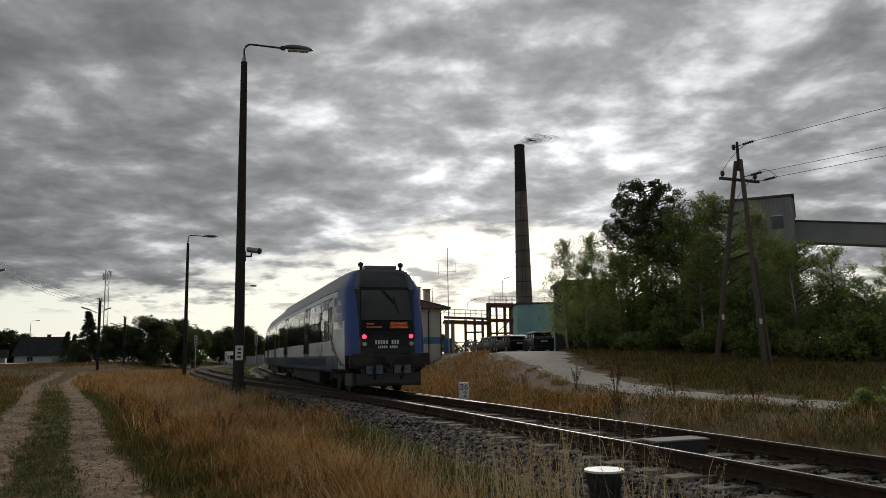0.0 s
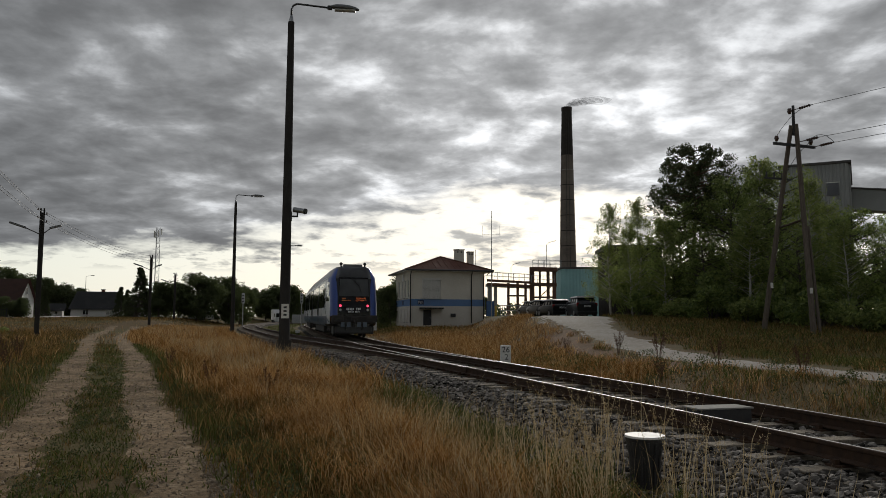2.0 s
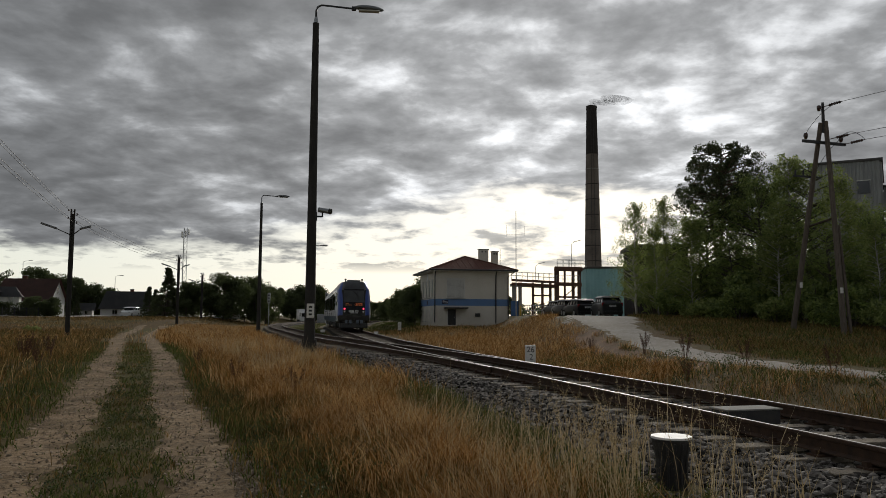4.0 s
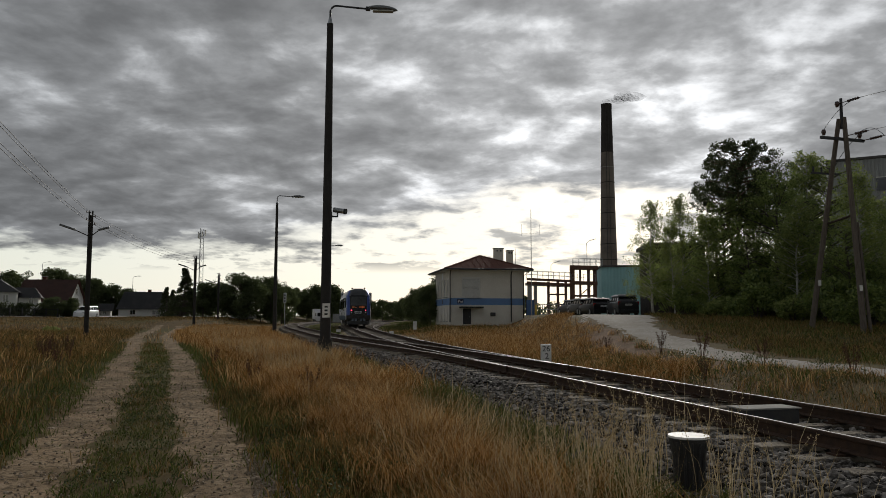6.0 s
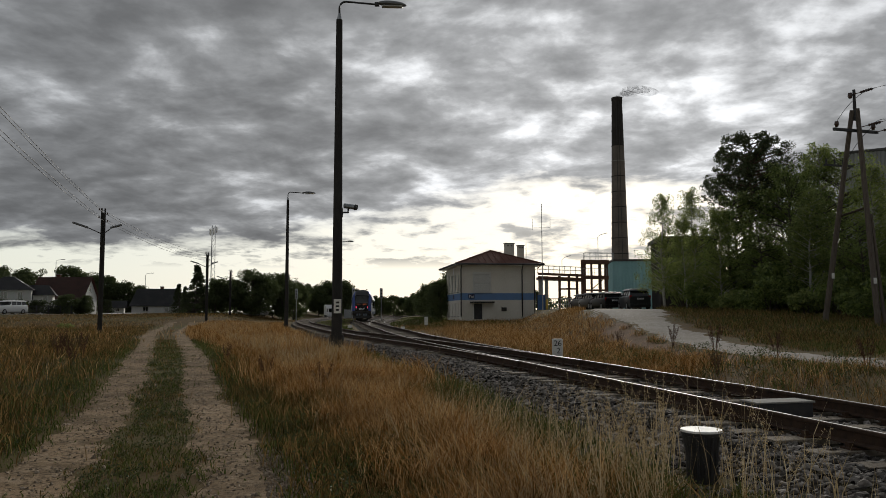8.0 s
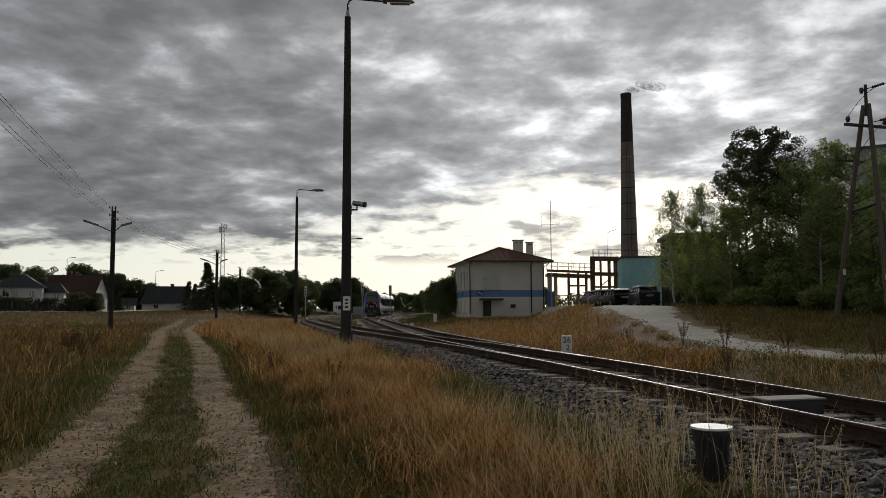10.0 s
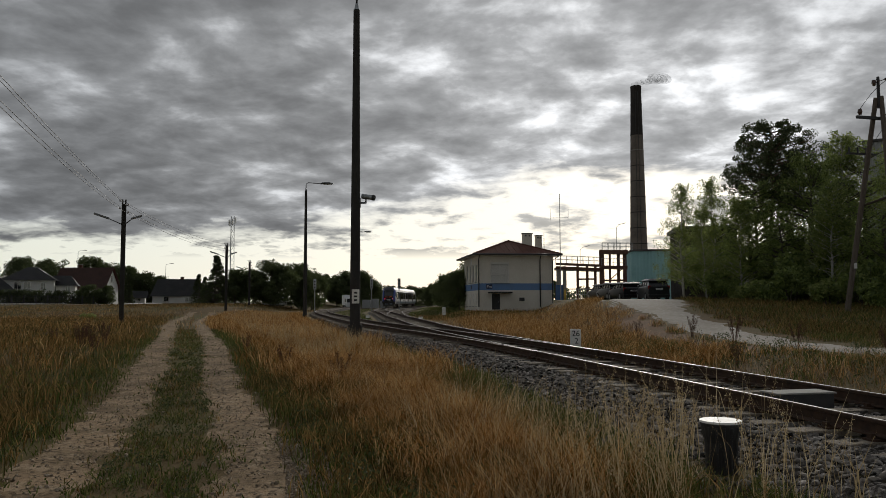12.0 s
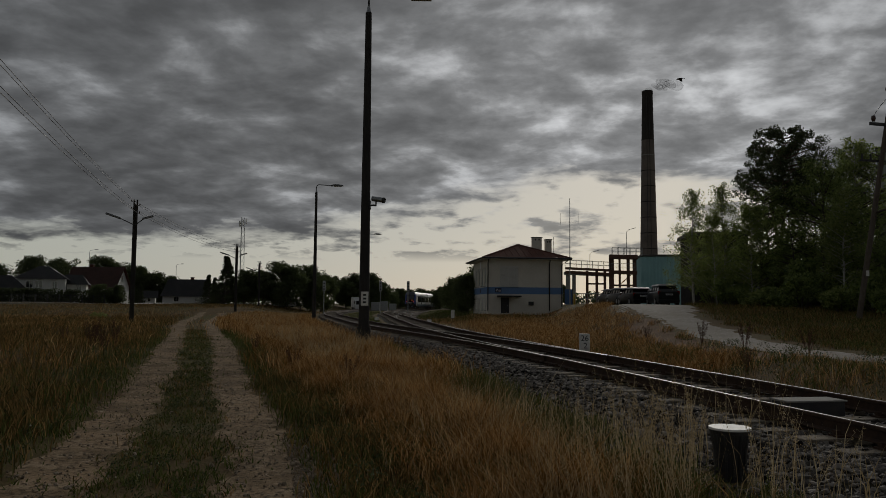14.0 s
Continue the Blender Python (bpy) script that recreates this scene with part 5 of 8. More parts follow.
def house(name, x, y, turn, w, d, eave, ridge, roof_mat, label, windows=(), hip=0.0, chimneys=()):
    """A gabled or hipped house; the ridge runs along its own x; front is -y."""
    z = gz(x, y)
    root = empty(name, pose(x, y, z - 0.1, 0, 0, turn), label, "house", "village houses")
    bm = bmesh.new()
    pts = [(-w / 2, -d / 2), (w / 2, -d / 2), (w / 2, d / 2), (-w / 2, d / 2)]
    lo = [bm.verts.new((*p, 0)) for p in pts]
    hi = [bm.verts.new((*p, eave)) for p in pts]
    ga, gb = bm.verts.new((-w / 2 + hip, 0, ridge - 0.15)), bm.verts.new((w / 2 - hip, 0, ridge - 0.15))
    for i in range(4):
        bm.faces.new((lo[i], lo[(i + 1) % 4], hi[(i + 1) % 4], hi[i]))
    bm.faces.new((hi[1], hi[2], gb))
    bm.faces.new((hi[3], hi[0], ga))
    bm.faces.new((hi[0], hi[1], gb, ga))
    bm.faces.new((hi[2], hi[3], ga, gb))
    part("wall", bm, HOUSE_WHITE, root)
    o = 0.5
    for s in (-1, 1):
        bm = bmesh.new()
        drop = (ridge - eave) / (d / 2) * o
        grid = [[(-w / 2 - o, s * (d / 2 + o), eave - drop), (0, s * (d / 2 + o), eave - drop), (w / 2 + o, s * (d / 2 + o), eave - drop)],
                [(-w / 2 - o + hip * 1.3, 0, ridge), (0, 0, ridge), (w / 2 + o - hip * 1.3, 0, ridge)]]
        sheet(bm, grid, 0.18 * s)
        part("roof", bm, roof_mat, root)
    if hip:
        for s in (-1, 1):
            bm = bmesh.new()
            e = eave - (ridge - eave) / (d / 2) * o
            vs = [bm.verts.new(p) for p in ((s * (w / 2 + o), -d / 2 - o, e), (s * (w / 2 + o), d / 2 + o, e), (s * (w / 2 + o - hip * 1.3), 0, ridge + 0.02))]
            bm.faces.new(vs)
            bmesh.ops.solidify(bm, geom=list(bm.faces), thickness=0.15)
            part("roof", bm, roof_mat, root)
    for fx, fz, fw, fh, face in windows:
        if face == "f":
            window_unit(root, pose(fx, -d / 2 - 0.15, fz), fw, fh)
        else:
            s = 1 if face == "r" else -1
            window_unit(root, pose(s * (w / 2 + 0.15), fx, fz, 0, 0, 90 * s), fw, fh)
    for cx, cy, h in chimneys:
        c = box("chimney", (0.7, 0.55, 1.6), (cx, cy, ridge + h - 0.5), ROOF_TILE, root)
        box("cap", (0.85, 0.7, 0.1), (cx, cy, ridge + h + 0.35), CONCRETE, c)
    return root


def at_az(az, d):
    return -d * math.sin(radians(az)), d * math.cos(radians(az))


house("house", *at_az(35.9, 150), 29, 7.6, 8.0, 4.4, 6.5, SLATE, "white house with dark low hipped roof behind the hedge",
      ((-1.6, 3.3, 1.1, 1.3, "f"), (-0.2, 3.3, 1.1, 1.3, "f"), (2.2, 3.2, 0.8, 1.2, "f")), 2.8)
house("house", *at_az(34.1, 150), 29, 4.4, 5.0, 3.7, 5.2, SLATE, "white porch wing with dark roof on square pillars", ((-1.1, 2.8, 0.8, 1.4, "f"), (1.1, 2.8, 0.8, 1.4, "f")), 1.0)
house("house", *at_az(32.6, 165), 8, 9.4, 6.6, 3.5, 7.3, BROWN_ROOF, "white gabled house with steep brown roof",
      ((0.0, 5.0, 0.8, 1.3, "r"), (0.9, 2.2, 0.9, 1.3, "r"), (-0.9, 2.2, 0.9, 1.3, "r"), (2.4, 1.8, 1.2, 1.2, "f")), 0.0, ((-1.5, 0.4, 0.2),))
house("house", *at_az(26.75, 178), 21, 9.6, 8.0, 2.2, 5.6, SLATE, "low farmhouse with broad dark roof among trees",
      ((2.6, 1.2, 1.6, 1.0, "f"), (-2.0, 1.2, 1.1, 1.0, "f")), 0.8, ((0.8, 0.2, 0.1),))
house("house", *at_az(29.3, 162), 24, 2.3, 3.0, 1.5, 2.6, SLATE, "small white outbuilding beside the gabled house", ((0.1, 0.8, 0.6, 0.7, "f"),))
house("house", *at_az(38.6, 142), 36, 9.5, 7.0, 2.0, 4.6, SLATE, "dark-roofed house at the village edge", ((1.0, 1.3, 1.2, 1.0, "f"),), 2.4)
# ---- vehicles ----
CAR_BLACK = material("black_car_paint", (0.008, 0.008, 0.009), 0.3, spec=0.3)
CAR_SILVER = material("silver_car_paint", (0.42, 0.43, 0.45), 0.28, 0.5)
CAR_WHITE = material("white_car_paint", (0.72, 0.72, 0.72), 0.25)
CAR_DARK = material("dark_grey_car_paint", (0.02, 0.022, 0.025), 0.3, 0.0)
TYRE = material("black_tyre", (0.02, 0.02, 0.02), 0.9)
RIM = material("alloy_rim", (0.4, 0.41, 0.42), 0.35, 0.8)
RED_LENS = material("red_lens", (0.25, 0.015, 0.015), 0.2)


def car(paint, label, size=(4.5, 1.78, 1.5), boxy=0.0, group="parked cars"):
    """A car with its tail at -y."""
    L, W, H = size
    root = empty("car", Matrix(), label, "car", group)
    # lower body: outline over the length: y, bottom, top
    top = [(-0.50, 0.62), (-0.485, 0.66), (-0.44, 0.68), (-0.25, 0.665), (0.0, 0.65), (0.20, 0.645), (0.40, 0.58), (0.47, 0.52), (0.50, 0.42)]
    bm = bmesh.new()
    rings = []
    for y, t in top:
        w = W / 2 * (1 - 0.10 * abs(y * 2) ** 5)
        zt, zb = t * H, 0.2
        prof = [(w * 0.92, zb), (w, zb + 0.15), (w, zt * 0.62 + zb * 0.2), (w * 0.965, zt * 0.92), (w * 0.90, zt)]
        rings.append([bm.verts.new((x, y * L, z)) for x, z in prof] + [bm.verts.new((-x, y * L, z)) for x, z in prof[::-1]])
    for u, v in zip(rings, rings[1:]):
        n = len(u)
        for j in range(n):
            bm.faces.new((u[j], u[(j + 1) % n], v[(j + 1) % n], v[j])).smooth = True
    bm.faces.new(rings[0][::-1])
    bm.faces.new(rings[-1])
    bmesh.ops.recalc_face_normals(bm, faces=bm.faces)
    part("body", bm, paint, root)
    # cabin
    def cabin(name, inset, z0, z1, mat, a=0.0):
        bm = bmesh.new()
        yr0, yr1, yf1, yf0 = -0.478 + 0.04 * (1 - boxy), -0.40 + 0.05 * (1 - boxy), 0.06, 0.24
        prof = []
        for z, y0, y1, w in ((z0, yr0, yf0, 0.885), ((z0 * 0.35 + z1 * 0.65), (yr0 * 0.4 + yr1 * 0.6), (yf0 * 0.38 + yf1 * 0.62), 0.80), (z1, yr1, yf1, 0.70)):
            prof.append([bm.verts.new((x * W / 2 * (w - inset), y * L, z * H)) for x, y in ((-1, y0 + a), (1, y0 + a), (1, y1 - a), (-1, y1 - a))])
        for u, v in zip(prof, prof[1:]):
            for j in range(4):
                bm.faces.new((u[j], u[(j + 1) % 4], v[(j + 1) % 4], v[j]))
        bm.faces.new(prof[-1])
        bm.faces.new(prof[0][::-1])
        bmesh.ops.recalc_face_normals(bm, faces=bm.faces)
        es = [e for e in bm.edges]
        bmesh.ops.bevel(bm, geom=es, offset=0.035, segments=2, affect="EDGES")
        return part(name, bm, mat, root, smooth=False)
    cabin("roof", 0.0, 0.90, 1.0, paint)
    cabin("glasshouse", 0.012, 0.62, 0.955, GLASS, 0.004)
    for s in (-1, 1):
        for y in (-0.10, 0.075, -0.27):
            bm = bmesh.new()
            add_cyl(bm, (s * W / 2 * 0.885, y * L, 0.66 * H), (s * W / 2 * 0.735, (y - 0.015) * L, 0.965 * H), 0.04, 0.035, 6)
            part("pillar", bm, paint, root)
        box("tail_lamp", (0.2, 0.05, 0.26), (s * W / 2 * 0.83, -0.492 * L, 0.60 * H), RED_LENS, root, "", 0.02)
        box("head_lamp", (0.34, 0.12, 0.14), (s * W / 2 * 0.72, 0.485 * L, 0.44 * H), LENS, root, "", 0.03)
        box("mirror", (0.2, 0.1, 0.13), (s * (W / 2 + 0.06), 0.14 * L, 0.68 * H), paint, root, "", 0.03)
        for y in (-0.31, 0.32):
            bm = bmesh.new()
            add_cyl(bm, (s * (W / 2 - 0.2), y * L, 0.31), (s * (W / 2 + 0.005), y * L, 0.31), 0.315, 0.315, 20)
            tyre = part("wheel", bm, TYRE, root)
            bm = bmesh.new()
            add_cyl(bm, (s * (W / 2 - 0.05), y * L, 0.31), (s * (W / 2 + 0.012), y * L, 0.31), 0.2, 0.19, 16)
            part("rim", bm, RIM, tyre)
    box("rear_bumper", (W * 0.93, 0.14, 0.22), (0, -0.495 * L, 0.36), paint, root, "", 0.05)
    p = box("number_plate", (0.52, 0.02, 0.12), (0, -0.5 * L - 0.075, 0.52 * H), SIGN_WHITE, root)
    for k in range(6):
        box("mark", (0.04, 0.006, 0.07), (-0.17 + 0.07 * k, -0.5 * L - 0.088, 0.52 * H), BLACK_PAINT, p)
    return root


def place(ob, x, y, turn):
    ob.matrix_basis = pose(x, y, gz(x, y) + 0.005, 0, 0, turn)
    return ob


place(car(CAR_BLACK, "black estate car parked with its tail to the road", (4.6, 1.82, 1.5), 0.35), 6.55, 67.0, 12)
place(car(CAR_DARK, "dark grey hatchback parked in the yard", (4.2, 1.76, 1.5)), 5.75, 70.5, 14)
place(car(CAR_BLACK, "black compact car parked in the yard row", (4.1, 1.72, 1.46)), 5.2, 75.5, 15)
place(car(CAR_SILVER, "silver saloon parked across the yard", (4.6, 1.8, 1.5)), 8.2, 74.0, 62)
place(car(CAR_DARK, "dark people carrier parked under the birches", (4.2, 1.76, 1.66), 0.8), 8.25, 62.5, 6)
place(car(CAR_WHITE, "white hatchback parked by the road", (4.2, 1.75, 1.5)), -47.0, 128.5, 70)
suv = car(CAR_WHITE, "white off-road car driving along the village road", (4.5, 1.85, 1.75), 1.0, "road traffic")


def yard_gate():
    """A low grey gate across the yard, with a blue panel and a yellow bollard at its end."""
    y = 82.0
    z = gz(3, y)
    root = empty("yard_gate", pose(0, y, z), "low grey steel gate across the works yard", "gate")
    for k in range(12):
        box("bar", (0.05, 0.05, 1.15), (2.35 + 0.22 * k, 0, 0.62), GALV, root)
    for h in (0.12, 0.65, 1.2):
        box("rail", (2.6, 0.06, 0.08), (3.55, -0.03, h), GALV, root)
    panel = empty("blue_panel", pose(1.25, y, z), "blue sheet-metal gate leaf beside the signal box", "gate")
    box("sheet", (0.75, 0.05, 1.6), (0, 0, 0.85), GATE_BLUE, panel, "", 0.01)
    for sx in (-0.4, 0.4):
        box("post", (0.08, 0.08, 1.75), (sx, 0.02, 0.87), DARK_METAL, panel)
    b = empty("bollard", pose(1.85, y - 0.6, z), "yellow steel bollard by the gate", "bollard")
    bm = bmesh.new()
    add_cyl(bm, (0, 0, -0.1), (0, 0, 1.15), 0.11, 0.10, 14)
    part("tube", bm, YELLOW, b, smooth=True)


GATE_BLUE = material("blue_gate_paint", (0.04, 0.12, 0.32), 0.5, vary=((2, (0.03, 0.09, 0.24), 0.4, 0.7),))
YELLOW = material("yellow_bollard_paint", (0.55, 0.38, 0.05), 0.6, vary=((6, (0.4, 0.28, 0.05), 0.5, 0.7),))
yard_gate()


def road_lamp(az, d, height, label):
    """A slim steel lamp of the village road, its arm to the right."""
    x, y = at_az(az, d)
    root = empty("street_lamp", pose(x, y, gz(x, y), 0, 0, az), label, "street lamp", "village road lamps")
    bm = bmesh.new()
    add_cyl(bm, (0, 0, -0.2), (0, 0, height - 0.4), 0.09, 0.05, 10)
    part("column", bm, GALV, root)
    bm = bmesh.new()
    add_tube(bm, [(0, 0, height - 0.45), (0.08, 0, height - 0.15), (0.4, 0, height), (1.1, 0, height + 0.1)], 0.04, 6)
    part("arm", bm, GALV, root)
    bm = bmesh.new()
    add_box(bm, 0.75, 0.26, 0.13, (1.4, 0, height + 0.12), bevel=0.04)
    part("lamp_head", bm, LAMP_GREY, root)


road_lamp(27.6, 196, 9.6, "slim steel lamp beside the village road")
road_lamp(33.2, 190, 12.0, "slim steel lamp beside the village road")


def lorry():
    x, y = -42.3, 161.0
    root = empty("lorry", pose(x, y, gz(x, y), 0, 0, 207), "white box lorry standing beyond the tracks", "lorry")
    box("box_body", (2.4, 2.1, 2.2), (0, -0.25, 1.85), CAR_WHITE, root, "", 0.04)
    bm = bmesh.new()
    add_box(bm, 2.2, 1.8, 1.9, (0, 1.75, 1.35), bevel=0.15)
    part("cab", bm, CAR_WHITE, root)
    box("windscreen", (1.9, 0.05, 0.8), (0, 2.66, 1.75), GLASS, root)
    box("side_window", (0.05, 0.8, 0.65), (-1.11, 1.9, 1.75), GLASS, root)
    box("side_window", (0.05, 0.8, 0.65), (1.11, 1.9, 1.75), GLASS, root)
    for yy in (-0.7, 1.7):
        for s in (-1, 1):
            bm = bmesh.new()
            add_cyl(bm, (s * 0.8, yy, 0.42), (s * 1.1, yy, 0.42), 0.42, 0.42, 16)
            part("wheel", bm, TYRE, root)


lorry()
for k, (x, y, w, h) in enumerate(((-38.6, 162.0, 1.8, 1.9), (-36.7, 162.4, 1.4, 2.1), (-35.0, 162.8, 1.5, 1.6))):
    c = empty("stone_crate", pose(x, y, gz(x, y), 0, 0, 8), "grey wrapped crate standing beyond the tracks", "crate", "crates")
    bm = bmesh.new()
    add_box(bm, w, 1.2, h, (0, 0, h / 2), bevel=0.06)
    part("load", bm, GALV, c)
    box("pallet", (w, 1.25, 0.12), (0, 0, 0.06), TIE_WOOD, c)


# ---- the village road with its kerb and fence ----
ASPHALT = material("worn_asphalt", (0.06, 0.06, 0.058), 0.9, vary=((0.5, (0.085, 0.083, 0.08), 0.4, 0.7), (12, (0.04, 0.04, 0.04), 0.5, 0.75)), bump=0.3)
VROAD = [(-76.0, 240.0), (-70.2, 176.5), (-67.6, 145.0), (-64.0, 115.4), (-62.9, 103.4), (-64.1, 94.3), (-67.2, 87.0), (-76.0, 79.0), (-92.0, 71.0), (-130.0, 58.0)]
ribbon("village_road", *rut_edges(VROAD, 3.0, 9, 0.02), ASPHALT, "worn grey asphalt village road", "road", 0.04)
vl = line_of(VROAD)


def kerb_run():
    L, R = [], []
    s = 0.0
    while s < vl[1][-1] - 1:
        p, d = on_line(vl, s)
        n = Vector((d.y, -d.x, 0))
        L.append(p + n * 3.25)
        R.append(p + n * 3.05)
        s += 1.5
    bm = bmesh.new()
    for a, b, c, d in zip(L, R, L[1:], R[1:]):
        vs = [bm.verts.new((q.x, q.y, gz(q.x, q.y) + h)) for q in (a, b, d, c) for h in (-0.1, 0.16)]
        for f in ((1, 3, 5, 7), (0, 1, 7, 6), (2, 4, 5, 3)):
            bm.faces.new([vs[i] for i in f])
    ob = part("kerb", bm, WHITE_PAINT)
    tagged(ob, "pale concrete kerb along the village road", "kerb", kind="structure")


kerb_run()


def fence():
    root = empty("garden_fence", Matrix(), "low grey garden fence in front of a dark hedge", "fence")
    a, b = Vector((-82.0, 96.0, 0)), Vector((-67.3, 107.0, 0))
    n = 12
    for k in range(n + 1):
        p = a.lerp(b, k / n)
        box("post", (0.1, 0.1, 1.5), (p.x, p.y, gz(p.x, p.y) + 0.7), DARK_METAL, root)
    d = (b - a)
    for z in (0.35, 1.25):
        bm = bmesh.new()
        add_tube(bm, [Vector((p.x, p.y, gz(p.x, p.y) + z)) for p in [a.lerp(b, k / n) for k in range(n + 1)]], 0.03, 5)
        part("rail", bm, DARK_METAL, root)
    bm = bmesh.new()
    for k in range(n * 6):
        p = a.lerp(b, (k + 0.5) / (n * 6))
        add_box(bm, 0.03, 0.03, 1.1, (p.x, p.y, gz(p.x, p.y) + 0.75))
    part("bars", bm, DARK_METAL, root)


fence()
# ---- trees ----
BARK = material("grey_bark", (0.10, 0.085, 0.07), 0.95, vary=((3, (0.06, 0.05, 0.042), 0.4, 0.7),), grain=(4, 4, 0.8), bump=0.8, bump_scale=14)
BIRCH_BARK = material("birch_bark", (0.45, 0.43, 0.40), 0.85, vary=((5, (0.06, 0.055, 0.05), 0.56, 0.66), (2, (0.36, 0.34, 0.31), 0.4, 0.7)), grain=(1, 1, 4), bump=0.3)
PINE_BARK = material("pine_bark", (0.13, 0.075, 0.05), 0.95, vary=((3, (0.07, 0.05, 0.04), 0.4, 0.7),), bump=0.8, bump_scale=10)
LEAF_A = foliage("broad_leaves", (0.07, 0.11, 0.028), (0.30, 0.36, 0.10), 0.6)
LEAF_B = foliage("birch_leaves", (0.10, 0.145, 0.036), (0.36, 0.40, 0.13), 0.6)
LEAF_P = foliage("pine_needles", (0.03, 0.042, 0.02), (0.105, 0.125, 0.05), 0.4)
LEAF_D = foliage("dark_leaves", (0.06, 0.08, 0.03), (0.11, 0.135, 0.05), 0.45)


def leaf_cloud(centres, radii, per, size, seed, flat=0.6, droop=0.0):
    """Small leaf blades in clumps round the centres: vertices and faces."""
    rng = np.random.default_rng(seed)
    c = np.repeat(np.asarray(centres, float), per, 0)
    r = np.repeat(np.asarray(radii, float), per)[:, None]
    d = rng.normal(size=(len(c), 3))
    d /= np.linalg.norm(d, axis=1, keepdims=True)
    p = c + d * r * rng.uniform(0.35, 1.0, (len(c), 1)) ** 0.6 * np.array([1, 1, 0.8])
    if droop:
        p[:, 2] -= droop * rng.uniform(0, 1, len(c)) ** 2
    n = rng.normal(size=(len(p), 3)) + np.array([0, 0, flat])
    n /= np.linalg.norm(n, axis=1, keepdims=True)
    u = np.cross(n, rng.normal(size=(len(p), 3)))
    u /= np.linalg.norm(u, axis=1, keepdims=True)
    v = np.cross(n, u)
    s = size * rng.uniform(0.6, 1.3, (len(p), 1))
    quad = np.stack([p - u * s, p - v * s * 0.5 + n * s * 0.12, p + u * s, p + v * s * 0.5 + n * s * 0.12], 1)
    return quad


def cloud_object(name, quad, mat, parent, label=""):
    me = bpy.data.meshes.new(name)
    n = len(quad)
    me.vertices.add(n * 4)
    me.vertices.foreach_set("co", quad.reshape(-1).astype(np.float32))
    me.loops.add(n * 4)
    me.loops.foreach_set("vertex_index", np.arange(n * 4, dtype=np.int32))
    me.polygons.add(n)
    me.polygons.foreach_set("loop_start", np.arange(0, n * 4, 4, dtype=np.int32))
    me.update(calc_edges=True)
    return mesh_ob(name, me, mat, parent, label)


def grow(rnd, height, spread, crown_from, limbs, up=0.6, profile=None, stray=0.2):
    """Trunk and limb paths, and the clump places on them."""
    trunk = [Vector((0, 0, -0.2))]
    x = y = 0.0
    for k in range(1, 9):
        x += rnd.uniform(-0.02, 0.02) * height
        y += rnd.uniform(-0.02, 0.02) * height
        trunk.append(Vector((x, y, height * 0.94 * k / 8)))
    paths, clumps = [], []
    for i in range(limbs):
        f = crown_from + (1 - crown_from) * (i + rnd.random()) / limbs
        z = f * height * 0.94
        k = min(int(z / (height * 0.94) * 8), 7)
        p0 = trunk[k].lerp(trunk[k + 1], (z / (height * 0.94) * 8) - k)
        q = (f - crown_from) / (1 - crown_from)
        wide = spread * (profile(q) if profile else (0.35 + 0.65 * math.sin(math.pi * min(1, 0.15 + 0.85 * q) ** 0.8)))
        a = rnd.uniform(0, math.tau)
        ln = wide * rnd.uniform(0.65, 1.1)
        d = Vector((math.cos(a), math.sin(a), up * rnd.uniform(0.4, 1.2)))
        pts = [p0, p0 + d * ln * 0.5, p0 + d * ln * 0.85 + Vector((0, 0, -0.05 * ln)), p0 + d * ln]
        paths.append(pts)
        for u in (0.5, 0.72, 0.9, 1.02):
            c = p0 + d * ln * u + Vector([rnd.uniform(-stray, stray) * min(spread, 1.2 * wide) for _ in range(3)])
            clumps.append(c)
    clumps.append(trunk[-1])
    return trunk, paths, clumps


def tree(name, kind, seed, height, spread, crown_from, limbs, clump_r, per, leaf, bark, leaves, label, category="tree", group="", up=0.6, profile=None, droop=0.0, trunk_r=None, stray=0.2):
    rnd = random.Random(seed)
    root = empty(name, Matrix(), label, category, group)
    trunk, paths, clumps = grow(rnd, height, spread, crown_from, limbs, up=up, profile=profile, stray=stray)
    r = trunk_r or height * 0.016
    bm = bmesh.new()
    add_tube(bm, trunk, [r * (1.25 - 1.1 * k / 8) for k in range(9)], 9)
    t = part("trunk", bm, bark, root, smooth=True)
    bm = bmesh.new()
    for pts in paths:
        add_tube(bm, pts, [r * 0.36, r * 0.24, r * 0.14, r * 0.06], 5)
    part("branching", bm, bark, root, smooth=True)
    radii = [clump_r * rnd.uniform(0.6, 1.25) for _ in clumps]
    cloud_object("crown", leaf_cloud(clumps, radii, per, leaf, seed, droop=droop), leaves, root)
    return root


def bush(seed, w, h, leaves, label, per=90, leaf=0.09):
    rnd = random.Random(seed)
    root = empty("bush", Matrix(), label, "bush", "bushes")
    bm = bmesh.new()
    cl = []
    for k in range(16):
        a, q = rnd.uniform(0, math.tau), rnd.random() ** 0.5
        e = Vector((math.cos(a) * q * w / 2, math.sin(a) * q * w / 2, h * rnd.uniform(0.25, 1.0) * (1 - 0.45 * q)))
        add_tube(bm, [(e.x * 0.15, e.y * 0.15, -0.1), (e.x * 0.6, e.y * 0.6, e.z * 0.5), tuple(e)], [0.03, 0.02, 0.008], 5)
        cl += [e, e * 0.7 + Vector((0, 0, 0.05))]
    part("branching", bm, BARK, root)
    cloud_object("crown", leaf_cloud(cl, [w * 0.17] * len(cl), per, leaf, seed), leaves, root)
    return root


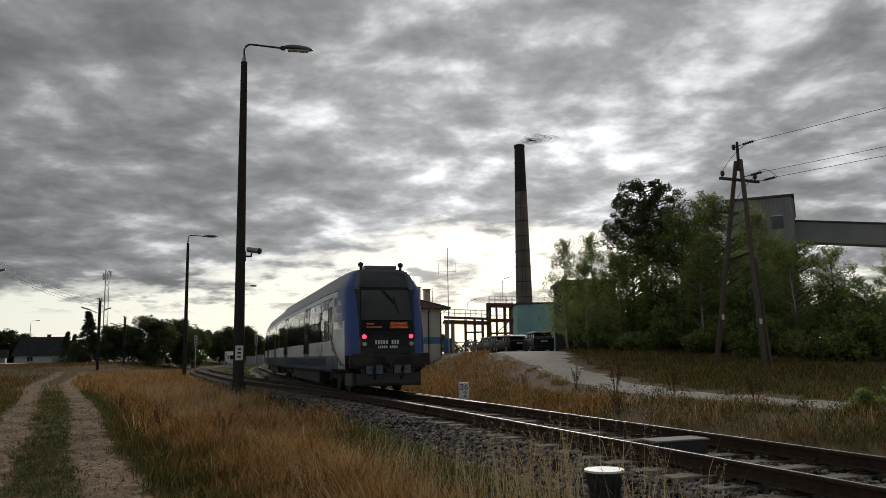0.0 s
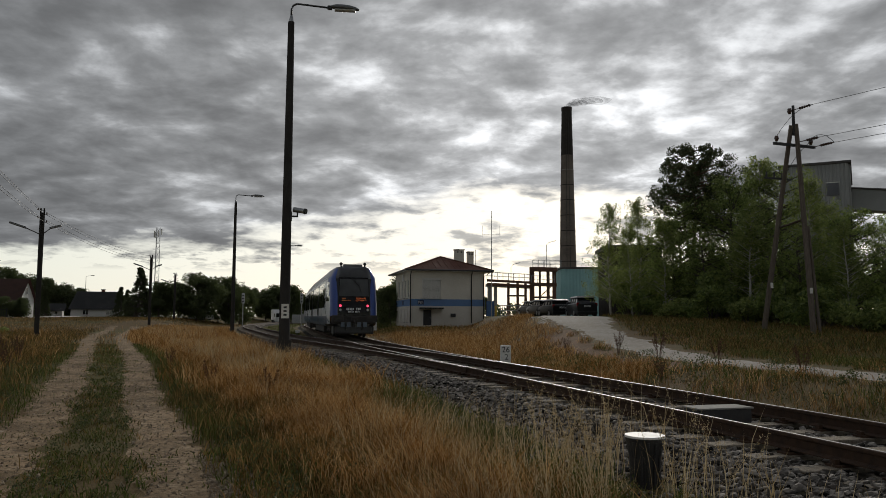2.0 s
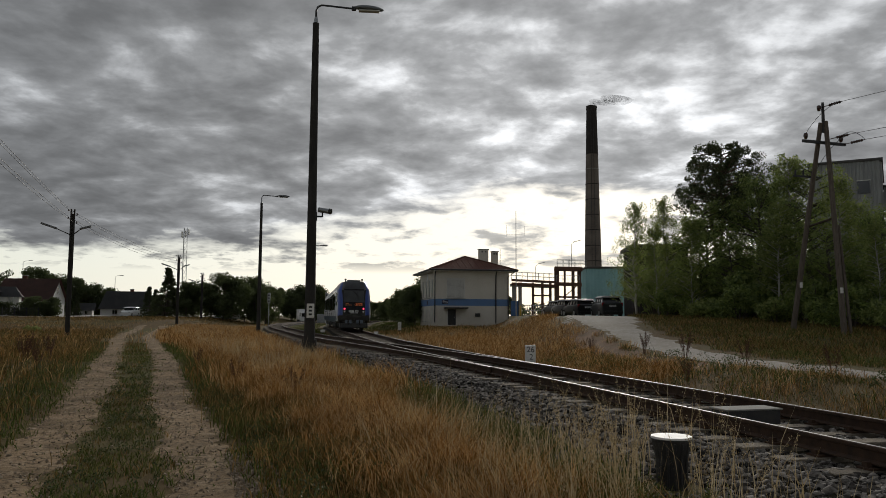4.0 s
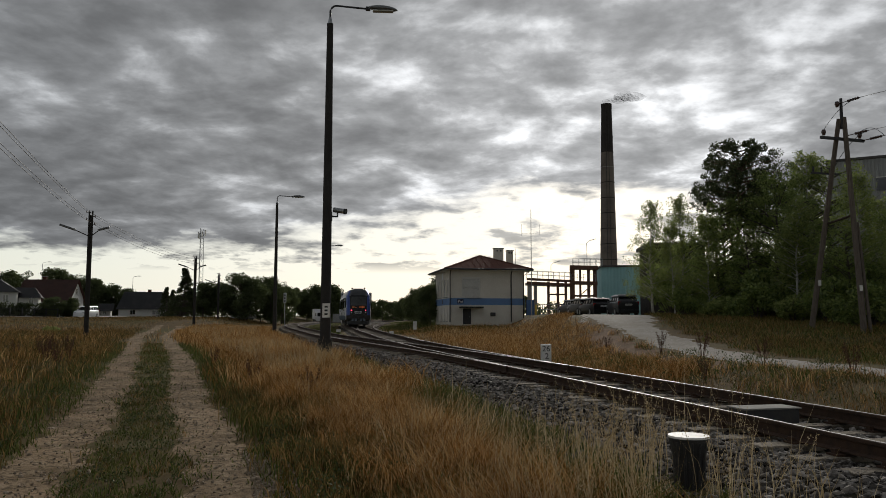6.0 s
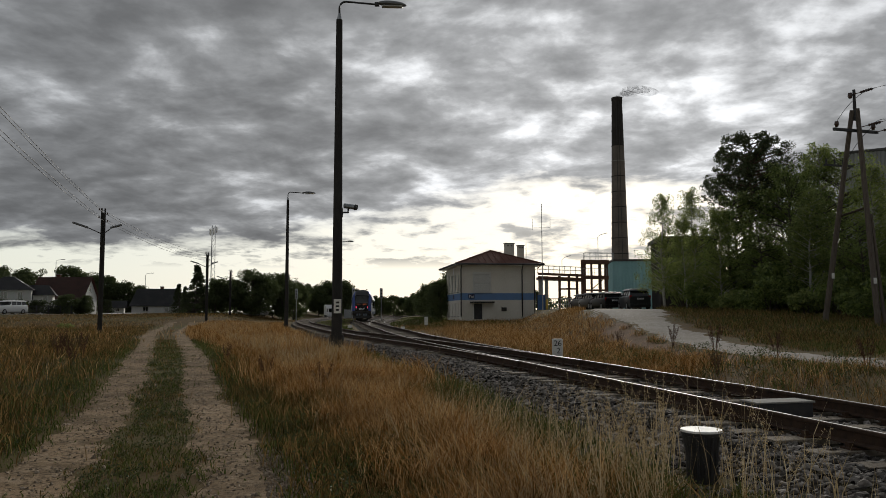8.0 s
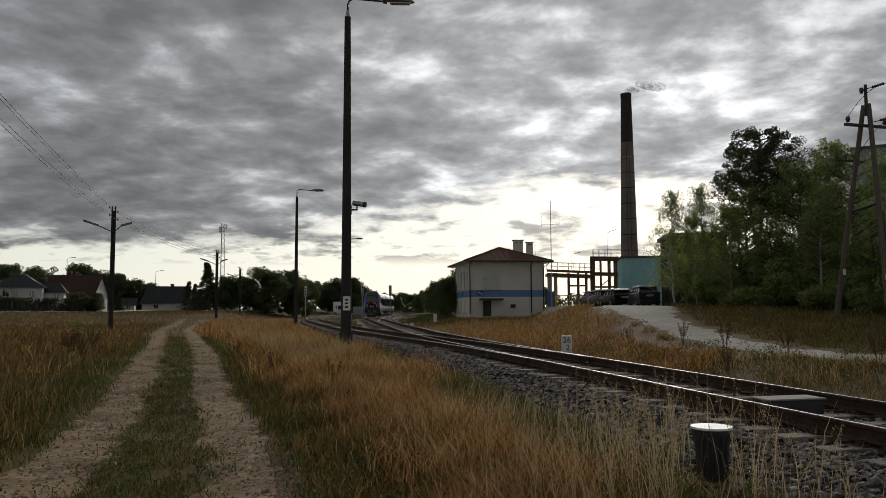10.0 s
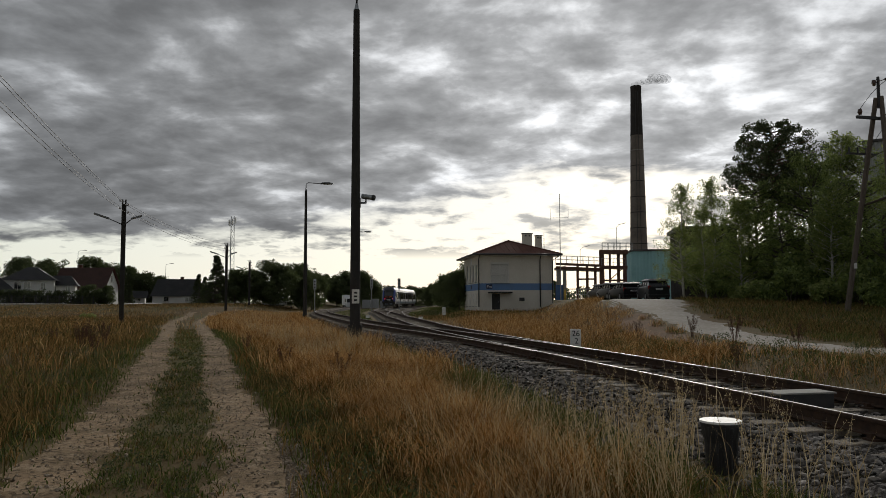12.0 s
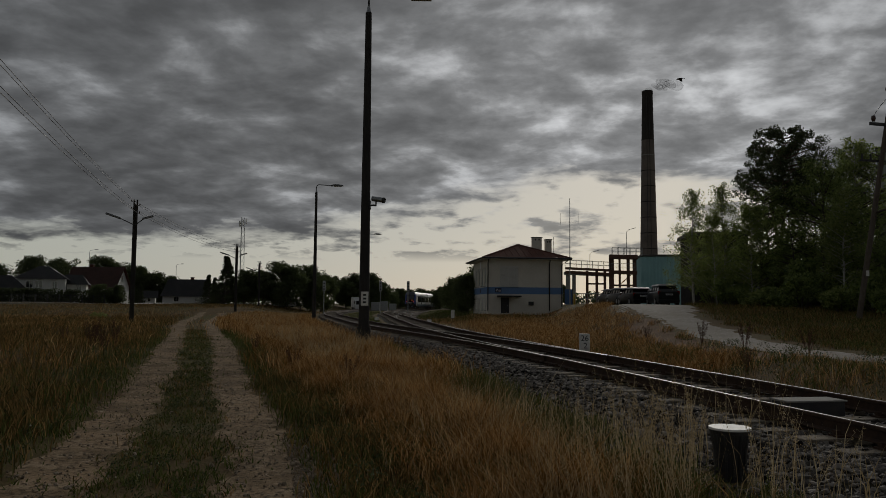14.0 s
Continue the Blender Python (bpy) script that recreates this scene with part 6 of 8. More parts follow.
FAR = pose(0, 0, -500)
pine_prof = lambda q: 0.35 + 0.75 * math.sin(math.pi * (0.1 + 0.85 * q))
birch_prof = lambda q: 0.95 - 0.68 * q
spruce_prof = lambda q: 1.05 - 0.95 * q
MASTERS = {
    "oak": lambda: tree("broadleaf_tree", "b", 11, 10.0, 3.3, 0.14, 46, 0.50, 48, 0.085, BARK, LEAF_A, "leafy green broadleaf tree with uneven crown", group="trees"),
    "oak2": lambda: tree("broadleaf_tree", "b", 12, 9.0, 3.0, 0.08, 44, 0.48, 48, 0.085, BARK, LEAF_A, "dark green broadleaf tree with dense crown", group="trees"),
    "birch": lambda: tree("birch_tree", "b", 13, 9.5, 2.1, 0.14, 66, 0.30, 34, 0.066, BIRCH_BARK, LEAF_B, "slender birch with pale bark and airy leaves", group="trees", up=0.75, profile=birch_prof, droop=0.45, trunk_r=0.09),
    "birch2": lambda: tree("birch_tree", "b", 14, 8.2, 1.9, 0.08, 62, 0.30, 34, 0.066, BIRCH_BARK, LEAF_B, "young birch with light green leaves", group="trees", up=0.75, profile=birch_prof, droop=0.45, trunk_r=0.07),
    "pine": lambda: tree("pine_tree", "p", 15, 14.2, 3.1, 0.50, 44, 0.48, 130, 0.08, PINE_BARK, LEAF_P, "tall dark Scots pine with flat-topped crown", group="trees", up=0.3, profile=pine_prof, trunk_r=0.19, stray=0.12),
    "spruce": lambda: tree("spruce_tree", "s", 16, 9.0, 2.7, 0.03, 230, 0.24, 26, 0.09, BARK, LEAF_P, "dark pointed spruce tree", group="trees", up=-0.16, profile=spruce_prof, stray=0.07),
    "far": lambda: tree("broadleaf_tree", "f", 17, 9.0, 4.0, 0.05, 40, 1.05, 80, 0.2, BARK, LEAF_D, "distant dark broadleaf tree on the skyline", group="distant trees"),
    "far2": lambda: tree("broadleaf_tree", "f", 18, 8.0, 4.2, 0.03, 42, 1.05, 80, 0.2, BARK, LEAF_D, "distant rounded tree on the skyline", group="distant trees"),
    "bush": lambda: bush(21, 2.6, 2.0, LEAF_A, "dense green bush at the wood's edge"),
    "bush2": lambda: bush(22, 2.2, 1.5, LEAF_B, "light green scrub bush in the grass"),
}
# where each stands: kind, x, y, size, turn
TREES = [
    ("birch", 8.6, 50.2, 0.80, 10), ("birch2", 9.6, 48.4, 0.72, 80), ("birch", 10.6, 51.5, 0.86, 200), ("birch2", 11.2, 46.8, 0.78, 300),
    ("pine", 13.9, 53.0, 0.85, 0), ("pine", 15.2, 54.6, 0.80, 140), ("oak", 13.2, 50.6, 0.74, 30), ("oak2", 12.0, 48.0, 0.66, 120),
    ("oak", 15.6, 48.2, 0.86, 250), ("birch", 17.2, 48.0, 1.08, 60), ("oak2", 16.6, 44.5, 0.78, 10), ("birch2", 15.0, 43.6, 0.85, 190),
    ("oak", 18.6, 47.8, 0.95, 160), ("birch", 18.9, 44.0, 0.88, 330), ("oak2", 19.0, 40.2, 0.66, 220), ("oak", 21.6, 41.2, 0.56, 70),
    ("birch2", 16.4, 51.0, 1.15, 15), ("birch", 20.4, 46.0, 0.74, 77), ("oak2", 17.6, 51.5, 1.0, 140),
    ("birch2", 18.2, 38.4, 0.66, 20), ("oak2", 22.5, 37.4, 0.48, 300), ("birch", 24.2, 38.6, 0.52, 100), ("oak", 25.5, 35.5, 0.46, 180),
    ("birch2", 23.6, 34.2, 0.52, 45), ("oak2", 27.8, 34.6, 0.5, 0), ("birch", 28.8, 37.5, 0.6, 250), ("oak", 30.5, 39.5, 0.6, 310),
    ("oak2", 33.0, 34.0, 0.6, 30), ("birch", 31.0, 31.0, 0.6, 150), ("oak", 26.5, 43.0, 0.55, 200), ("oak2", 34.0, 28.0, 0.7, 90), ("oak", 37.0, 23.0, 0.8, 10),
    ("oak2", 22.0, 46.0, 0.66, 75), ("oak2", 13.4, 46.0, 0.52, 340), ("oak", 16.6, 40.4, 0.48, 15), ("oak2", 20.4, 36.2, 0.42, 66),
]
BUSHES = [("bush", 10.6, 54.0, 1.9, 0), ("bush", 12.8, 55.5, 2.1, 60), ("bush", 15.4, 55.0, 2.3, 120), ("bush", 17.6, 54.0, 2.3, 180), ("bush", 20.0, 52.0, 2.2, 240), ("bush", 22.2, 49.5, 2.2, 300),
          ("bush", 13.6, 50.0, 1.8, 20), ("bush", 16.4, 49.6, 1.8, 90), ("bush", 19.4, 48.2, 1.9, 150), ("bush", 22.4, 43.6, 1.9, 200), ("bush", 25.0, 40.0, 1.8, 30), ("bush", 28.5, 36.5, 1.8, 130),
          ("bush", 9.8, 46.6, 0.9, 0), ("bush2", 11.2, 44.6, 0.95, 40), ("bush", 12.8, 43.2, 1.05, 100), ("bush2", 14.2, 41.2, 1.1, 10), ("bush", 15.6, 40.0, 1.2, 200),
          ("bush", 16.2, 37.2, 1.1, 70), ("bush2", 17.2, 35.2, 1.1, 300), ("bush", 18.6, 34.0, 1.15, 160), ("bush2", 20.2, 32.6, 1.1, 30), ("bush", 22.0, 31.6, 1.1, 60),
          ("bush", 24.5, 30.4, 1.1, 120), ("bush2", 26.6, 29.0, 1.1, 200), ("bush", 29.0, 27.6, 1.2, 10), ("bush", 13.9, 45.0, 1.5, 10), ("bush", 17.6, 40.6, 1.6, 110),
          ("bush", 20.9, 37.4, 1.5, 210), ("bush", 24.0, 34.6, 1.4, 310), ("bush", 9.2, 15.4, 0.3, 20), ("bush", 7.3, 13.2, 0.26, 50), ("bush", 9.4, 12.8, 0.3, 90),
          ("bush2", -40.3, 63.3, 0.5, 0), ("far2", -68.6, 108.0, 0.36, 30), ("far", -67.2, 110.2, 0.32, 130), ("far", -13.0, 97.0, 0.42, 70), ("far2", -11.0, 90.0, 0.5, 10), ("far", -9.6, 84.0, 0.46, 200)]


def on_ray(az, d):
    return -d * math.sin(radians(az)), d * math.cos(radians(az))


# skyline: degrees to the left of +y, distance, size, kind
SKYLINE = [(38.6, 142, 0.75, "far"), (36.4, 145, 0.95, "far"), (35.0, 146, 1.0, "far2"), (32.3, 148, 1.0, "far"), (31.4, 150, 0.95, "far2"),
           (30.0, 156, 0.85, "far"), (28.9, 160, 0.8, "far2"), (28.0, 160, 0.66, "far"), (28.6, 186, 0.8, "spruce"), (28.0, 188, 0.75, "spruce"),
           (30.3, 182, 0.7, "spruce"), (24.9, 184, 0.72, "spruce"), (24.2, 180, 0.66, "spruce"), (23.0, 165, 0.55, "far2"), (24.3, 128, 0.92, "spruce"), (20.4, 130, 0.86, "far2"), (21.6, 131, 0.6, "far"), (22.9, 129, 0.6, "far"),
           (20.1, 134, 0.5, "far"), (18.9, 140, 0.7, "far2"), (18.2, 136, 0.85, "far"), (17.4, 142, 0.72, "far"), (16.5, 185, 0.8, "far2"), (15.6, 188, 0.75, "far"),
           (14.8, 186, 1.0, "far2"), (14.0, 188, 0.95, "far"), (13.2, 190, 0.75, "far"), (12.6, 200, 0.66, "far2"), (11.7, 215, 0.62, "far"), (10.9, 220, 0.66, "far2"),
           (10.1, 215, 0.62, "far"), (9.3, 200, 0.6, "far2"), (8.6, 190, 0.62, "far"), (7.9, 170, 0.58, "far2"), (7.2, 160, 0.6, "far"), (6.6, 145, 0.62, "far2"),
           (6.0, 130, 0.66, "far"), (5.6, 118, 0.72, "far2"), (5.0, 116, 0.82, "far"), (4.4, 120, 0.85, "far2"), (22.5, 150, 0.5, "far"),
           (1.2, 135, 0.42, "far"), (-0.2, 138, 0.42, "far2"), (40.5, 145, 0.8, "far2"), (43.0, 140, 0.9, "far"), (25.3, 150, 0.66, "spruce"), (29.9, 158, 0.42, "spruce")]
# the trees behind the village stand beyond its houses
SKYLINE = [(az, 184, 0.86 * s * 184 / d, k) if az > 27.5 and d < 175 and k != "spruce" else (az, d, s, k) for az, d, s, k in SKYLINE]


def plant_all():
    rnd = random.Random(5)
    first = {}
    jobs = [(k, x, y, s, a) for k, x, y, s, a in TREES + BUSHES] + [(k, *on_ray(az, d), s, rnd.uniform(0, 360)) for az, d, s, k in SKYLINE]
    for k, x, y, s, a in jobs:
        m = pose(x, y, gz(x, y) - 0.05, 0, 0, a)
        if k not in first:
            first[k] = MASTERS[k]()
            ob = first[k]
            ob.matrix_basis = m
        else:
            ob = copy_thing(first[k], m)
        ob.scale = (s * rnd.uniform(0.95, 1.08),) * 2 + (s,)


plant_all()

DOCK = foliage("brown_dock_seed", (0.05, 0.022, 0.012), (0.12, 0.055, 0.028), 0.1)


def dock_plant(seed, height):
    """A dead weed: a few stiff stems with clumps of rust-brown seed."""
    rnd = random.Random(seed)
    root = empty("dock_weed", Matrix(), "dead rust-brown dock weed standing in the grass", "weed", "dead weeds")
    cl = []
    for k in range(7):
        bm = bmesh.new()
        a, r = rnd.uniform(0, math.tau), rnd.uniform(0.05, 0.3) * height
        hh = height * rnd.uniform(0.65, 1.0)
        tip = Vector((math.cos(a) * r, math.sin(a) * r, hh))
        add_tube(bm, [(tip.x * 0.1, tip.y * 0.1, -0.05), (tip.x * 0.5, tip.y * 0.5, hh * 0.55), tuple(tip)], [0.008, 0.006, 0.003], 5)
        for u in (0.5, 0.62, 0.74, 0.86, 0.97):
            cl.append(Vector((tip.x * u, tip.y * u, hh * u)))
        part("stem", bm, DOCK, root)
    cloud_object("seed_head", leaf_cloud(cl, [0.055 * height] * len(cl), 26, 0.016, seed), DOCK, root)
    return root


dock = dock_plant(3, 0.95)
dock.matrix_basis = pose(-15.0, 23.3, gz(-15.0, 23.3))
for k, (x, y, s) in enumerate(((-15.5, 23.9, 0.9), (-14.5, 23.0, 0.8), (-14.7, 24.1, 0.95), (-18.2, 26.5, 0.7), (-12.9, 20.6, 0.6), (4.55, 25.4, 0.8), (5.2, 22.6, 0.9), (5.9, 19.4, 0.75),
                               (3.1, 27.5, 0.7), (4.0, 17.2, 0.6), (6.4, 15.6, 0.7), (-5.6, 16.0, 0.7), (-3.6, 13.2, 0.75), (-8.5, 21.0, 0.7), (-10.6, 12.8, 0.6))):
    copy_thing(dock, pose(x, y, gz(x, y), 0, 0, 47 * k)).scale = (s, s, s)


def hedge():
    rng = random.Random(8)
    a, b = Vector((-90, 96.0, 0)), Vector((-67.0, 111.0, 0))
    cl = [a.lerp(b, rng.random()) + Vector((rng.uniform(-0.5, 0.5), rng.uniform(-0.5, 0.5), 0)) for _ in range(560)]
    cl = [Vector((c.x, c.y, gz(c.x, c.y) + rng.uniform(0.2, 1.9))) for c in cl]
    ob = cloud_object("hedge", leaf_cloud(cl, [0.55] * len(cl), 40, 0.16, 31), LEAF_P, None)
    tagged(ob, "tall dark clipped hedge behind the garden fence", "hedge", kind="stuff")


hedge()


def far_woods():
    """Low dark woods that close the horizon all round."""
    rng = random.Random(9)
    cl = []
    for k in range(900):
        az = rng.uniform(-180, 180)
        d = rng.uniform(260, 330)
        if -60 < az < 60:
            d = rng.uniform(235, 300)
        x, y = on_ray(az, d)
        cl.append(Vector((x, y, gz(x, y) + rng.uniform(0.3, 4.0) * rng.uniform(0.7, 1))))
    ob = cloud_object("distant_woods", leaf_cloud(cl, [2.6] * len(cl), 45, 0.7, 41), LEAF_D, None)
    tagged(ob, "far dark woods along the horizon", "woods", kind="stuff")


far_woods()
# ---- grass ----
def straw(name, a, b, c, through=0.18, patch=(0.05, 0.05, 0.02), amount=0.75):
    """Blades of grass: colour by blade, and patches of another growth over the meadow."""
    m = foliage(name, a, c, through, 0.0)
    t = m.node_tree
    r = [x for x in t.nodes if x.type == "VALTORGB"][0]
    e = r.color_ramp.elements.new(0.5)
    e.color = (*b, 1)
    co = t.nodes.new("ShaderNodeTexCoord")
    col = r.outputs["Color"]
    for scale, low, high, share in ((0.28, 0.46, 0.64, 0.7), (1.6, 0.50, 0.66, 0.8)):
        n = node(t, "ShaderNodeTexNoise", Scale=scale, Detail=4.0, Roughness=0.6)
        link(t, co.outputs["Object"], n.inputs["Vector"])
        f = ramp_node(t, n.outputs["Fac"], [(low, (0, 0, 0)), (high, (amount * share,) * 3)])
        col = mix_node(t, f, col, mix_node(t, 0.35, patch, r.outputs["Color"]))
    for x in t.nodes:
        if x.type in ("BSDF_DIFFUSE", "BSDF_TRANSLUCENT"):
            link(t, col, x.inputs[0])
    return m


DRY = straw("dry_orange_grass", (0.09, 0.04, 0.012), (0.42, 0.215, 0.066), (0.86, 0.60, 0.30), patch=(0.13, 0.075, 0.028), amount=0.62)
BROWN = straw("brown_meadow_grass", (0.028, 0.033, 0.011), (0.17, 0.108, 0.04), (0.48, 0.30, 0.125), patch=(0.06, 0.066, 0.024), amount=0.65)
GREEN = straw("short_green_grass", (0.035, 0.065, 0.014), (0.09, 0.12, 0.03), (0.24, 0.23, 0.09), patch=(0.11, 0.085, 0.035), amount=0.6)
PALE = straw("pale_seed_stalks", (0.36, 0.265, 0.135), (0.52, 0.40, 0.23), (0.70, 0.58, 0.39), patch=(0.26, 0.17, 0.075), amount=0.5)


def blades(name, pts, heights, width, lean_by, mat, label, seed, category="grass"):
    """Bent tapering blades standing on the ground at the given places."""
    rng = np.random.default_rng(seed)
    n = len(pts)
    x, y = pts[:, 0], pts[:, 1]
    heights = heights * (0.78 + 0.34 * np.sin(x * 1.7 + 1.3 * np.sin(y * 1.1)) * np.sin(y * 1.3 + x * 0.4))
    heights = heights * (1 - 0.5 * ss((np.hypot(x, y) - 66) / 30) * ss((-x - 12) / 8))
    z = ground_z(x, y) - 0.01
    a = rng.uniform(0, math.tau, n)
    dx, dy = np.cos(a), np.sin(a)
    bend = heights * lean_by * rng.uniform(0.2, 1.0, n)
    tilt = rng.uniform(0, math.tau, n)
    bx, by = np.cos(tilt) * bend, np.sin(tilt) * bend
    w = width * rng.uniform(0.7, 1.3, n)
    rows = []
    for f, wf in ((0.0, 0.8), (0.55, 1.0)):
        for s in (-1, 1):
            rows.append(np.stack([x + bx * f * f + s * dx * w * wf / 2, y + by * f * f + s * dy * w * wf / 2, z + heights * f], 1))
    rows.append(np.stack([x + bx, y + by, z + heights * (1 - 0.25 * lean_by * rng.uniform(0, 1, n))], 1))
    co = np.stack(rows, 1).reshape(-1, 3).astype(np.float32)
    base = np.arange(n, dtype=np.int32) * 5
    loops = np.stack([base, base + 1, base + 3, base + 2, base + 2, base + 3, base + 4], 1).reshape(-1)
    starts = np.stack([np.arange(n) * 7, np.arange(n) * 7 + 4], 1).reshape(-1).astype(np.int32)
    me = bpy.data.meshes.new(name)
    me.vertices.add(n * 5)
    me.vertices.foreach_set("co", co.reshape(-1))
    me.loops.add(n * 7)
    me.loops.foreach_set("vertex_index", loops.astype(np.int32))
    me.polygons.add(n * 2)
    me.polygons.foreach_set("loop_start", starts)
    me.update(calc_edges=True)
    ob = mesh_ob(name, me, mat)
    return tagged(ob, label, category, kind="stuff")


RUTL, RUTR, ROADL = line_of(RUT_L), line_of(RUT_R), line_of(ROAD)


def line_x(line, y):
    return np.interp(y, [p.y for p in line[0]], [p.x for p in line[0]])


def scatter(n, y0, y1, xa, xb, seed, power=1.0, clump=0.0):
    """n places between two lines xa(y) and xb(y), denser near y0."""
    rng = np.random.default_rng(seed)
    y = y0 + (y1 - y0) * rng.uniform(0, 1, n) ** power
    a, b = xa(y), xb(y)
    x = a + (b - a) * rng.uniform(0, 1, n)
    if clump:
        k = max(4, int(n / 28))
        cx, cy = x[:k], y[:k]
        pick = rng.integers(0, k, n)
        mix = rng.uniform(0, 1, n) < 0.75
        r = rng.normal(0, clump, (n, 2))
        far = 1 + y / 25
        x = np.where(mix, cx[pick] + r[:, 0] * far, x)
        y = np.where(mix, cy[pick] + r[:, 1] * far, y)
    return np.stack([x, y], 1)


main_x = lambda y: np.interp(y, MAIN_Y, MAIN_X)
bed_l = lambda y: np.where(y > 15, np.interp(y, LEFT_Y, LEFT_X), main_x(y)) - 3.0
bed_r = lambda y: main_x(y) + 2.7
rut_r = lambda y: line_x(RUTR, y) + 0.6
rut_l = lambda y: line_x(RUTL, y) - 0.55


def keep(pts, cond):
    return pts[cond(pts[:, 0], pts[:, 1])]


def before_post(x, y):
    """The trodden strip before the marker post, where few stems stand."""
    return (np.abs(x - y * 0.211) < 0.21) & (y > 4.6) & (y < 7.2) & (np.sin(x * 311 + y * 173) < 0.86)


def off_ways(x, y):
    # edges of the ruts are ragged: tufts reach in here and there
    rag = 0.22 * np.sin(y * 3.1 + 2 * np.sin(y * 1.3)) * np.sin(y * 0.77 + 1) + 0.13 * np.sin(x * 23 + y * 17) + 0.13 * np.sin(x * 91 - y * 57)
    ok = np.abs(x - line_x(RUTL, y)) > 0.42 + rag
    ok &= np.abs(x - line_x(RUTR, y)) > 0.44 + rag
    ok &= (np.abs(x - line_x(ROADL, y)) > 1.35 + 0.3 * np.sin(y * 2.3 + x) + 1.1 * ss((y - 34) / 10)) | (y > 66)
    lx = np.where(y > 15, np.interp(y, LEFT_Y, LEFT_X), main_x(y))
    ok &= (x < lx - 2.45) | (x > main_x(y) + 2.2)
    soil = np.interp(y, [18.5, 22.0, 26.0, 31.0, 35.0], [5.3, 4.5, 3.9, 3.5, 3.3])
    ok &= (np.abs(x - soil) > 0.5 + 0.25 * np.sin(y * 2.7 + x * 3)) | (y < 18.5) | (y > 34)
    ok &= np.hypot(x, y) > 3.5
    ok &= np.hypot(x - 1.5, y - 7.12) > 0.34
    ok &= ~before_post(x, y)
    return ok


def patchy(pts, seed, share=0.5, scale=1.0):
    """Thins a growth out in patches, so that what grows beneath shows."""
    x, y = pts[:, 0] * scale, pts[:, 1] * scale
    n = np.sin(x * 1.9 + 1.7 * np.sin(y * 0.9 + seed)) * np.sin(y * 1.5 + 1.3 * np.sin(x * 1.1)) + 0.6 * np.sin(x * 4.3 + seed) * np.sin(y * 3.7 + x)
    return pts[n + np.random.default_rng(seed).normal(0, 0.45, len(x)) > np.quantile(n, 1 - share) - 0.1]


def meadow():
    rng = np.random.default_rng(77)
    h = lambda n, a, b: rng.uniform(a, b, n) * rng.uniform(0.75, 1.0, n)
    # tall dry strip between the farm track and the line
    p = patchy(keep(scatter(50000, 5.5, 16.0, lambda y: rut_r(y) + 0.75, lambda y: bed_l(y) - 1.15, 1, 1.0, 0.16), off_ways), 3, 0.36)
    blades("dry_grass", p, h(len(p), 0.25, 0.8), 0.006, 0.9, DRY, "tall dry orange-brown grass beside the line", 2)
    p = patchy(keep(scatter(56000, 15.0, 42.0, lambda y: rut_r(y) + 0.9, lambda y: bed_l(y) - 0.5, 3, 1.5, 0.18), off_ways), 5, 0.62, 0.6)
    blades("dry_grass", p, h(len(p), 0.35, 0.82), 0.012, 0.8, DRY, "tall dry orange-brown grass beside the line", 4)
    p = keep(scatter(40000, 40.0, 98.0, lambda y: rut_r(y) + 0.6, bed_l, 5, 1.3, 0.2), off_ways)
    blades("dry_grass", p, h(len(p), 0.35, 0.8), 0.024, 0.6, DRY, "tall dry orange-brown grass beside the line", 6)
    # brown undergrowth in the same strip
    p = keep(scatter(34000, 4.0, 22.0, rut_r, lambda y: bed_l(y) - 0.4, 7, 1.2, 0.2), off_ways)
    blades("meadow_grass", p, h(len(p), 0.15, 0.45), 0.009, 0.7, BROWN, "brown and green meadow undergrowth", 8)
    p = patchy(keep(scatter(38000, 4.0, 24.0, rut_r, lambda y: bed_l(y) - 0.2, 51, 1.3, 0.1), off_ways), 9, 0.45)
    blades("green_grass", p, h(len(p), 0.12, 0.42), 0.011, 0.8, GREEN, "dark green weeds under the dry grass", 52)
    # the wide meadow on the other side of the farm track
    p = keep(scatter(36000, 5.0, 30.0, lambda y: rut_l(y) - 4 - y * 0.75, lambda y: rut_l(y) - 0.3, 9, 1.2, 0.22), off_ways)
    blades("meadow_grass", p, h(len(p), 0.2, 0.55), 0.012, 0.6, BROWN, "brown meadow grass with seed heads", 10)
    p = keep(scatter(26000, 6.0, 60.0, lambda y: rut_l(y) - 4 - y * 0.7, lambda y: rut_l(y) - 0.3, 53, 1.4, 0.15), off_ways)
    blades("green_grass", patchy(p, 13, 0.6, 0.5), h(len(patchy(p, 13, 0.6, 0.5)), 0.15, 0.45), 0.016, 0.8, GREEN, "green patches in the meadow", 54)
    p = keep(scatter(60000, 26.0, 95.0, lambda y: rut_l(y) - 36, lambda y: rut_l(y) - 0.4, 11, 1.3, 0.3), off_ways)
    blades("meadow_grass", p, h(len(p), 0.25, 0.6), 0.022, 0.8, BROWN, "brown meadow grass with seed heads", 12)
    p = keep(scatter(12000, 16.0, 80.0, lambda y: rut_l(y) - 30, lambda y: rut_l(y) - 1.0, 13, 1.3, 0.3), off_ways)
    blades("dry_grass", p, h(len(p), 0.35, 0.7), 0.016, 0.7, DRY, "tufts of dry orange grass in the meadow", 14)
    # green middle strip and verges of the farm track, and the foot of the ballast
    mid = lambda y: (line_x(RUTL, y) + line_x(RUTR, y)) / 2
    p = keep(scatter(22000, 4.0, 40.0, lambda y: line_x(RUTL, y) + 0.25, lambda y: line_x(RUTR, y) - 0.3, 15, 1.6, 0.12), off_ways)
    p = patchy(p, 31, 0.6, 1.6)
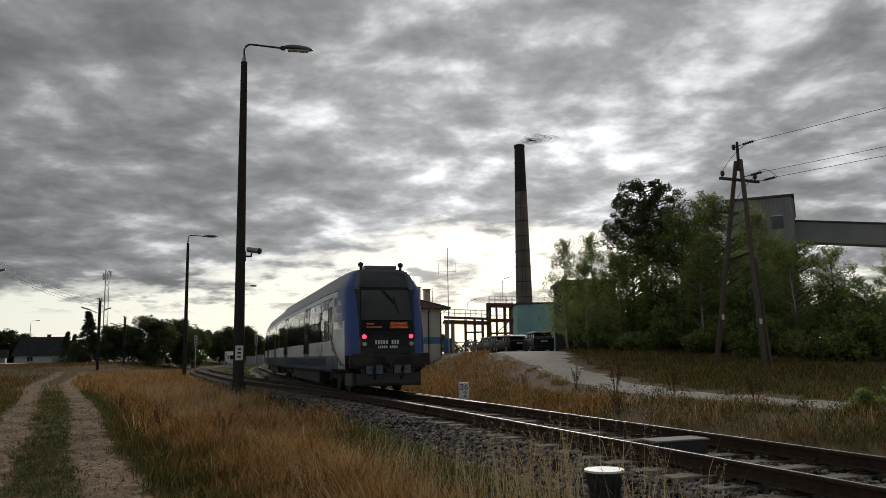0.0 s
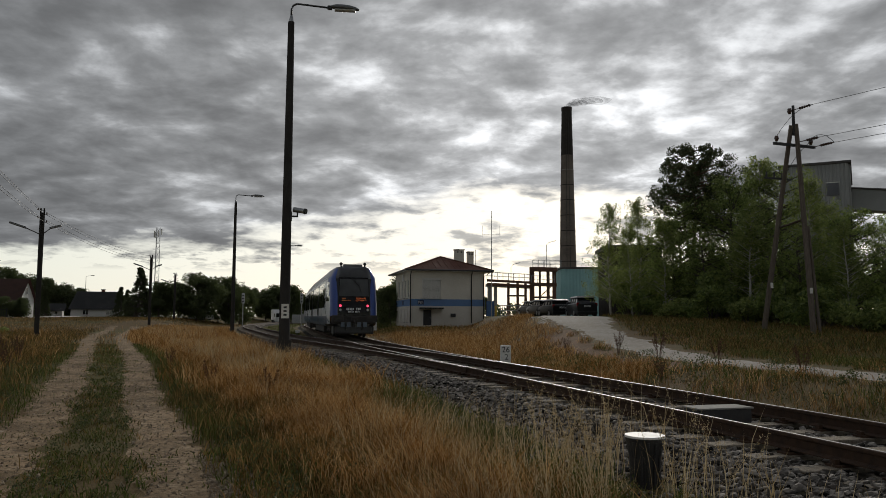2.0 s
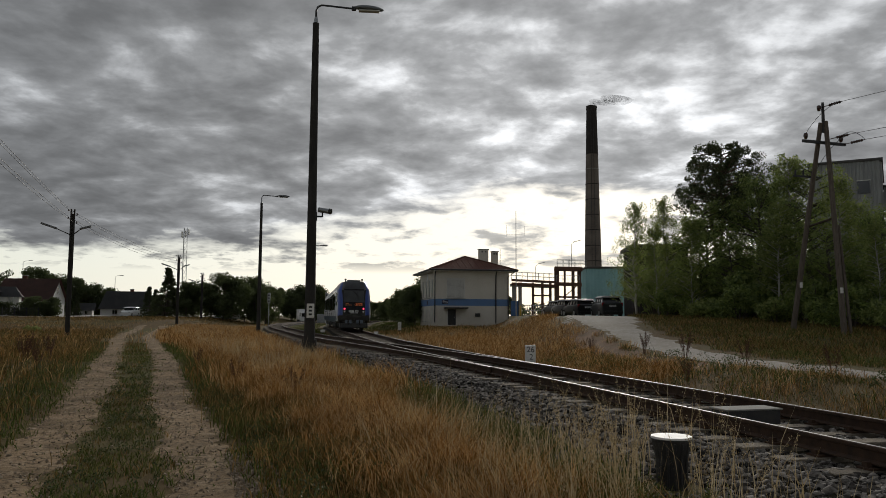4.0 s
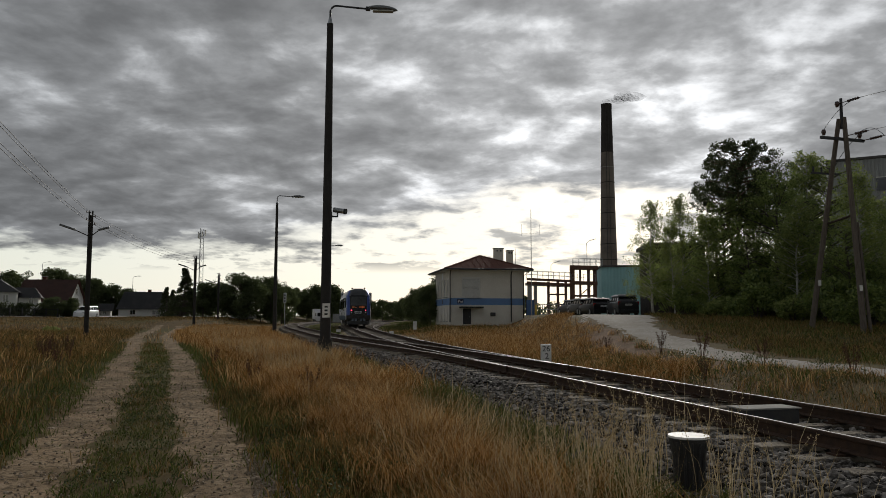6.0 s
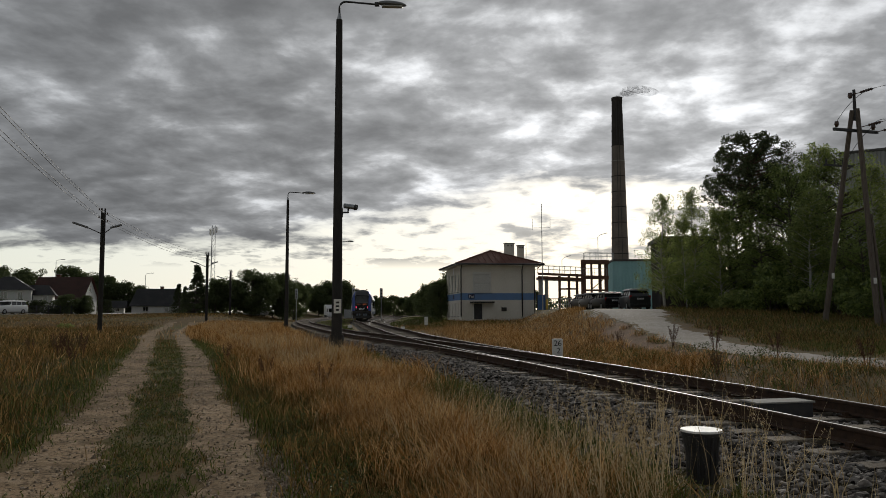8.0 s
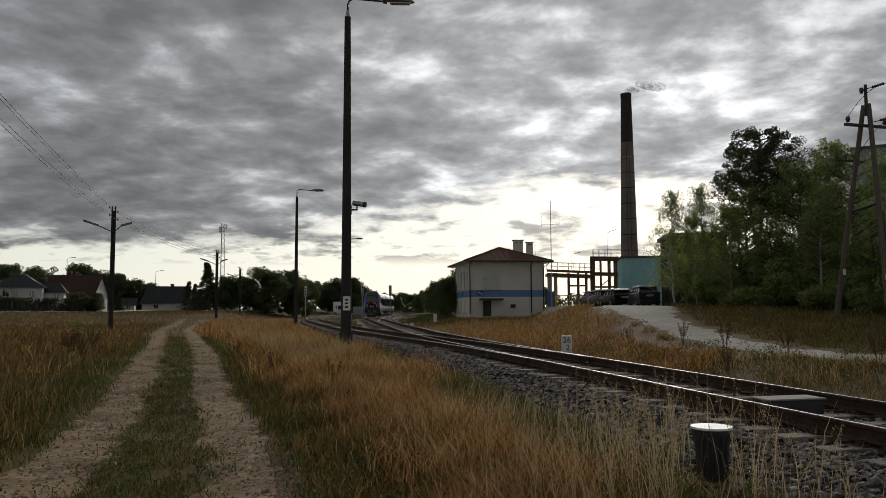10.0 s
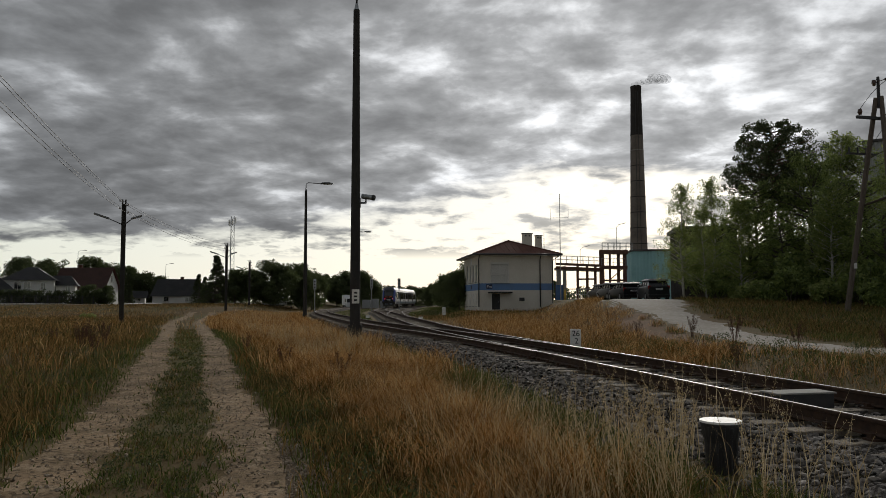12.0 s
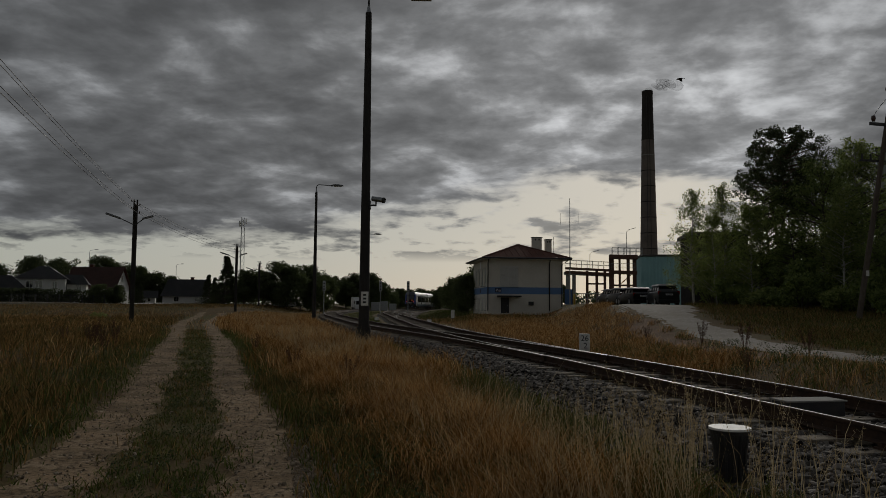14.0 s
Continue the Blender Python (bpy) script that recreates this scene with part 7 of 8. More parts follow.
    blades("green_grass", p, h(len(p), 0.03, 0.15), 0.011, 0.9, GREEN, "short green grass on the crown of the farm track", 16)
    p = keep(scatter(16000, 4.0, 40.0, lambda y: rut_r(y) - 0.2, lambda y: rut_r(y) + 0.9, 17, 1.6, 0.12), off_ways)
    blades("green_grass", p, h(len(p), 0.06, 0.28), 0.011, 0.8, GREEN, "short green verge along the farm track", 18)
    p = keep(scatter(12000, 4.0, 40.0, lambda y: rut_l(y) - 1.1, lambda y: rut_l(y) + 0.2, 19, 1.6, 0.12), off_ways)
    blades("green_grass", p, h(len(p), 0.06, 0.25), 0.011, 0.8, GREEN, "short green verge along the farm track", 20)
    p = keep(scatter(26000, 5.0, 36.0, lambda y: bed_l(y) - 1.3, lambda y: bed_l(y) + 0.3, 21, 1.5, 0.14), off_ways)
    blades("green_grass", p, h(len(p), 0.1, 0.36), 0.009, 0.7, GREEN, "green grass at the foot of the ballast", 22)
    # far side of the line: bank and yard verge
    p = keep(scatter(60000, 6.0, 34.0, bed_r, lambda y: bed_r(y) + 11, 23, 1.2, 0.2), off_ways)
    blades("meadow_grass", p, h(len(p), 0.06, 0.26), 0.009, 1.0, BROWN, "brown grass between the line and the yard road", 24)
    p = patchy(keep(scatter(10000, 6.0, 24.0, bed_r, lambda y: bed_r(y) + 6, 61, 1.2, 0.2), off_ways), 17, 0.5)
    blades("dry_grass", p, h(len(p), 0.15, 0.5), 0.007, 0.9, DRY, "dry grass beside the track", 62)
    p = patchy(keep(scatter(24000, 6.0, 30.0, bed_r, lambda y: bed_r(y) + 8, 63, 1.2, 0.15), off_ways), 19, 0.5)
    blades("green_grass", p, h(len(p), 0.12, 0.4), 0.012, 0.8, GREEN, "green weeds beside the track", 64)
    p = keep(scatter(24000, 18.0, 76.0, bed_r, lambda y: np.minimum(bed_r(y) + 12, 4.2), 25, 1.2, 0.25), off_ways)
    blades("dry_grass", p, h(len(p), 0.15, 0.5), 0.013, 1.0, DRY, "dry orange grass on the bank below the yard", 26)
    p = keep(scatter(17000, 27.0, 64.0, lambda y: np.maximum(bed_r(y), -6.5 + 0 * y), lambda y: line_x(ROADL, y) - 1.2, 83, 1.0, 0.25), off_ways)
    blades("dry_grass", p, h(len(p), 0.2, 0.6), 0.014, 0.9, DRY, "dense dry orange grass on the crest of the bank", 84)
    p = keep(scatter(26000, 24.0, 52.0, lambda y: line_x(ROADL, y) + 1.5, lambda y: line_x(ROADL, y) + 12, 27, 1.0, 0.25), off_ways)
    blades("meadow_grass", p, h(len(p), 0.1, 0.4), 0.014, 1.0, BROWN, "brown grass along the edge of the wood", 28)
    p = keep(scatter(14000, 14.0, 52.0, lambda y: line_x(ROADL, y) + 1.4, lambda y: line_x(ROADL, y) + 10, 65, 1.0, 0.25), off_ways)
    blades("green_grass", p, h(len(p), 0.1, 0.4), 0.016, 0.9, GREEN, "green weeds along the edge of the wood", 66)
    p = keep(scatter(12000, 62.0, 130.0, bed_r, lambda y: bed_r(y) + 9, 29, 1.0, 0.3), off_ways)
    blades("green_grass", p, h(len(p), 0.1, 0.3), 0.05, 0.6, GREEN, "short green grass below the signal box", 30)
    p = keep(scatter(9000, 44.0, 150.0, lambda y: np.interp(y, LEFT_Y, LEFT_X) + 2.2, lambda y: main_x(y) - 2.2, 31, 1.0, 0.3), lambda x, y: x < main_x(y) - 2)
    blades("green_grass", p, h(len(p), 0.08, 0.25), 0.05, 0.6, GREEN, "short grass between the diverging tracks", 32)
    # weeds and pebbly tufts in the ruts and on their crown
    p = scatter(2600, 4.0, 34.0, lambda y: line_x(RUTL, y) - 0.5, lambda y: line_x(RUTR, y) + 0.5, 41, 1.5, 0.07)
    blades("rut_weeds", p, h(len(p), 0.03, 0.1), 0.014, 0.9, GREEN, "sparse low weeds in the wheel ruts", 42)
    p = keep(scatter(9000, 4.0, 40.0, lambda y: line_x(RUTL, y) + 0.2, lambda y: line_x(RUTR, y) - 0.2, 43, 1.5, 0.1), off_ways)
    p = patchy(p, 33, 0.6, 1.3)
    blades("meadow_grass", p, h(len(p), 0.04, 0.17), 0.009, 0.9, BROWN, "dry brown grass on the crown of the farm track", 44)
    # fallen strands lying over the standing grass
    p = keep(scatter(9000, 4.5, 18.0, lambda y: rut_r(y) + 0.7, lambda y: bed_l(y) - 0.8, 71, 1.2), off_ways)
    blades("fallen_grass", p, h(len(p), 0.22, 0.45), 0.005, 2.4, DRY, "fallen dry grass stems", 72)
    p = keep(scatter(1500, 4.5, 14.0, lambda y: rut_r(y) + 0.7, bed_l, 73, 1.2), off_ways)
    blades("fallen_grass", p, h(len(p), 0.3, 0.55), 0.004, 1.8, PALE, "fallen pale grass stems", 74)
    p = keep(scatter(16000, 88.0, 135.0, lambda y: -62 + 0 * y, bed_l, 75, 1.0, 0.4), off_ways)
    blades("meadow_grass", p, h(len(p), 0.25, 0.55), 0.05, 0.7, BROWN, "brown grass before the village road", 76)
    p = patchy(keep(scatter(14000, 16.0, 96.0, lambda y: rut_r(y) + 1.4, lambda y: bed_l(y) - 1.0, 77, 1.4), off_ways), 23, 0.6, 0.3)
    blades("seed_stalks", p, h(len(p), 0.6, 0.95), 0.012, 0.5, PALE, "pale seed stalks over the dry grass", 78)
    # pale tall stalks that stand out in front
    p = keep(scatter(520, 5.2, 10.0, lambda y: bed_l(y) - 1.6, lambda y: bed_l(y) + 1.35, 33, 1.0), lambda x, y: (x < main_x(y) - 1.9) & ~before_post(x, y))
    blades("seed_stalks", p, h(len(p), 0.6, 1.15), 0.005, 0.5, PALE, "tall pale seed stalks in front of the ballast", 34)
    p = patchy(keep(scatter(2800, 5.0, 17.0, lambda y: rut_r(y) + 1.1, lambda y: bed_l(y) - 1.2, 81, 1.1, 0.2), off_ways), 41, 0.6)
    blades("seed_stalks", p, h(len(p), 0.4, 0.95), 0.0045, 0.7, PALE, "pale bent stems over the dry grass", 82)
    p = keep(scatter(450, 8.0, 30.0, lambda y: rut_r(y) + 1.2, bed_l, 35, 1.2), off_ways)
    blades("seed_stalks", p, h(len(p), 0.6, 1.0), 0.008, 0.4, PALE, "pale seed stalks among the dry grass", 36)


WEED = foliage("dull_green_weeds", (0.03, 0.045, 0.014), (0.105, 0.12, 0.04), 0.3)


def weeds():
    """Low leafy weeds on the crown and verges of the farm track, and scrub by the yard road."""
    rng = np.random.default_rng(91)
    for name, n, y0, y1, xa, xb, r, size, mat, label in (
            ("crown_weeds", 150, 4.2, 22.0, lambda y: line_x(RUTL, y) + 0.45, lambda y: line_x(RUTR, y) - 0.4, 0.08, 0.014, WEED, "low leafy weeds on the crown of the farm track"),
            ("verge_weeds", 260, 4.6, 24.0, lambda y: rut_r(y), lambda y: rut_r(y) + 1.6, 0.13, 0.016, WEED, "leafy green weeds along the farm track"),
            ("verge_weeds", 200, 6.0, 26.0, lambda y: rut_l(y) - 2.2, lambda y: rut_l(y), 0.13, 0.016, WEED, "leafy green weeds along the farm track"),
            ("ballast_weeds", 220, 5.2, 20.0, lambda y: bed_l(y) - 1.1, lambda y: bed_l(y) + 0.1, 0.12, 0.015, WEED, "green weeds at the foot of the ballast"),
            ("bank_weeds", 160, 9.0, 26.0, lambda y: bed_r(y) + 0.2, lambda y: bed_r(y) + 4.5, 0.17, 0.022, WEED, "leafy weeds between the line and the yard road")):
        p = scatter(n, y0, y1, xa, xb, int(rng.integers(1, 999)), 1.4)
        p = keep(p, lambda x, y: (np.hypot(x - 1.5, y - 7.12) > 0.45) & ~before_post(x, y))
        k = rng.uniform(0.6, 1.5, len(p))
        c = np.stack([p[:, 0], p[:, 1], ground_z(p[:, 0], p[:, 1]) + r * k * 0.75], 1)
        ob = cloud_object(name, leaf_cloud(c, r * k, 55, size, 92 + n), mat, None)
        tagged(ob, label, "weeds", kind="stuff")


def panicles():
    """Tall pale stems with loose seed heads before the ballast."""
    rng = np.random.default_rng(95)
    n = 210
    y = 4.9 + 4.2 * rng.uniform(0, 1, n) ** 1.3
    x = y * rng.normal(0.165, 0.075, n)
    ok = (x > rut_r(y) + 1.4) & (x < main_x(y) - 2.3) & (np.hypot(x - 1.5, y - 7.12) > 0.22) & ~before_post(x, y)
    x, y = x[ok], y[ok]
    n = len(x)
    z = ground_z(x, y)
    hh = rng.uniform(0.45, 1.0, n)
    a = rng.uniform(0, math.tau, n)
    b = hh * rng.uniform(0.05, 0.42, n)
    quads, heads = [], []
    for k in range(7):
        u, v = k / 7, (k + 1) / 7
        w = 0.0024 * (1.2 - u)
        p, q = (np.stack([x + np.cos(a) * b * f * f, y + np.sin(a) * b * f * f, z + hh * f * (1 - 0.12 * f * b / hh)], 1) for f in (u, v))
        e = np.array([w, 0, 0])
        quads.append(np.stack([p - e, p + e, q + e * 0.9, q - e * 0.9], 1))
    for f in np.linspace(0.7, 1.0, 7):
        heads.append(np.stack([x + np.cos(a) * b * f * f, y + np.sin(a) * b * f * f, z + hh * f * (1 - 0.12 * f * b / hh)], 1))
    c = np.concatenate(heads)
    quads.append(leaf_cloud(c, np.full(len(c), 0.022), 5, 0.007, 96, flat=0.0))
    tagged(cloud_object("seed_stalks", np.concatenate(quads), PALE, None), "tall pale grass stems with loose seed heads", "grass", kind="stuff")


meadow()
weeds()
panicles()
# ---- ties, ballast stones and small line-side things ----
def tie_mesh(length):
    bm = bmesh.new()
    add_box(bm, length, 0.25, 0.16, (0, 0, -0.08), bevel=0.018)
    me = bpy.data.meshes.new("tie")
    bm.to_mesh(me)
    bm.free()
    me.materials.append(TIE_WOOD)
    return me


def plate_mesh():
    bm = bmesh.new()
    add_box(bm, 0.3, 0.16, 0.02, (0, 0, 0.01))
    for q in (-0.11, 0.11):
        add_box(bm, 0.05, 0.06, 0.05, (q, 0, 0.04))
    me = bpy.data.meshes.new("fastening")
    bm.to_mesh(me)
    bm.free()
    me.materials.append(RAIL_RUST)
    return me


def lay_ties():
    rnd = random.Random(4)
    short, fast = tie_mesh(2.6), plate_mesh()
    long_ties = {k: tie_mesh(2.6 + 0.35 * k) for k in range(1, 8)}
    tracks = [o for o in bpy.data.objects if o.name.startswith("railway_track")]
    top = RAIL_Z - 0.158 - 0.018
    for root, line, s0, s1 in ((tracks[0], LINE_MAIN, 22.0, 160.0), (tracks[1], LINE_LEFT, 23.0, 110.0), (tracks[2], LINE_RIGHT, 8.0, 60.0)):
        s = s0
        while s < s1:
            p, d = on_line(line, s)
            gap = 0.0
            if line is LINE_MAIN and 15 < p.y < 37.5:
                gap = max(0.0, p.x - x_at(LINE_LEFT, p.y))
            k = min(7, int(gap / 0.35))
            n = Vector((d.y, -d.x, 0))
            q = p - n * gap / 2
            t = new("tie", long_ties[k] if k else short)
            t.parent = root
            t.matrix_basis = Matrix.Translation((q.x, q.y, top + rnd.uniform(-0.03, 0.0))) @ pose(0, 0, 0, 0, 0, math.degrees(math.atan2(-d.x, d.y)) + rnd.uniform(-1.2, 1.2))
            if p.y < 40 and not k:
                for side in (-0.75, 0.75):
                    f = new("fastening", fast)
                    f.parent = t
                    f.matrix_basis = pose(side, 0, 0)
            s += 0.62 if s < 90 else 0.8


lay_ties()


def stone_shapes(rng, count=7):
    t = (1 + 5 ** 0.5) / 2
    base = np.array([(-1, t, 0), (1, t, 0), (-1, -t, 0), (1, -t, 0), (0, -1, t), (0, 1, t), (0, -1, -t), (0, 1, -t), (t, 0, -1), (t, 0, 1), (-t, 0, -1), (-t, 0, 1)], float)
    base /= np.linalg.norm(base[0])
    faces = np.array([(0, 11, 5), (0, 5, 1), (0, 1, 7), (0, 7, 10), (0, 10, 11), (1, 5, 9), (5, 11, 4), (11, 10, 2), (10, 7, 6), (7, 1, 8), (3, 9, 4), (3, 4, 2), (3, 2, 6), (3, 6, 8), (3, 8, 9), (4, 9, 5), (2, 4, 11), (6, 2, 10), (8, 6, 7), (9, 8, 1)])
    return [base * rng.uniform(0.5, 1.3, (12, 1)) * np.array([1, rng.uniform(0.6, 0.95), rng.uniform(0.5, 0.8)]) for _ in range(count)], faces


def bed_height(line, x, y):
    """Top of the ballast at a place beside a line."""
    prof_a = [-2.95, -2.4, -1.7, -1.3, 1.3, 1.75, 2.3, 2.8]
    prof_z = [-0.18, 0.0, 0.185, 0.193, 0.193, 0.19, 0.06, -0.16]
    pts = np.array([(p.x, p.y) for p in line[0]])
    cx = np.interp(y, pts[:, 1], pts[:, 0])
    dxdy = np.interp(y, (pts[1:, 1] + pts[:-1, 1]) / 2, np.diff(pts[:, 0]) / np.diff(pts[:, 1]))
    a = (x - cx) / np.sqrt(1 + dxdy ** 2)
    return np.interp(a, prof_a, prof_z, -0.5, -0.5), a


def lay_stones():
    rng = np.random.default_rng(12)
    shapes, faces = stone_shapes(rng)
    n = 44000
    y = 3.5 + 40 * rng.uniform(0, 1, n) ** 1.7
    side = rng.uniform(0, 1, n)
    a = np.where(side < 0.62, rng.uniform(-3.0, -1.0, n), np.where(side < 0.9, rng.uniform(-1.0, 1.0, n), rng.uniform(1.0, 2.4, n)))
    use_left = (y > 20) & (rng.uniform(0, 1, n) < 0.75) & (a < -0.8)
    cx = np.where(use_left, np.interp(y, LEFT_Y, LEFT_X), np.interp(y, MAIN_Y, MAIN_X))
    x = cx + a * 1.06
    zm, am = bed_height(LINE_MAIN, x, y)
    zl, al = bed_height(LINE_LEFT, x, y)
    zl = np.where(y < 15, -0.5, zl)
    al = np.where(y < 15, 9, al)
    z = np.maximum(np.maximum(zm, zl), ground_z(x, y))
    ok = (np.abs(np.abs(am) - 0.75) > 0.12) & (np.abs(np.abs(al) - 0.75) > 0.12)
    # stray stones thin out past the foot of the bank
    ok &= np.hypot(x - 1.5, y - 7.12) > 0.3
    ok &= (np.maximum(zm, zl) > -0.02) | (rng.uniform(0, 1, n) < 0.25)
    x, y, z = x[ok], y[ok], z[ok]
    order = np.argsort(np.hypot(x - 2.0, y - 6.0))
    x, y, z = x[order], y[order], z[order]
    size = rng.uniform(0.022, 0.05, len(x)) * np.where(rng.uniform(0, 1, len(x)) < 0.1, 1.35, 1.0)
    bed = bpy.data.objects["ballast_bed_main"]
    meshes = []
    for s in shapes:
        me = bpy.data.meshes.new("stone")
        me.from_pydata(s.tolist(), [], faces.tolist())
        me.materials.append(STONE)
        meshes.append(me)
    for k in range(280):
        ob = new("stone", meshes[k % len(meshes)])
        ob.parent = bed
        ob.matrix_basis = Matrix.Translation((x[k], y[k], z[k] + size[k] * 0.45)) @ Euler(rng.uniform(0, 6.28, 3)).to_matrix().to_4x4() @ Matrix.Scale(size[k], 4)
    co, fc = [], []
    m = len(x) - 280
    ang = rng.uniform(0, math.tau, (m, 2))
    pick = rng.integers(0, len(shapes), m)
    S = np.stack(shapes)[pick]
    c, s = np.cos(ang[:, 0])[:, None], np.sin(ang[:, 0])[:, None]
    X, Y, Z = S[..., 0] * c - S[..., 1] * s, S[..., 0] * s + S[..., 1] * c, S[..., 2]
    c, s = np.cos(ang[:, 1])[:, None], np.sin(ang[:, 1])[:, None]
    Y, Z = Y * c - Z * s * 0.6, Y * s * 0.6 + Z * c
    sz = size[280:, None]
    co = np.stack([x[280:, None] + X * sz, y[280:, None] + Y * sz, z[280:, None] + sz * 0.45 + Z * sz], -1).reshape(-1, 3).astype(np.float32)
    fc = (faces[None] + (np.arange(m) * 12)[:, None, None]).reshape(-1).astype(np.int32)
    me = bpy.data.meshes.new("ballast_stones")
    me.vertices.add(len(co))
    me.vertices.foreach_set("co", co.reshape(-1))
    me.loops.add(len(fc))
    me.loops.foreach_set("vertex_index", fc)
    me.polygons.add(len(fc) // 3)
    me.polygons.foreach_set("loop_start", np.arange(0, len(fc), 3, dtype=np.int32))
    me.update(calc_edges=True)
    me.shade_flat()
    tagged(mesh_ob("ballast_stones", me, STONE), "grey crushed ballast stones along the tracks", "ballast", kind="stuff")


lay_stones()


def pebbles():
    """Loose stones and clods on the farm track."""
    rng = np.random.default_rng(19)
    shapes, faces = stone_shapes(rng)
    n = 5000
    y = 4.0 + 26 * rng.uniform(0, 1, n) ** 1.6
    pick = rng.uniform(0, 1, n) < 0.5
    cx = np.where(pick, line_x(RUTL, y), line_x(RUTR, y))
    x = cx + rng.normal(0, 0.34, n)
    gritty = rng.uniform(0, 1, n) < 0.4
    y = np.where(gritty, 5.6 + 3.0 * rng.uniform(0, 1, n), y)
    x = np.where(gritty, line_x(RUTR, y) + rng.uniform(0.28, 0.75, n), x)
    size = rng.uniform(0.006, 0.02, n) * np.where(rng.uniform(0, 1, n) < 0.06, 2.0, 1.0)
    z = ground_z(x, y) + 0.012
    S = np.stack(shapes)[rng.integers(0, len(shapes), n)]
    a = rng.uniform(0, math.tau, n)[:, None]
    X, Y = S[..., 0] * np.cos(a) - S[..., 1] * np.sin(a), S[..., 0] * np.sin(a) + S[..., 1] * np.cos(a)
    co = np.stack([x[:, None] + X * size[:, None], y[:, None] + Y * size[:, None], z[:, None] + S[..., 2] * size[:, None] + 0.004], -1).reshape(-1, 3)
    fc = (faces[None] + (np.arange(n) * 12)[:, None, None]).reshape(-1, 3)
    me = bpy.data.meshes.new("pebbles")
    me.from_pydata(co.tolist(), [], fc.tolist())
    tagged(mesh_ob("pebbles", me, PEBBLE), "loose pebbles and clods on the farm track", "pebbles", kind="stuff")


pebbles()


CAP_WHITE = material("fresh_white_paint", (0.8, 0.79, 0.76), 0.6, vary=((6, (0.7, 0.68, 0.64), 0.45, 0.7),), bump=0.1)


def stump_post():
    x, y = 1.50, 7.12
    root = empty("marker_post", pose(x, y, 0.015), "squat black post with white-painted top by the track", "marker post")
    bm = bmesh.new()
    add_cyl(bm, (0, 0, 0), (0, 0, 0.30), 0.132, 0.142, 28)
    add_cyl(bm, (0, 0, 0.30), (0, 0, 0.47), 0.142, 0.176, 28)
    part("post_body", bm, BLACK_PAINT, root)
    bm = bmesh.new()
    add_cyl(bm, (0, 0, 0.47), (0, 0, 0.488), 0.18, 0.177, 32)
    part("cap", bm, CAP_WHITE, root, "white-painted round cap")
    for k in range(5):
        a = -2.4 + 0.4 * k
        bm = bmesh.new()
        add_tube(bm, [(0.138 * math.cos(a), 0.138 * math.sin(a), 0.02), (0.147 * math.cos(a), 0.147 * math.sin(a), 0.3), (0.168 * math.cos(a), 0.168 * math.sin(a), 0.44)], 0.012, 5)
        part("rib", bm, BLACK_PAINT, root)


stump_post()


def km_post():
    x, y = 0.82, 23.4
    root = empty("distance_post", pose(x, y, 0.22, 0, 0, 4), "white concrete distance post with black numbers", "distance post")
    box("post_body", (0.31, 0.16, 0.80), (0, 0, 0.10), WHITE_PAINT, root, "", 0.02)
    text_part("number", "26", 0.24, pose(0, -0.085, 0.29, 90, 0, 0), BLACK_PAINT, root, "black painted number")
    text_part("number", "2", 0.24, pose(0.02, -0.085, 0.07, 90, 0, 0), BLACK_PAINT, root, "black painted number")


km_post()


def switch_gear():
    turn = math.degrees(math.atan2(0.33, 0.94))
    root = empty("switch_cover", pose(2.95, 9.75, 0.28, 0, 0, turn), "grey steel cover plate between the rails of the points", "track equipment")
    box("casing", (0.74, 0.32, 0.17), (0, 0, 0.085), DARK_METAL, root, "", 0.01)
    box("lid", (0.78, 0.36, 0.02), (0, 0, 0.182), CONCRETE, root, "flat pale steel lid", 0.006)
    # check rails and frog of the points
    frog = empty("track_frog", Matrix(), "polished steel crossing where the tracks part", "track equipment")
    for off, line, s0, s1 in ((0.69, LINE_MAIN, 62.0, 68.0), (-0.69, LINE_LEFT, 19.0, 25.0)):
        bm = bmesh.new()
        sweep_rail(bm, line, off, s0 + 4, s1 + 4, 1.0)
        part("check_rail", bm, [RAIL_RUST, STEEL_TOP], frog)


switch_gear()


def line_sign(x, y, w, h, stand, label, mat=None):
    z = gz(x, y)
    root = empty("line_sign", pose(x, y, z, 0, 0, 8), label, "railway sign", "line-side signs")
    bm = bmesh.new()
    add_cyl(bm, (0, 0.03, -0.2), (0, 0.03, stand + h), 0.045, 0.045, 8)
    part("stake", bm, DARK_METAL, root)
    box("plate", (w, 0.03, h), (0, 0, stand + h / 2), mat or WHITE_PAINT, root, "", 0.008)
    return root


line_sign(-8.95, 66.5, 0.3, 0.7, 0.25, "upright white board on the bank by the signal box")
line_sign(-14.3, 60.5, 0.36, 0.22, 0.2, "small white low board in the grass")
line_sign(-9.35, 56.5, 0.32, 0.26, 0.12, "small white low marker in the grass")


def shunt_signal(x, y, label):
    z = gz(x, y)
    root = empty("railway_signal", pose(x, y, z, 0, 0, 12), label, "railway signal", "signals")
    bm = bmesh.new()
    add_cyl(bm, (0, 0, -0.2), (0, 0, 3.4), 0.07, 0.06, 10)
    part("mast", bm, GALV, root)
    bm = bmesh.new()
    add_box(bm, 0.42, 0.22, 1.5, (0, 0, 4.05), bevel=0.1)
    part("signal_head", bm, GALV, root)
    for k in range(3):
        bm = bmesh.new()
        add_cyl(bm, (0, -0.11, 3.6 + 0.42 * k), (0, -0.22, 3.6 + 0.42 * k), 0.11, 0.11, 12)
        part("hood", bm, BLACK_PAINT, root)


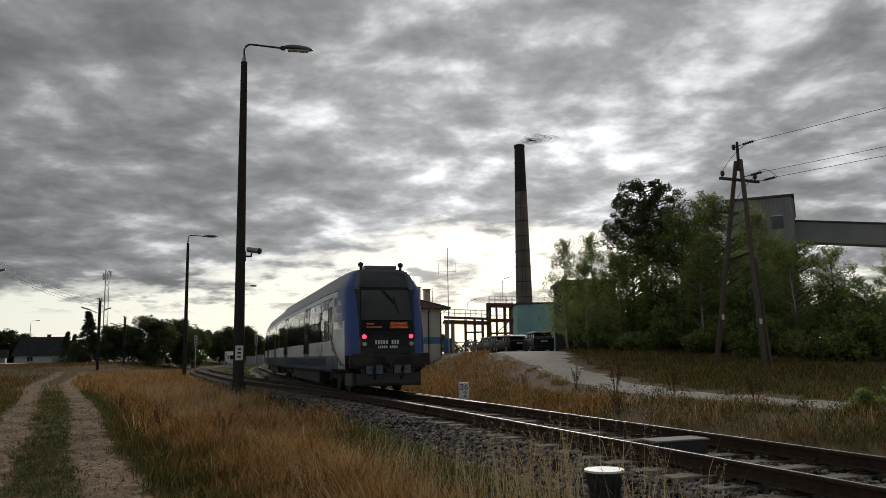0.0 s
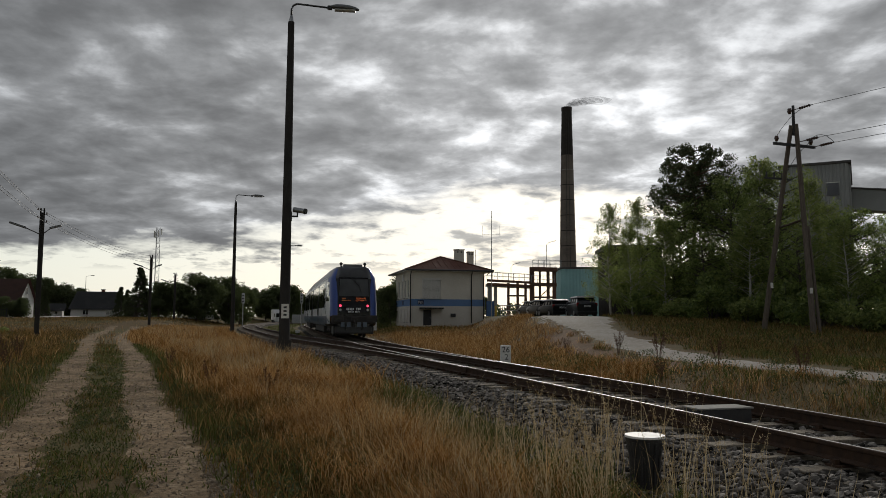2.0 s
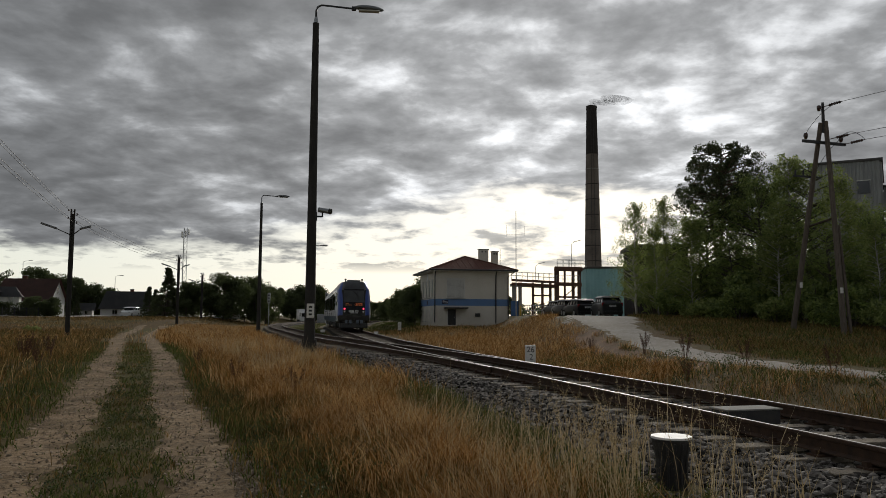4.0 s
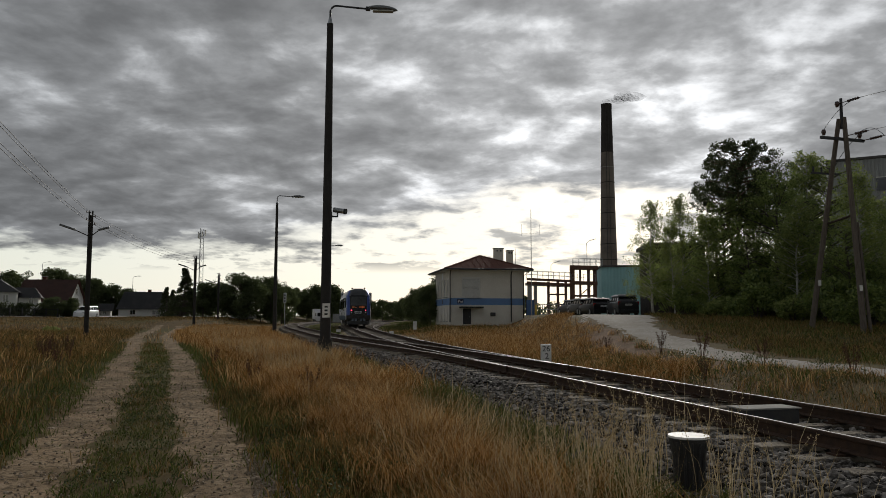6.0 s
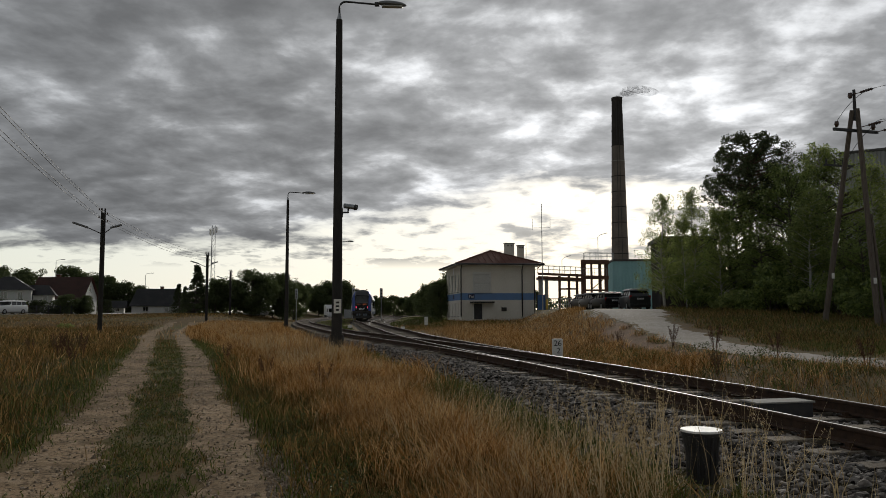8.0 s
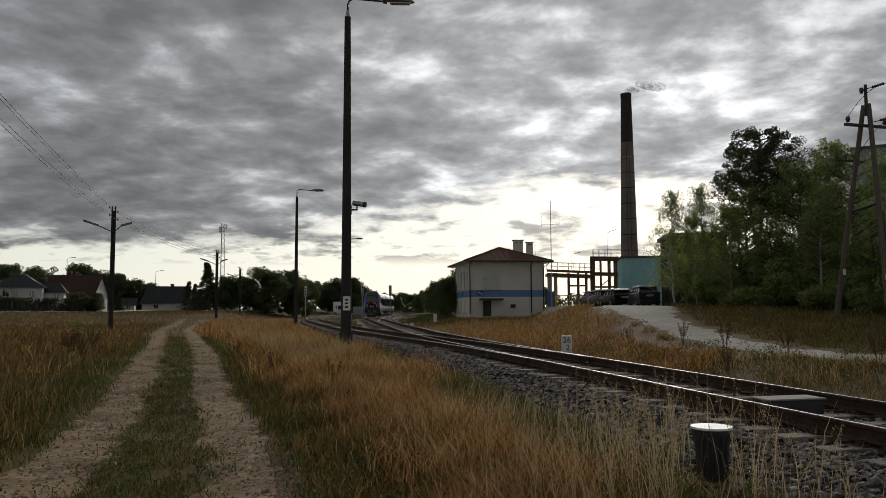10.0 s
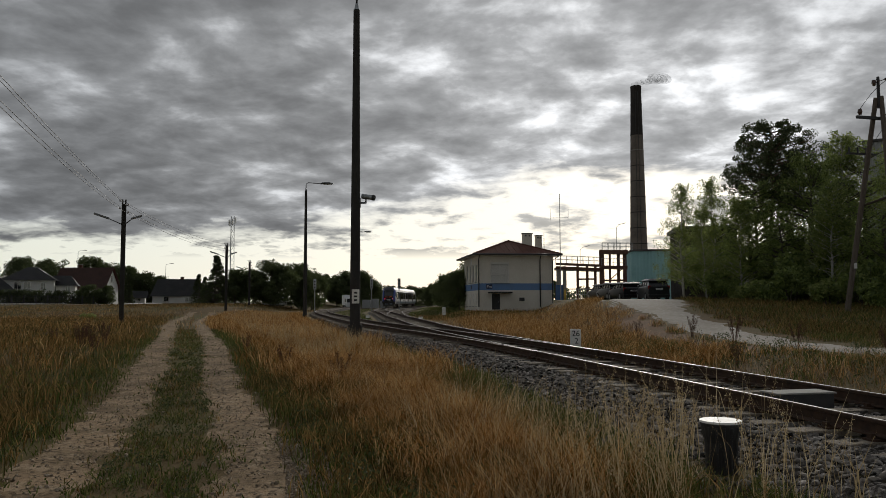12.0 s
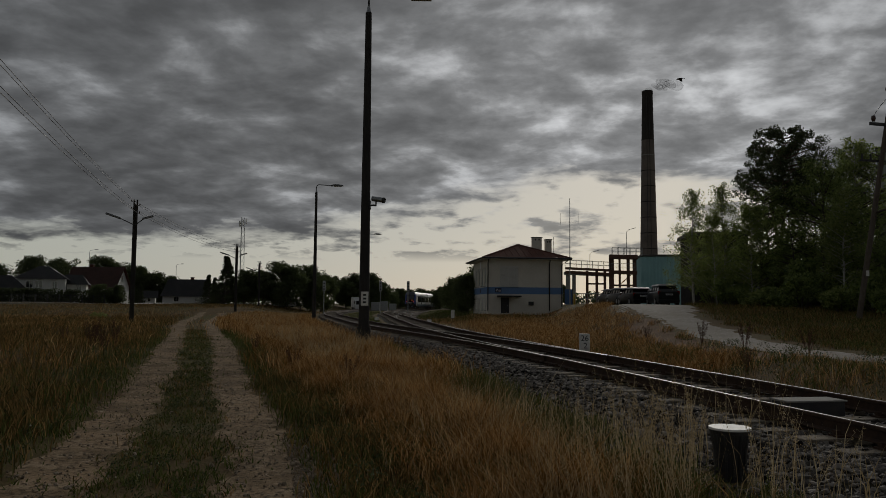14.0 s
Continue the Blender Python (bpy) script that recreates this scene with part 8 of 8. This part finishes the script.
shunt_signal(-24.85, 107.2, "grey railway signal with rounded head between the tracks")
shunt_signal(-21.0, 108.0, "grey railway signal with rounded head between the tracks")
shunt_signal(-33.6, 108.5, "slim railway signal beyond the curving track")


def bird():
    root = empty("bird", pose(0, 0, 0), "dark bird in flight with beating wings", "bird")
    bm = bmesh.new()
    bmesh.ops.create_uvsphere(bm, u_segments=12, v_segments=8, radius=1, matrix=Matrix.Diagonal((0.17, 0.055, 0.05, 1)))
    part("body", bm, BLACK_PAINT, root, smooth=True)
    wings = []
    for s in (-1, 1):
        bm = bmesh.new()
        sheet(bm, [[(0.08, 0, 0.0), (-0.09, 0, 0.0)], [(0.06, s * 0.16, 0.02), (-0.10, s * 0.16, 0.02)], [(-0.05, s * 0.34, 0.0), (-0.12, s * 0.31, 0.0)]], 0.008)
        wings.append((s, part("wing", bm, BLACK_PAINT, root)))
    bm = bmesh.new()
    sheet(bm, [[(-0.14, -0.02, 0), (-0.14, 0.02, 0)], [(-0.26, -0.05, 0), (-0.26, 0.05, 0)]], 0.008)
    part("tail", bm, BLACK_PAINT, root)
    return root, wings


crow, crow_wings = bird()


# thin smoke that leaves the works chimney
def smoke_material():
    m = bpy.data.materials.new("thin_grey_smoke")
    m.use_nodes = True
    t = m.node_tree
    out = t.nodes["Material Output"]
    t.nodes.remove(t.nodes["Principled BSDF"])
    co = t.nodes.new("ShaderNodeTexCoord")
    n = node(t, "ShaderNodeTexNoise", Scale=0.55, Detail=3.0, Roughness=0.5)
    link(t, co.outputs["Object"], n.inputs["Vector"])
    f = ramp_node(t, n.outputs["Fac"], [(0.34, (0, 0, 0)), (0.75, (0.28, 0.28, 0.28))])
    clear, grey, mx = t.nodes.new("ShaderNodeBsdfTransparent"), t.nodes.new("ShaderNodeBsdfDiffuse"), t.nodes.new("ShaderNodeMixShader")
    grey.inputs[0].default_value = (0.06, 0.06, 0.063, 1)
    link(t, f, mx.inputs[0])
    link(t, clear.outputs[0], mx.inputs[1])
    link(t, grey.outputs[0], mx.inputs[2])
    link(t, mx.outputs[0], out.inputs[0])
    return m


SMOKE = smoke_material()
PUFFS = []
for k in range(7):
    bm = bmesh.new()
    bmesh.ops.create_icosphere(bm, subdivisions=3, radius=1)
    for v in bm.verts:
        v.co *= 1 + 0.35 * noise.noise(v.co * 1.6 + Vector((k * 5.0, 0, 0)))
        v.co.x *= 1.5 + 0.12 * k
        v.co.z *= 0.62
    bmesh.ops.scale(bm, vec=(0.6 + 0.14 * k,) * 3, verts=bm.verts)
    ob = part("smoke_puff", bm, SMOKE, None, "", True)
    tagged(ob, "thin grey smoke drifting from the factory chimney", "smoke", "chimney smoke")
    PUFFS.append((ob, 19.4 + 0.85 * k, 47.4 + 0.2 * k + 0.25 * math.sin(k * 1.9)))
# ---- what moves ----
def suv_pose(t):
    """The white car comes down the village road towards the left."""
    rows = [(0.0, -70.2, 176.5), (3.0, -67.6, 145.0), (5.3, -64.0, 115.4), (6.4, -62.9, 103.4), (7.5, -64.1, 94.3), (8.2, -67.0, 90.5), (9.4, -76.0, 79.0), (11.2, -92.0, 71.0), (14.0, -120.0, 61.4)]
    x = float(np.interp(t, [r[0] for r in rows], [r[1] for r in rows]))
    y = float(np.interp(t, [r[0] for r in rows], [r[2] for r in rows]))
    heading = 184 - 58 * smooth01((t - 7.0) / 3.0)
    return pose(x, y, gz(x, y) + 0.05, 0, 0, heading)


def motions():
    half = [k * 0.5 for k in range(29)]
    walk(rear_car, [(t, car_pose(train_run(t))) for t in half])
    walk(front_car, [(t, car_pose(train_run(t) + CAR + 0.6, True)) for t in half])
    walk(suv, [(t, suv_pose(t)) for t in half])
    walk(crow, [(t, pose(11.69 - 10.98 * (t - 13.5), 38.25 + 2.54 * (t - 13.5), 12.38 + 1.38 * (t - 13.5), 0, 0, 167)) for t in (0.0, 14.0)])
    beat = [k * 0.1 for k in range(141)]
    for side, wing in crow_wings:
        walk(wing, [(t, pose(0, 0, 0, side * (12 + 42 * math.cos(math.tau * (t - 13.2) / 0.3)), 0, 0)) for t in beat])
    for k, (puff, x, z) in enumerate(PUFFS):
        walk(puff, [(t, pose(x + 0.5 * math.sin(t * 0.9 + k), 163.9, z + 0.2 * math.sin(t * 1.3 + 2 * k), 8 * math.sin(t + k), 0, 4 * t)) for t in half])


motions()
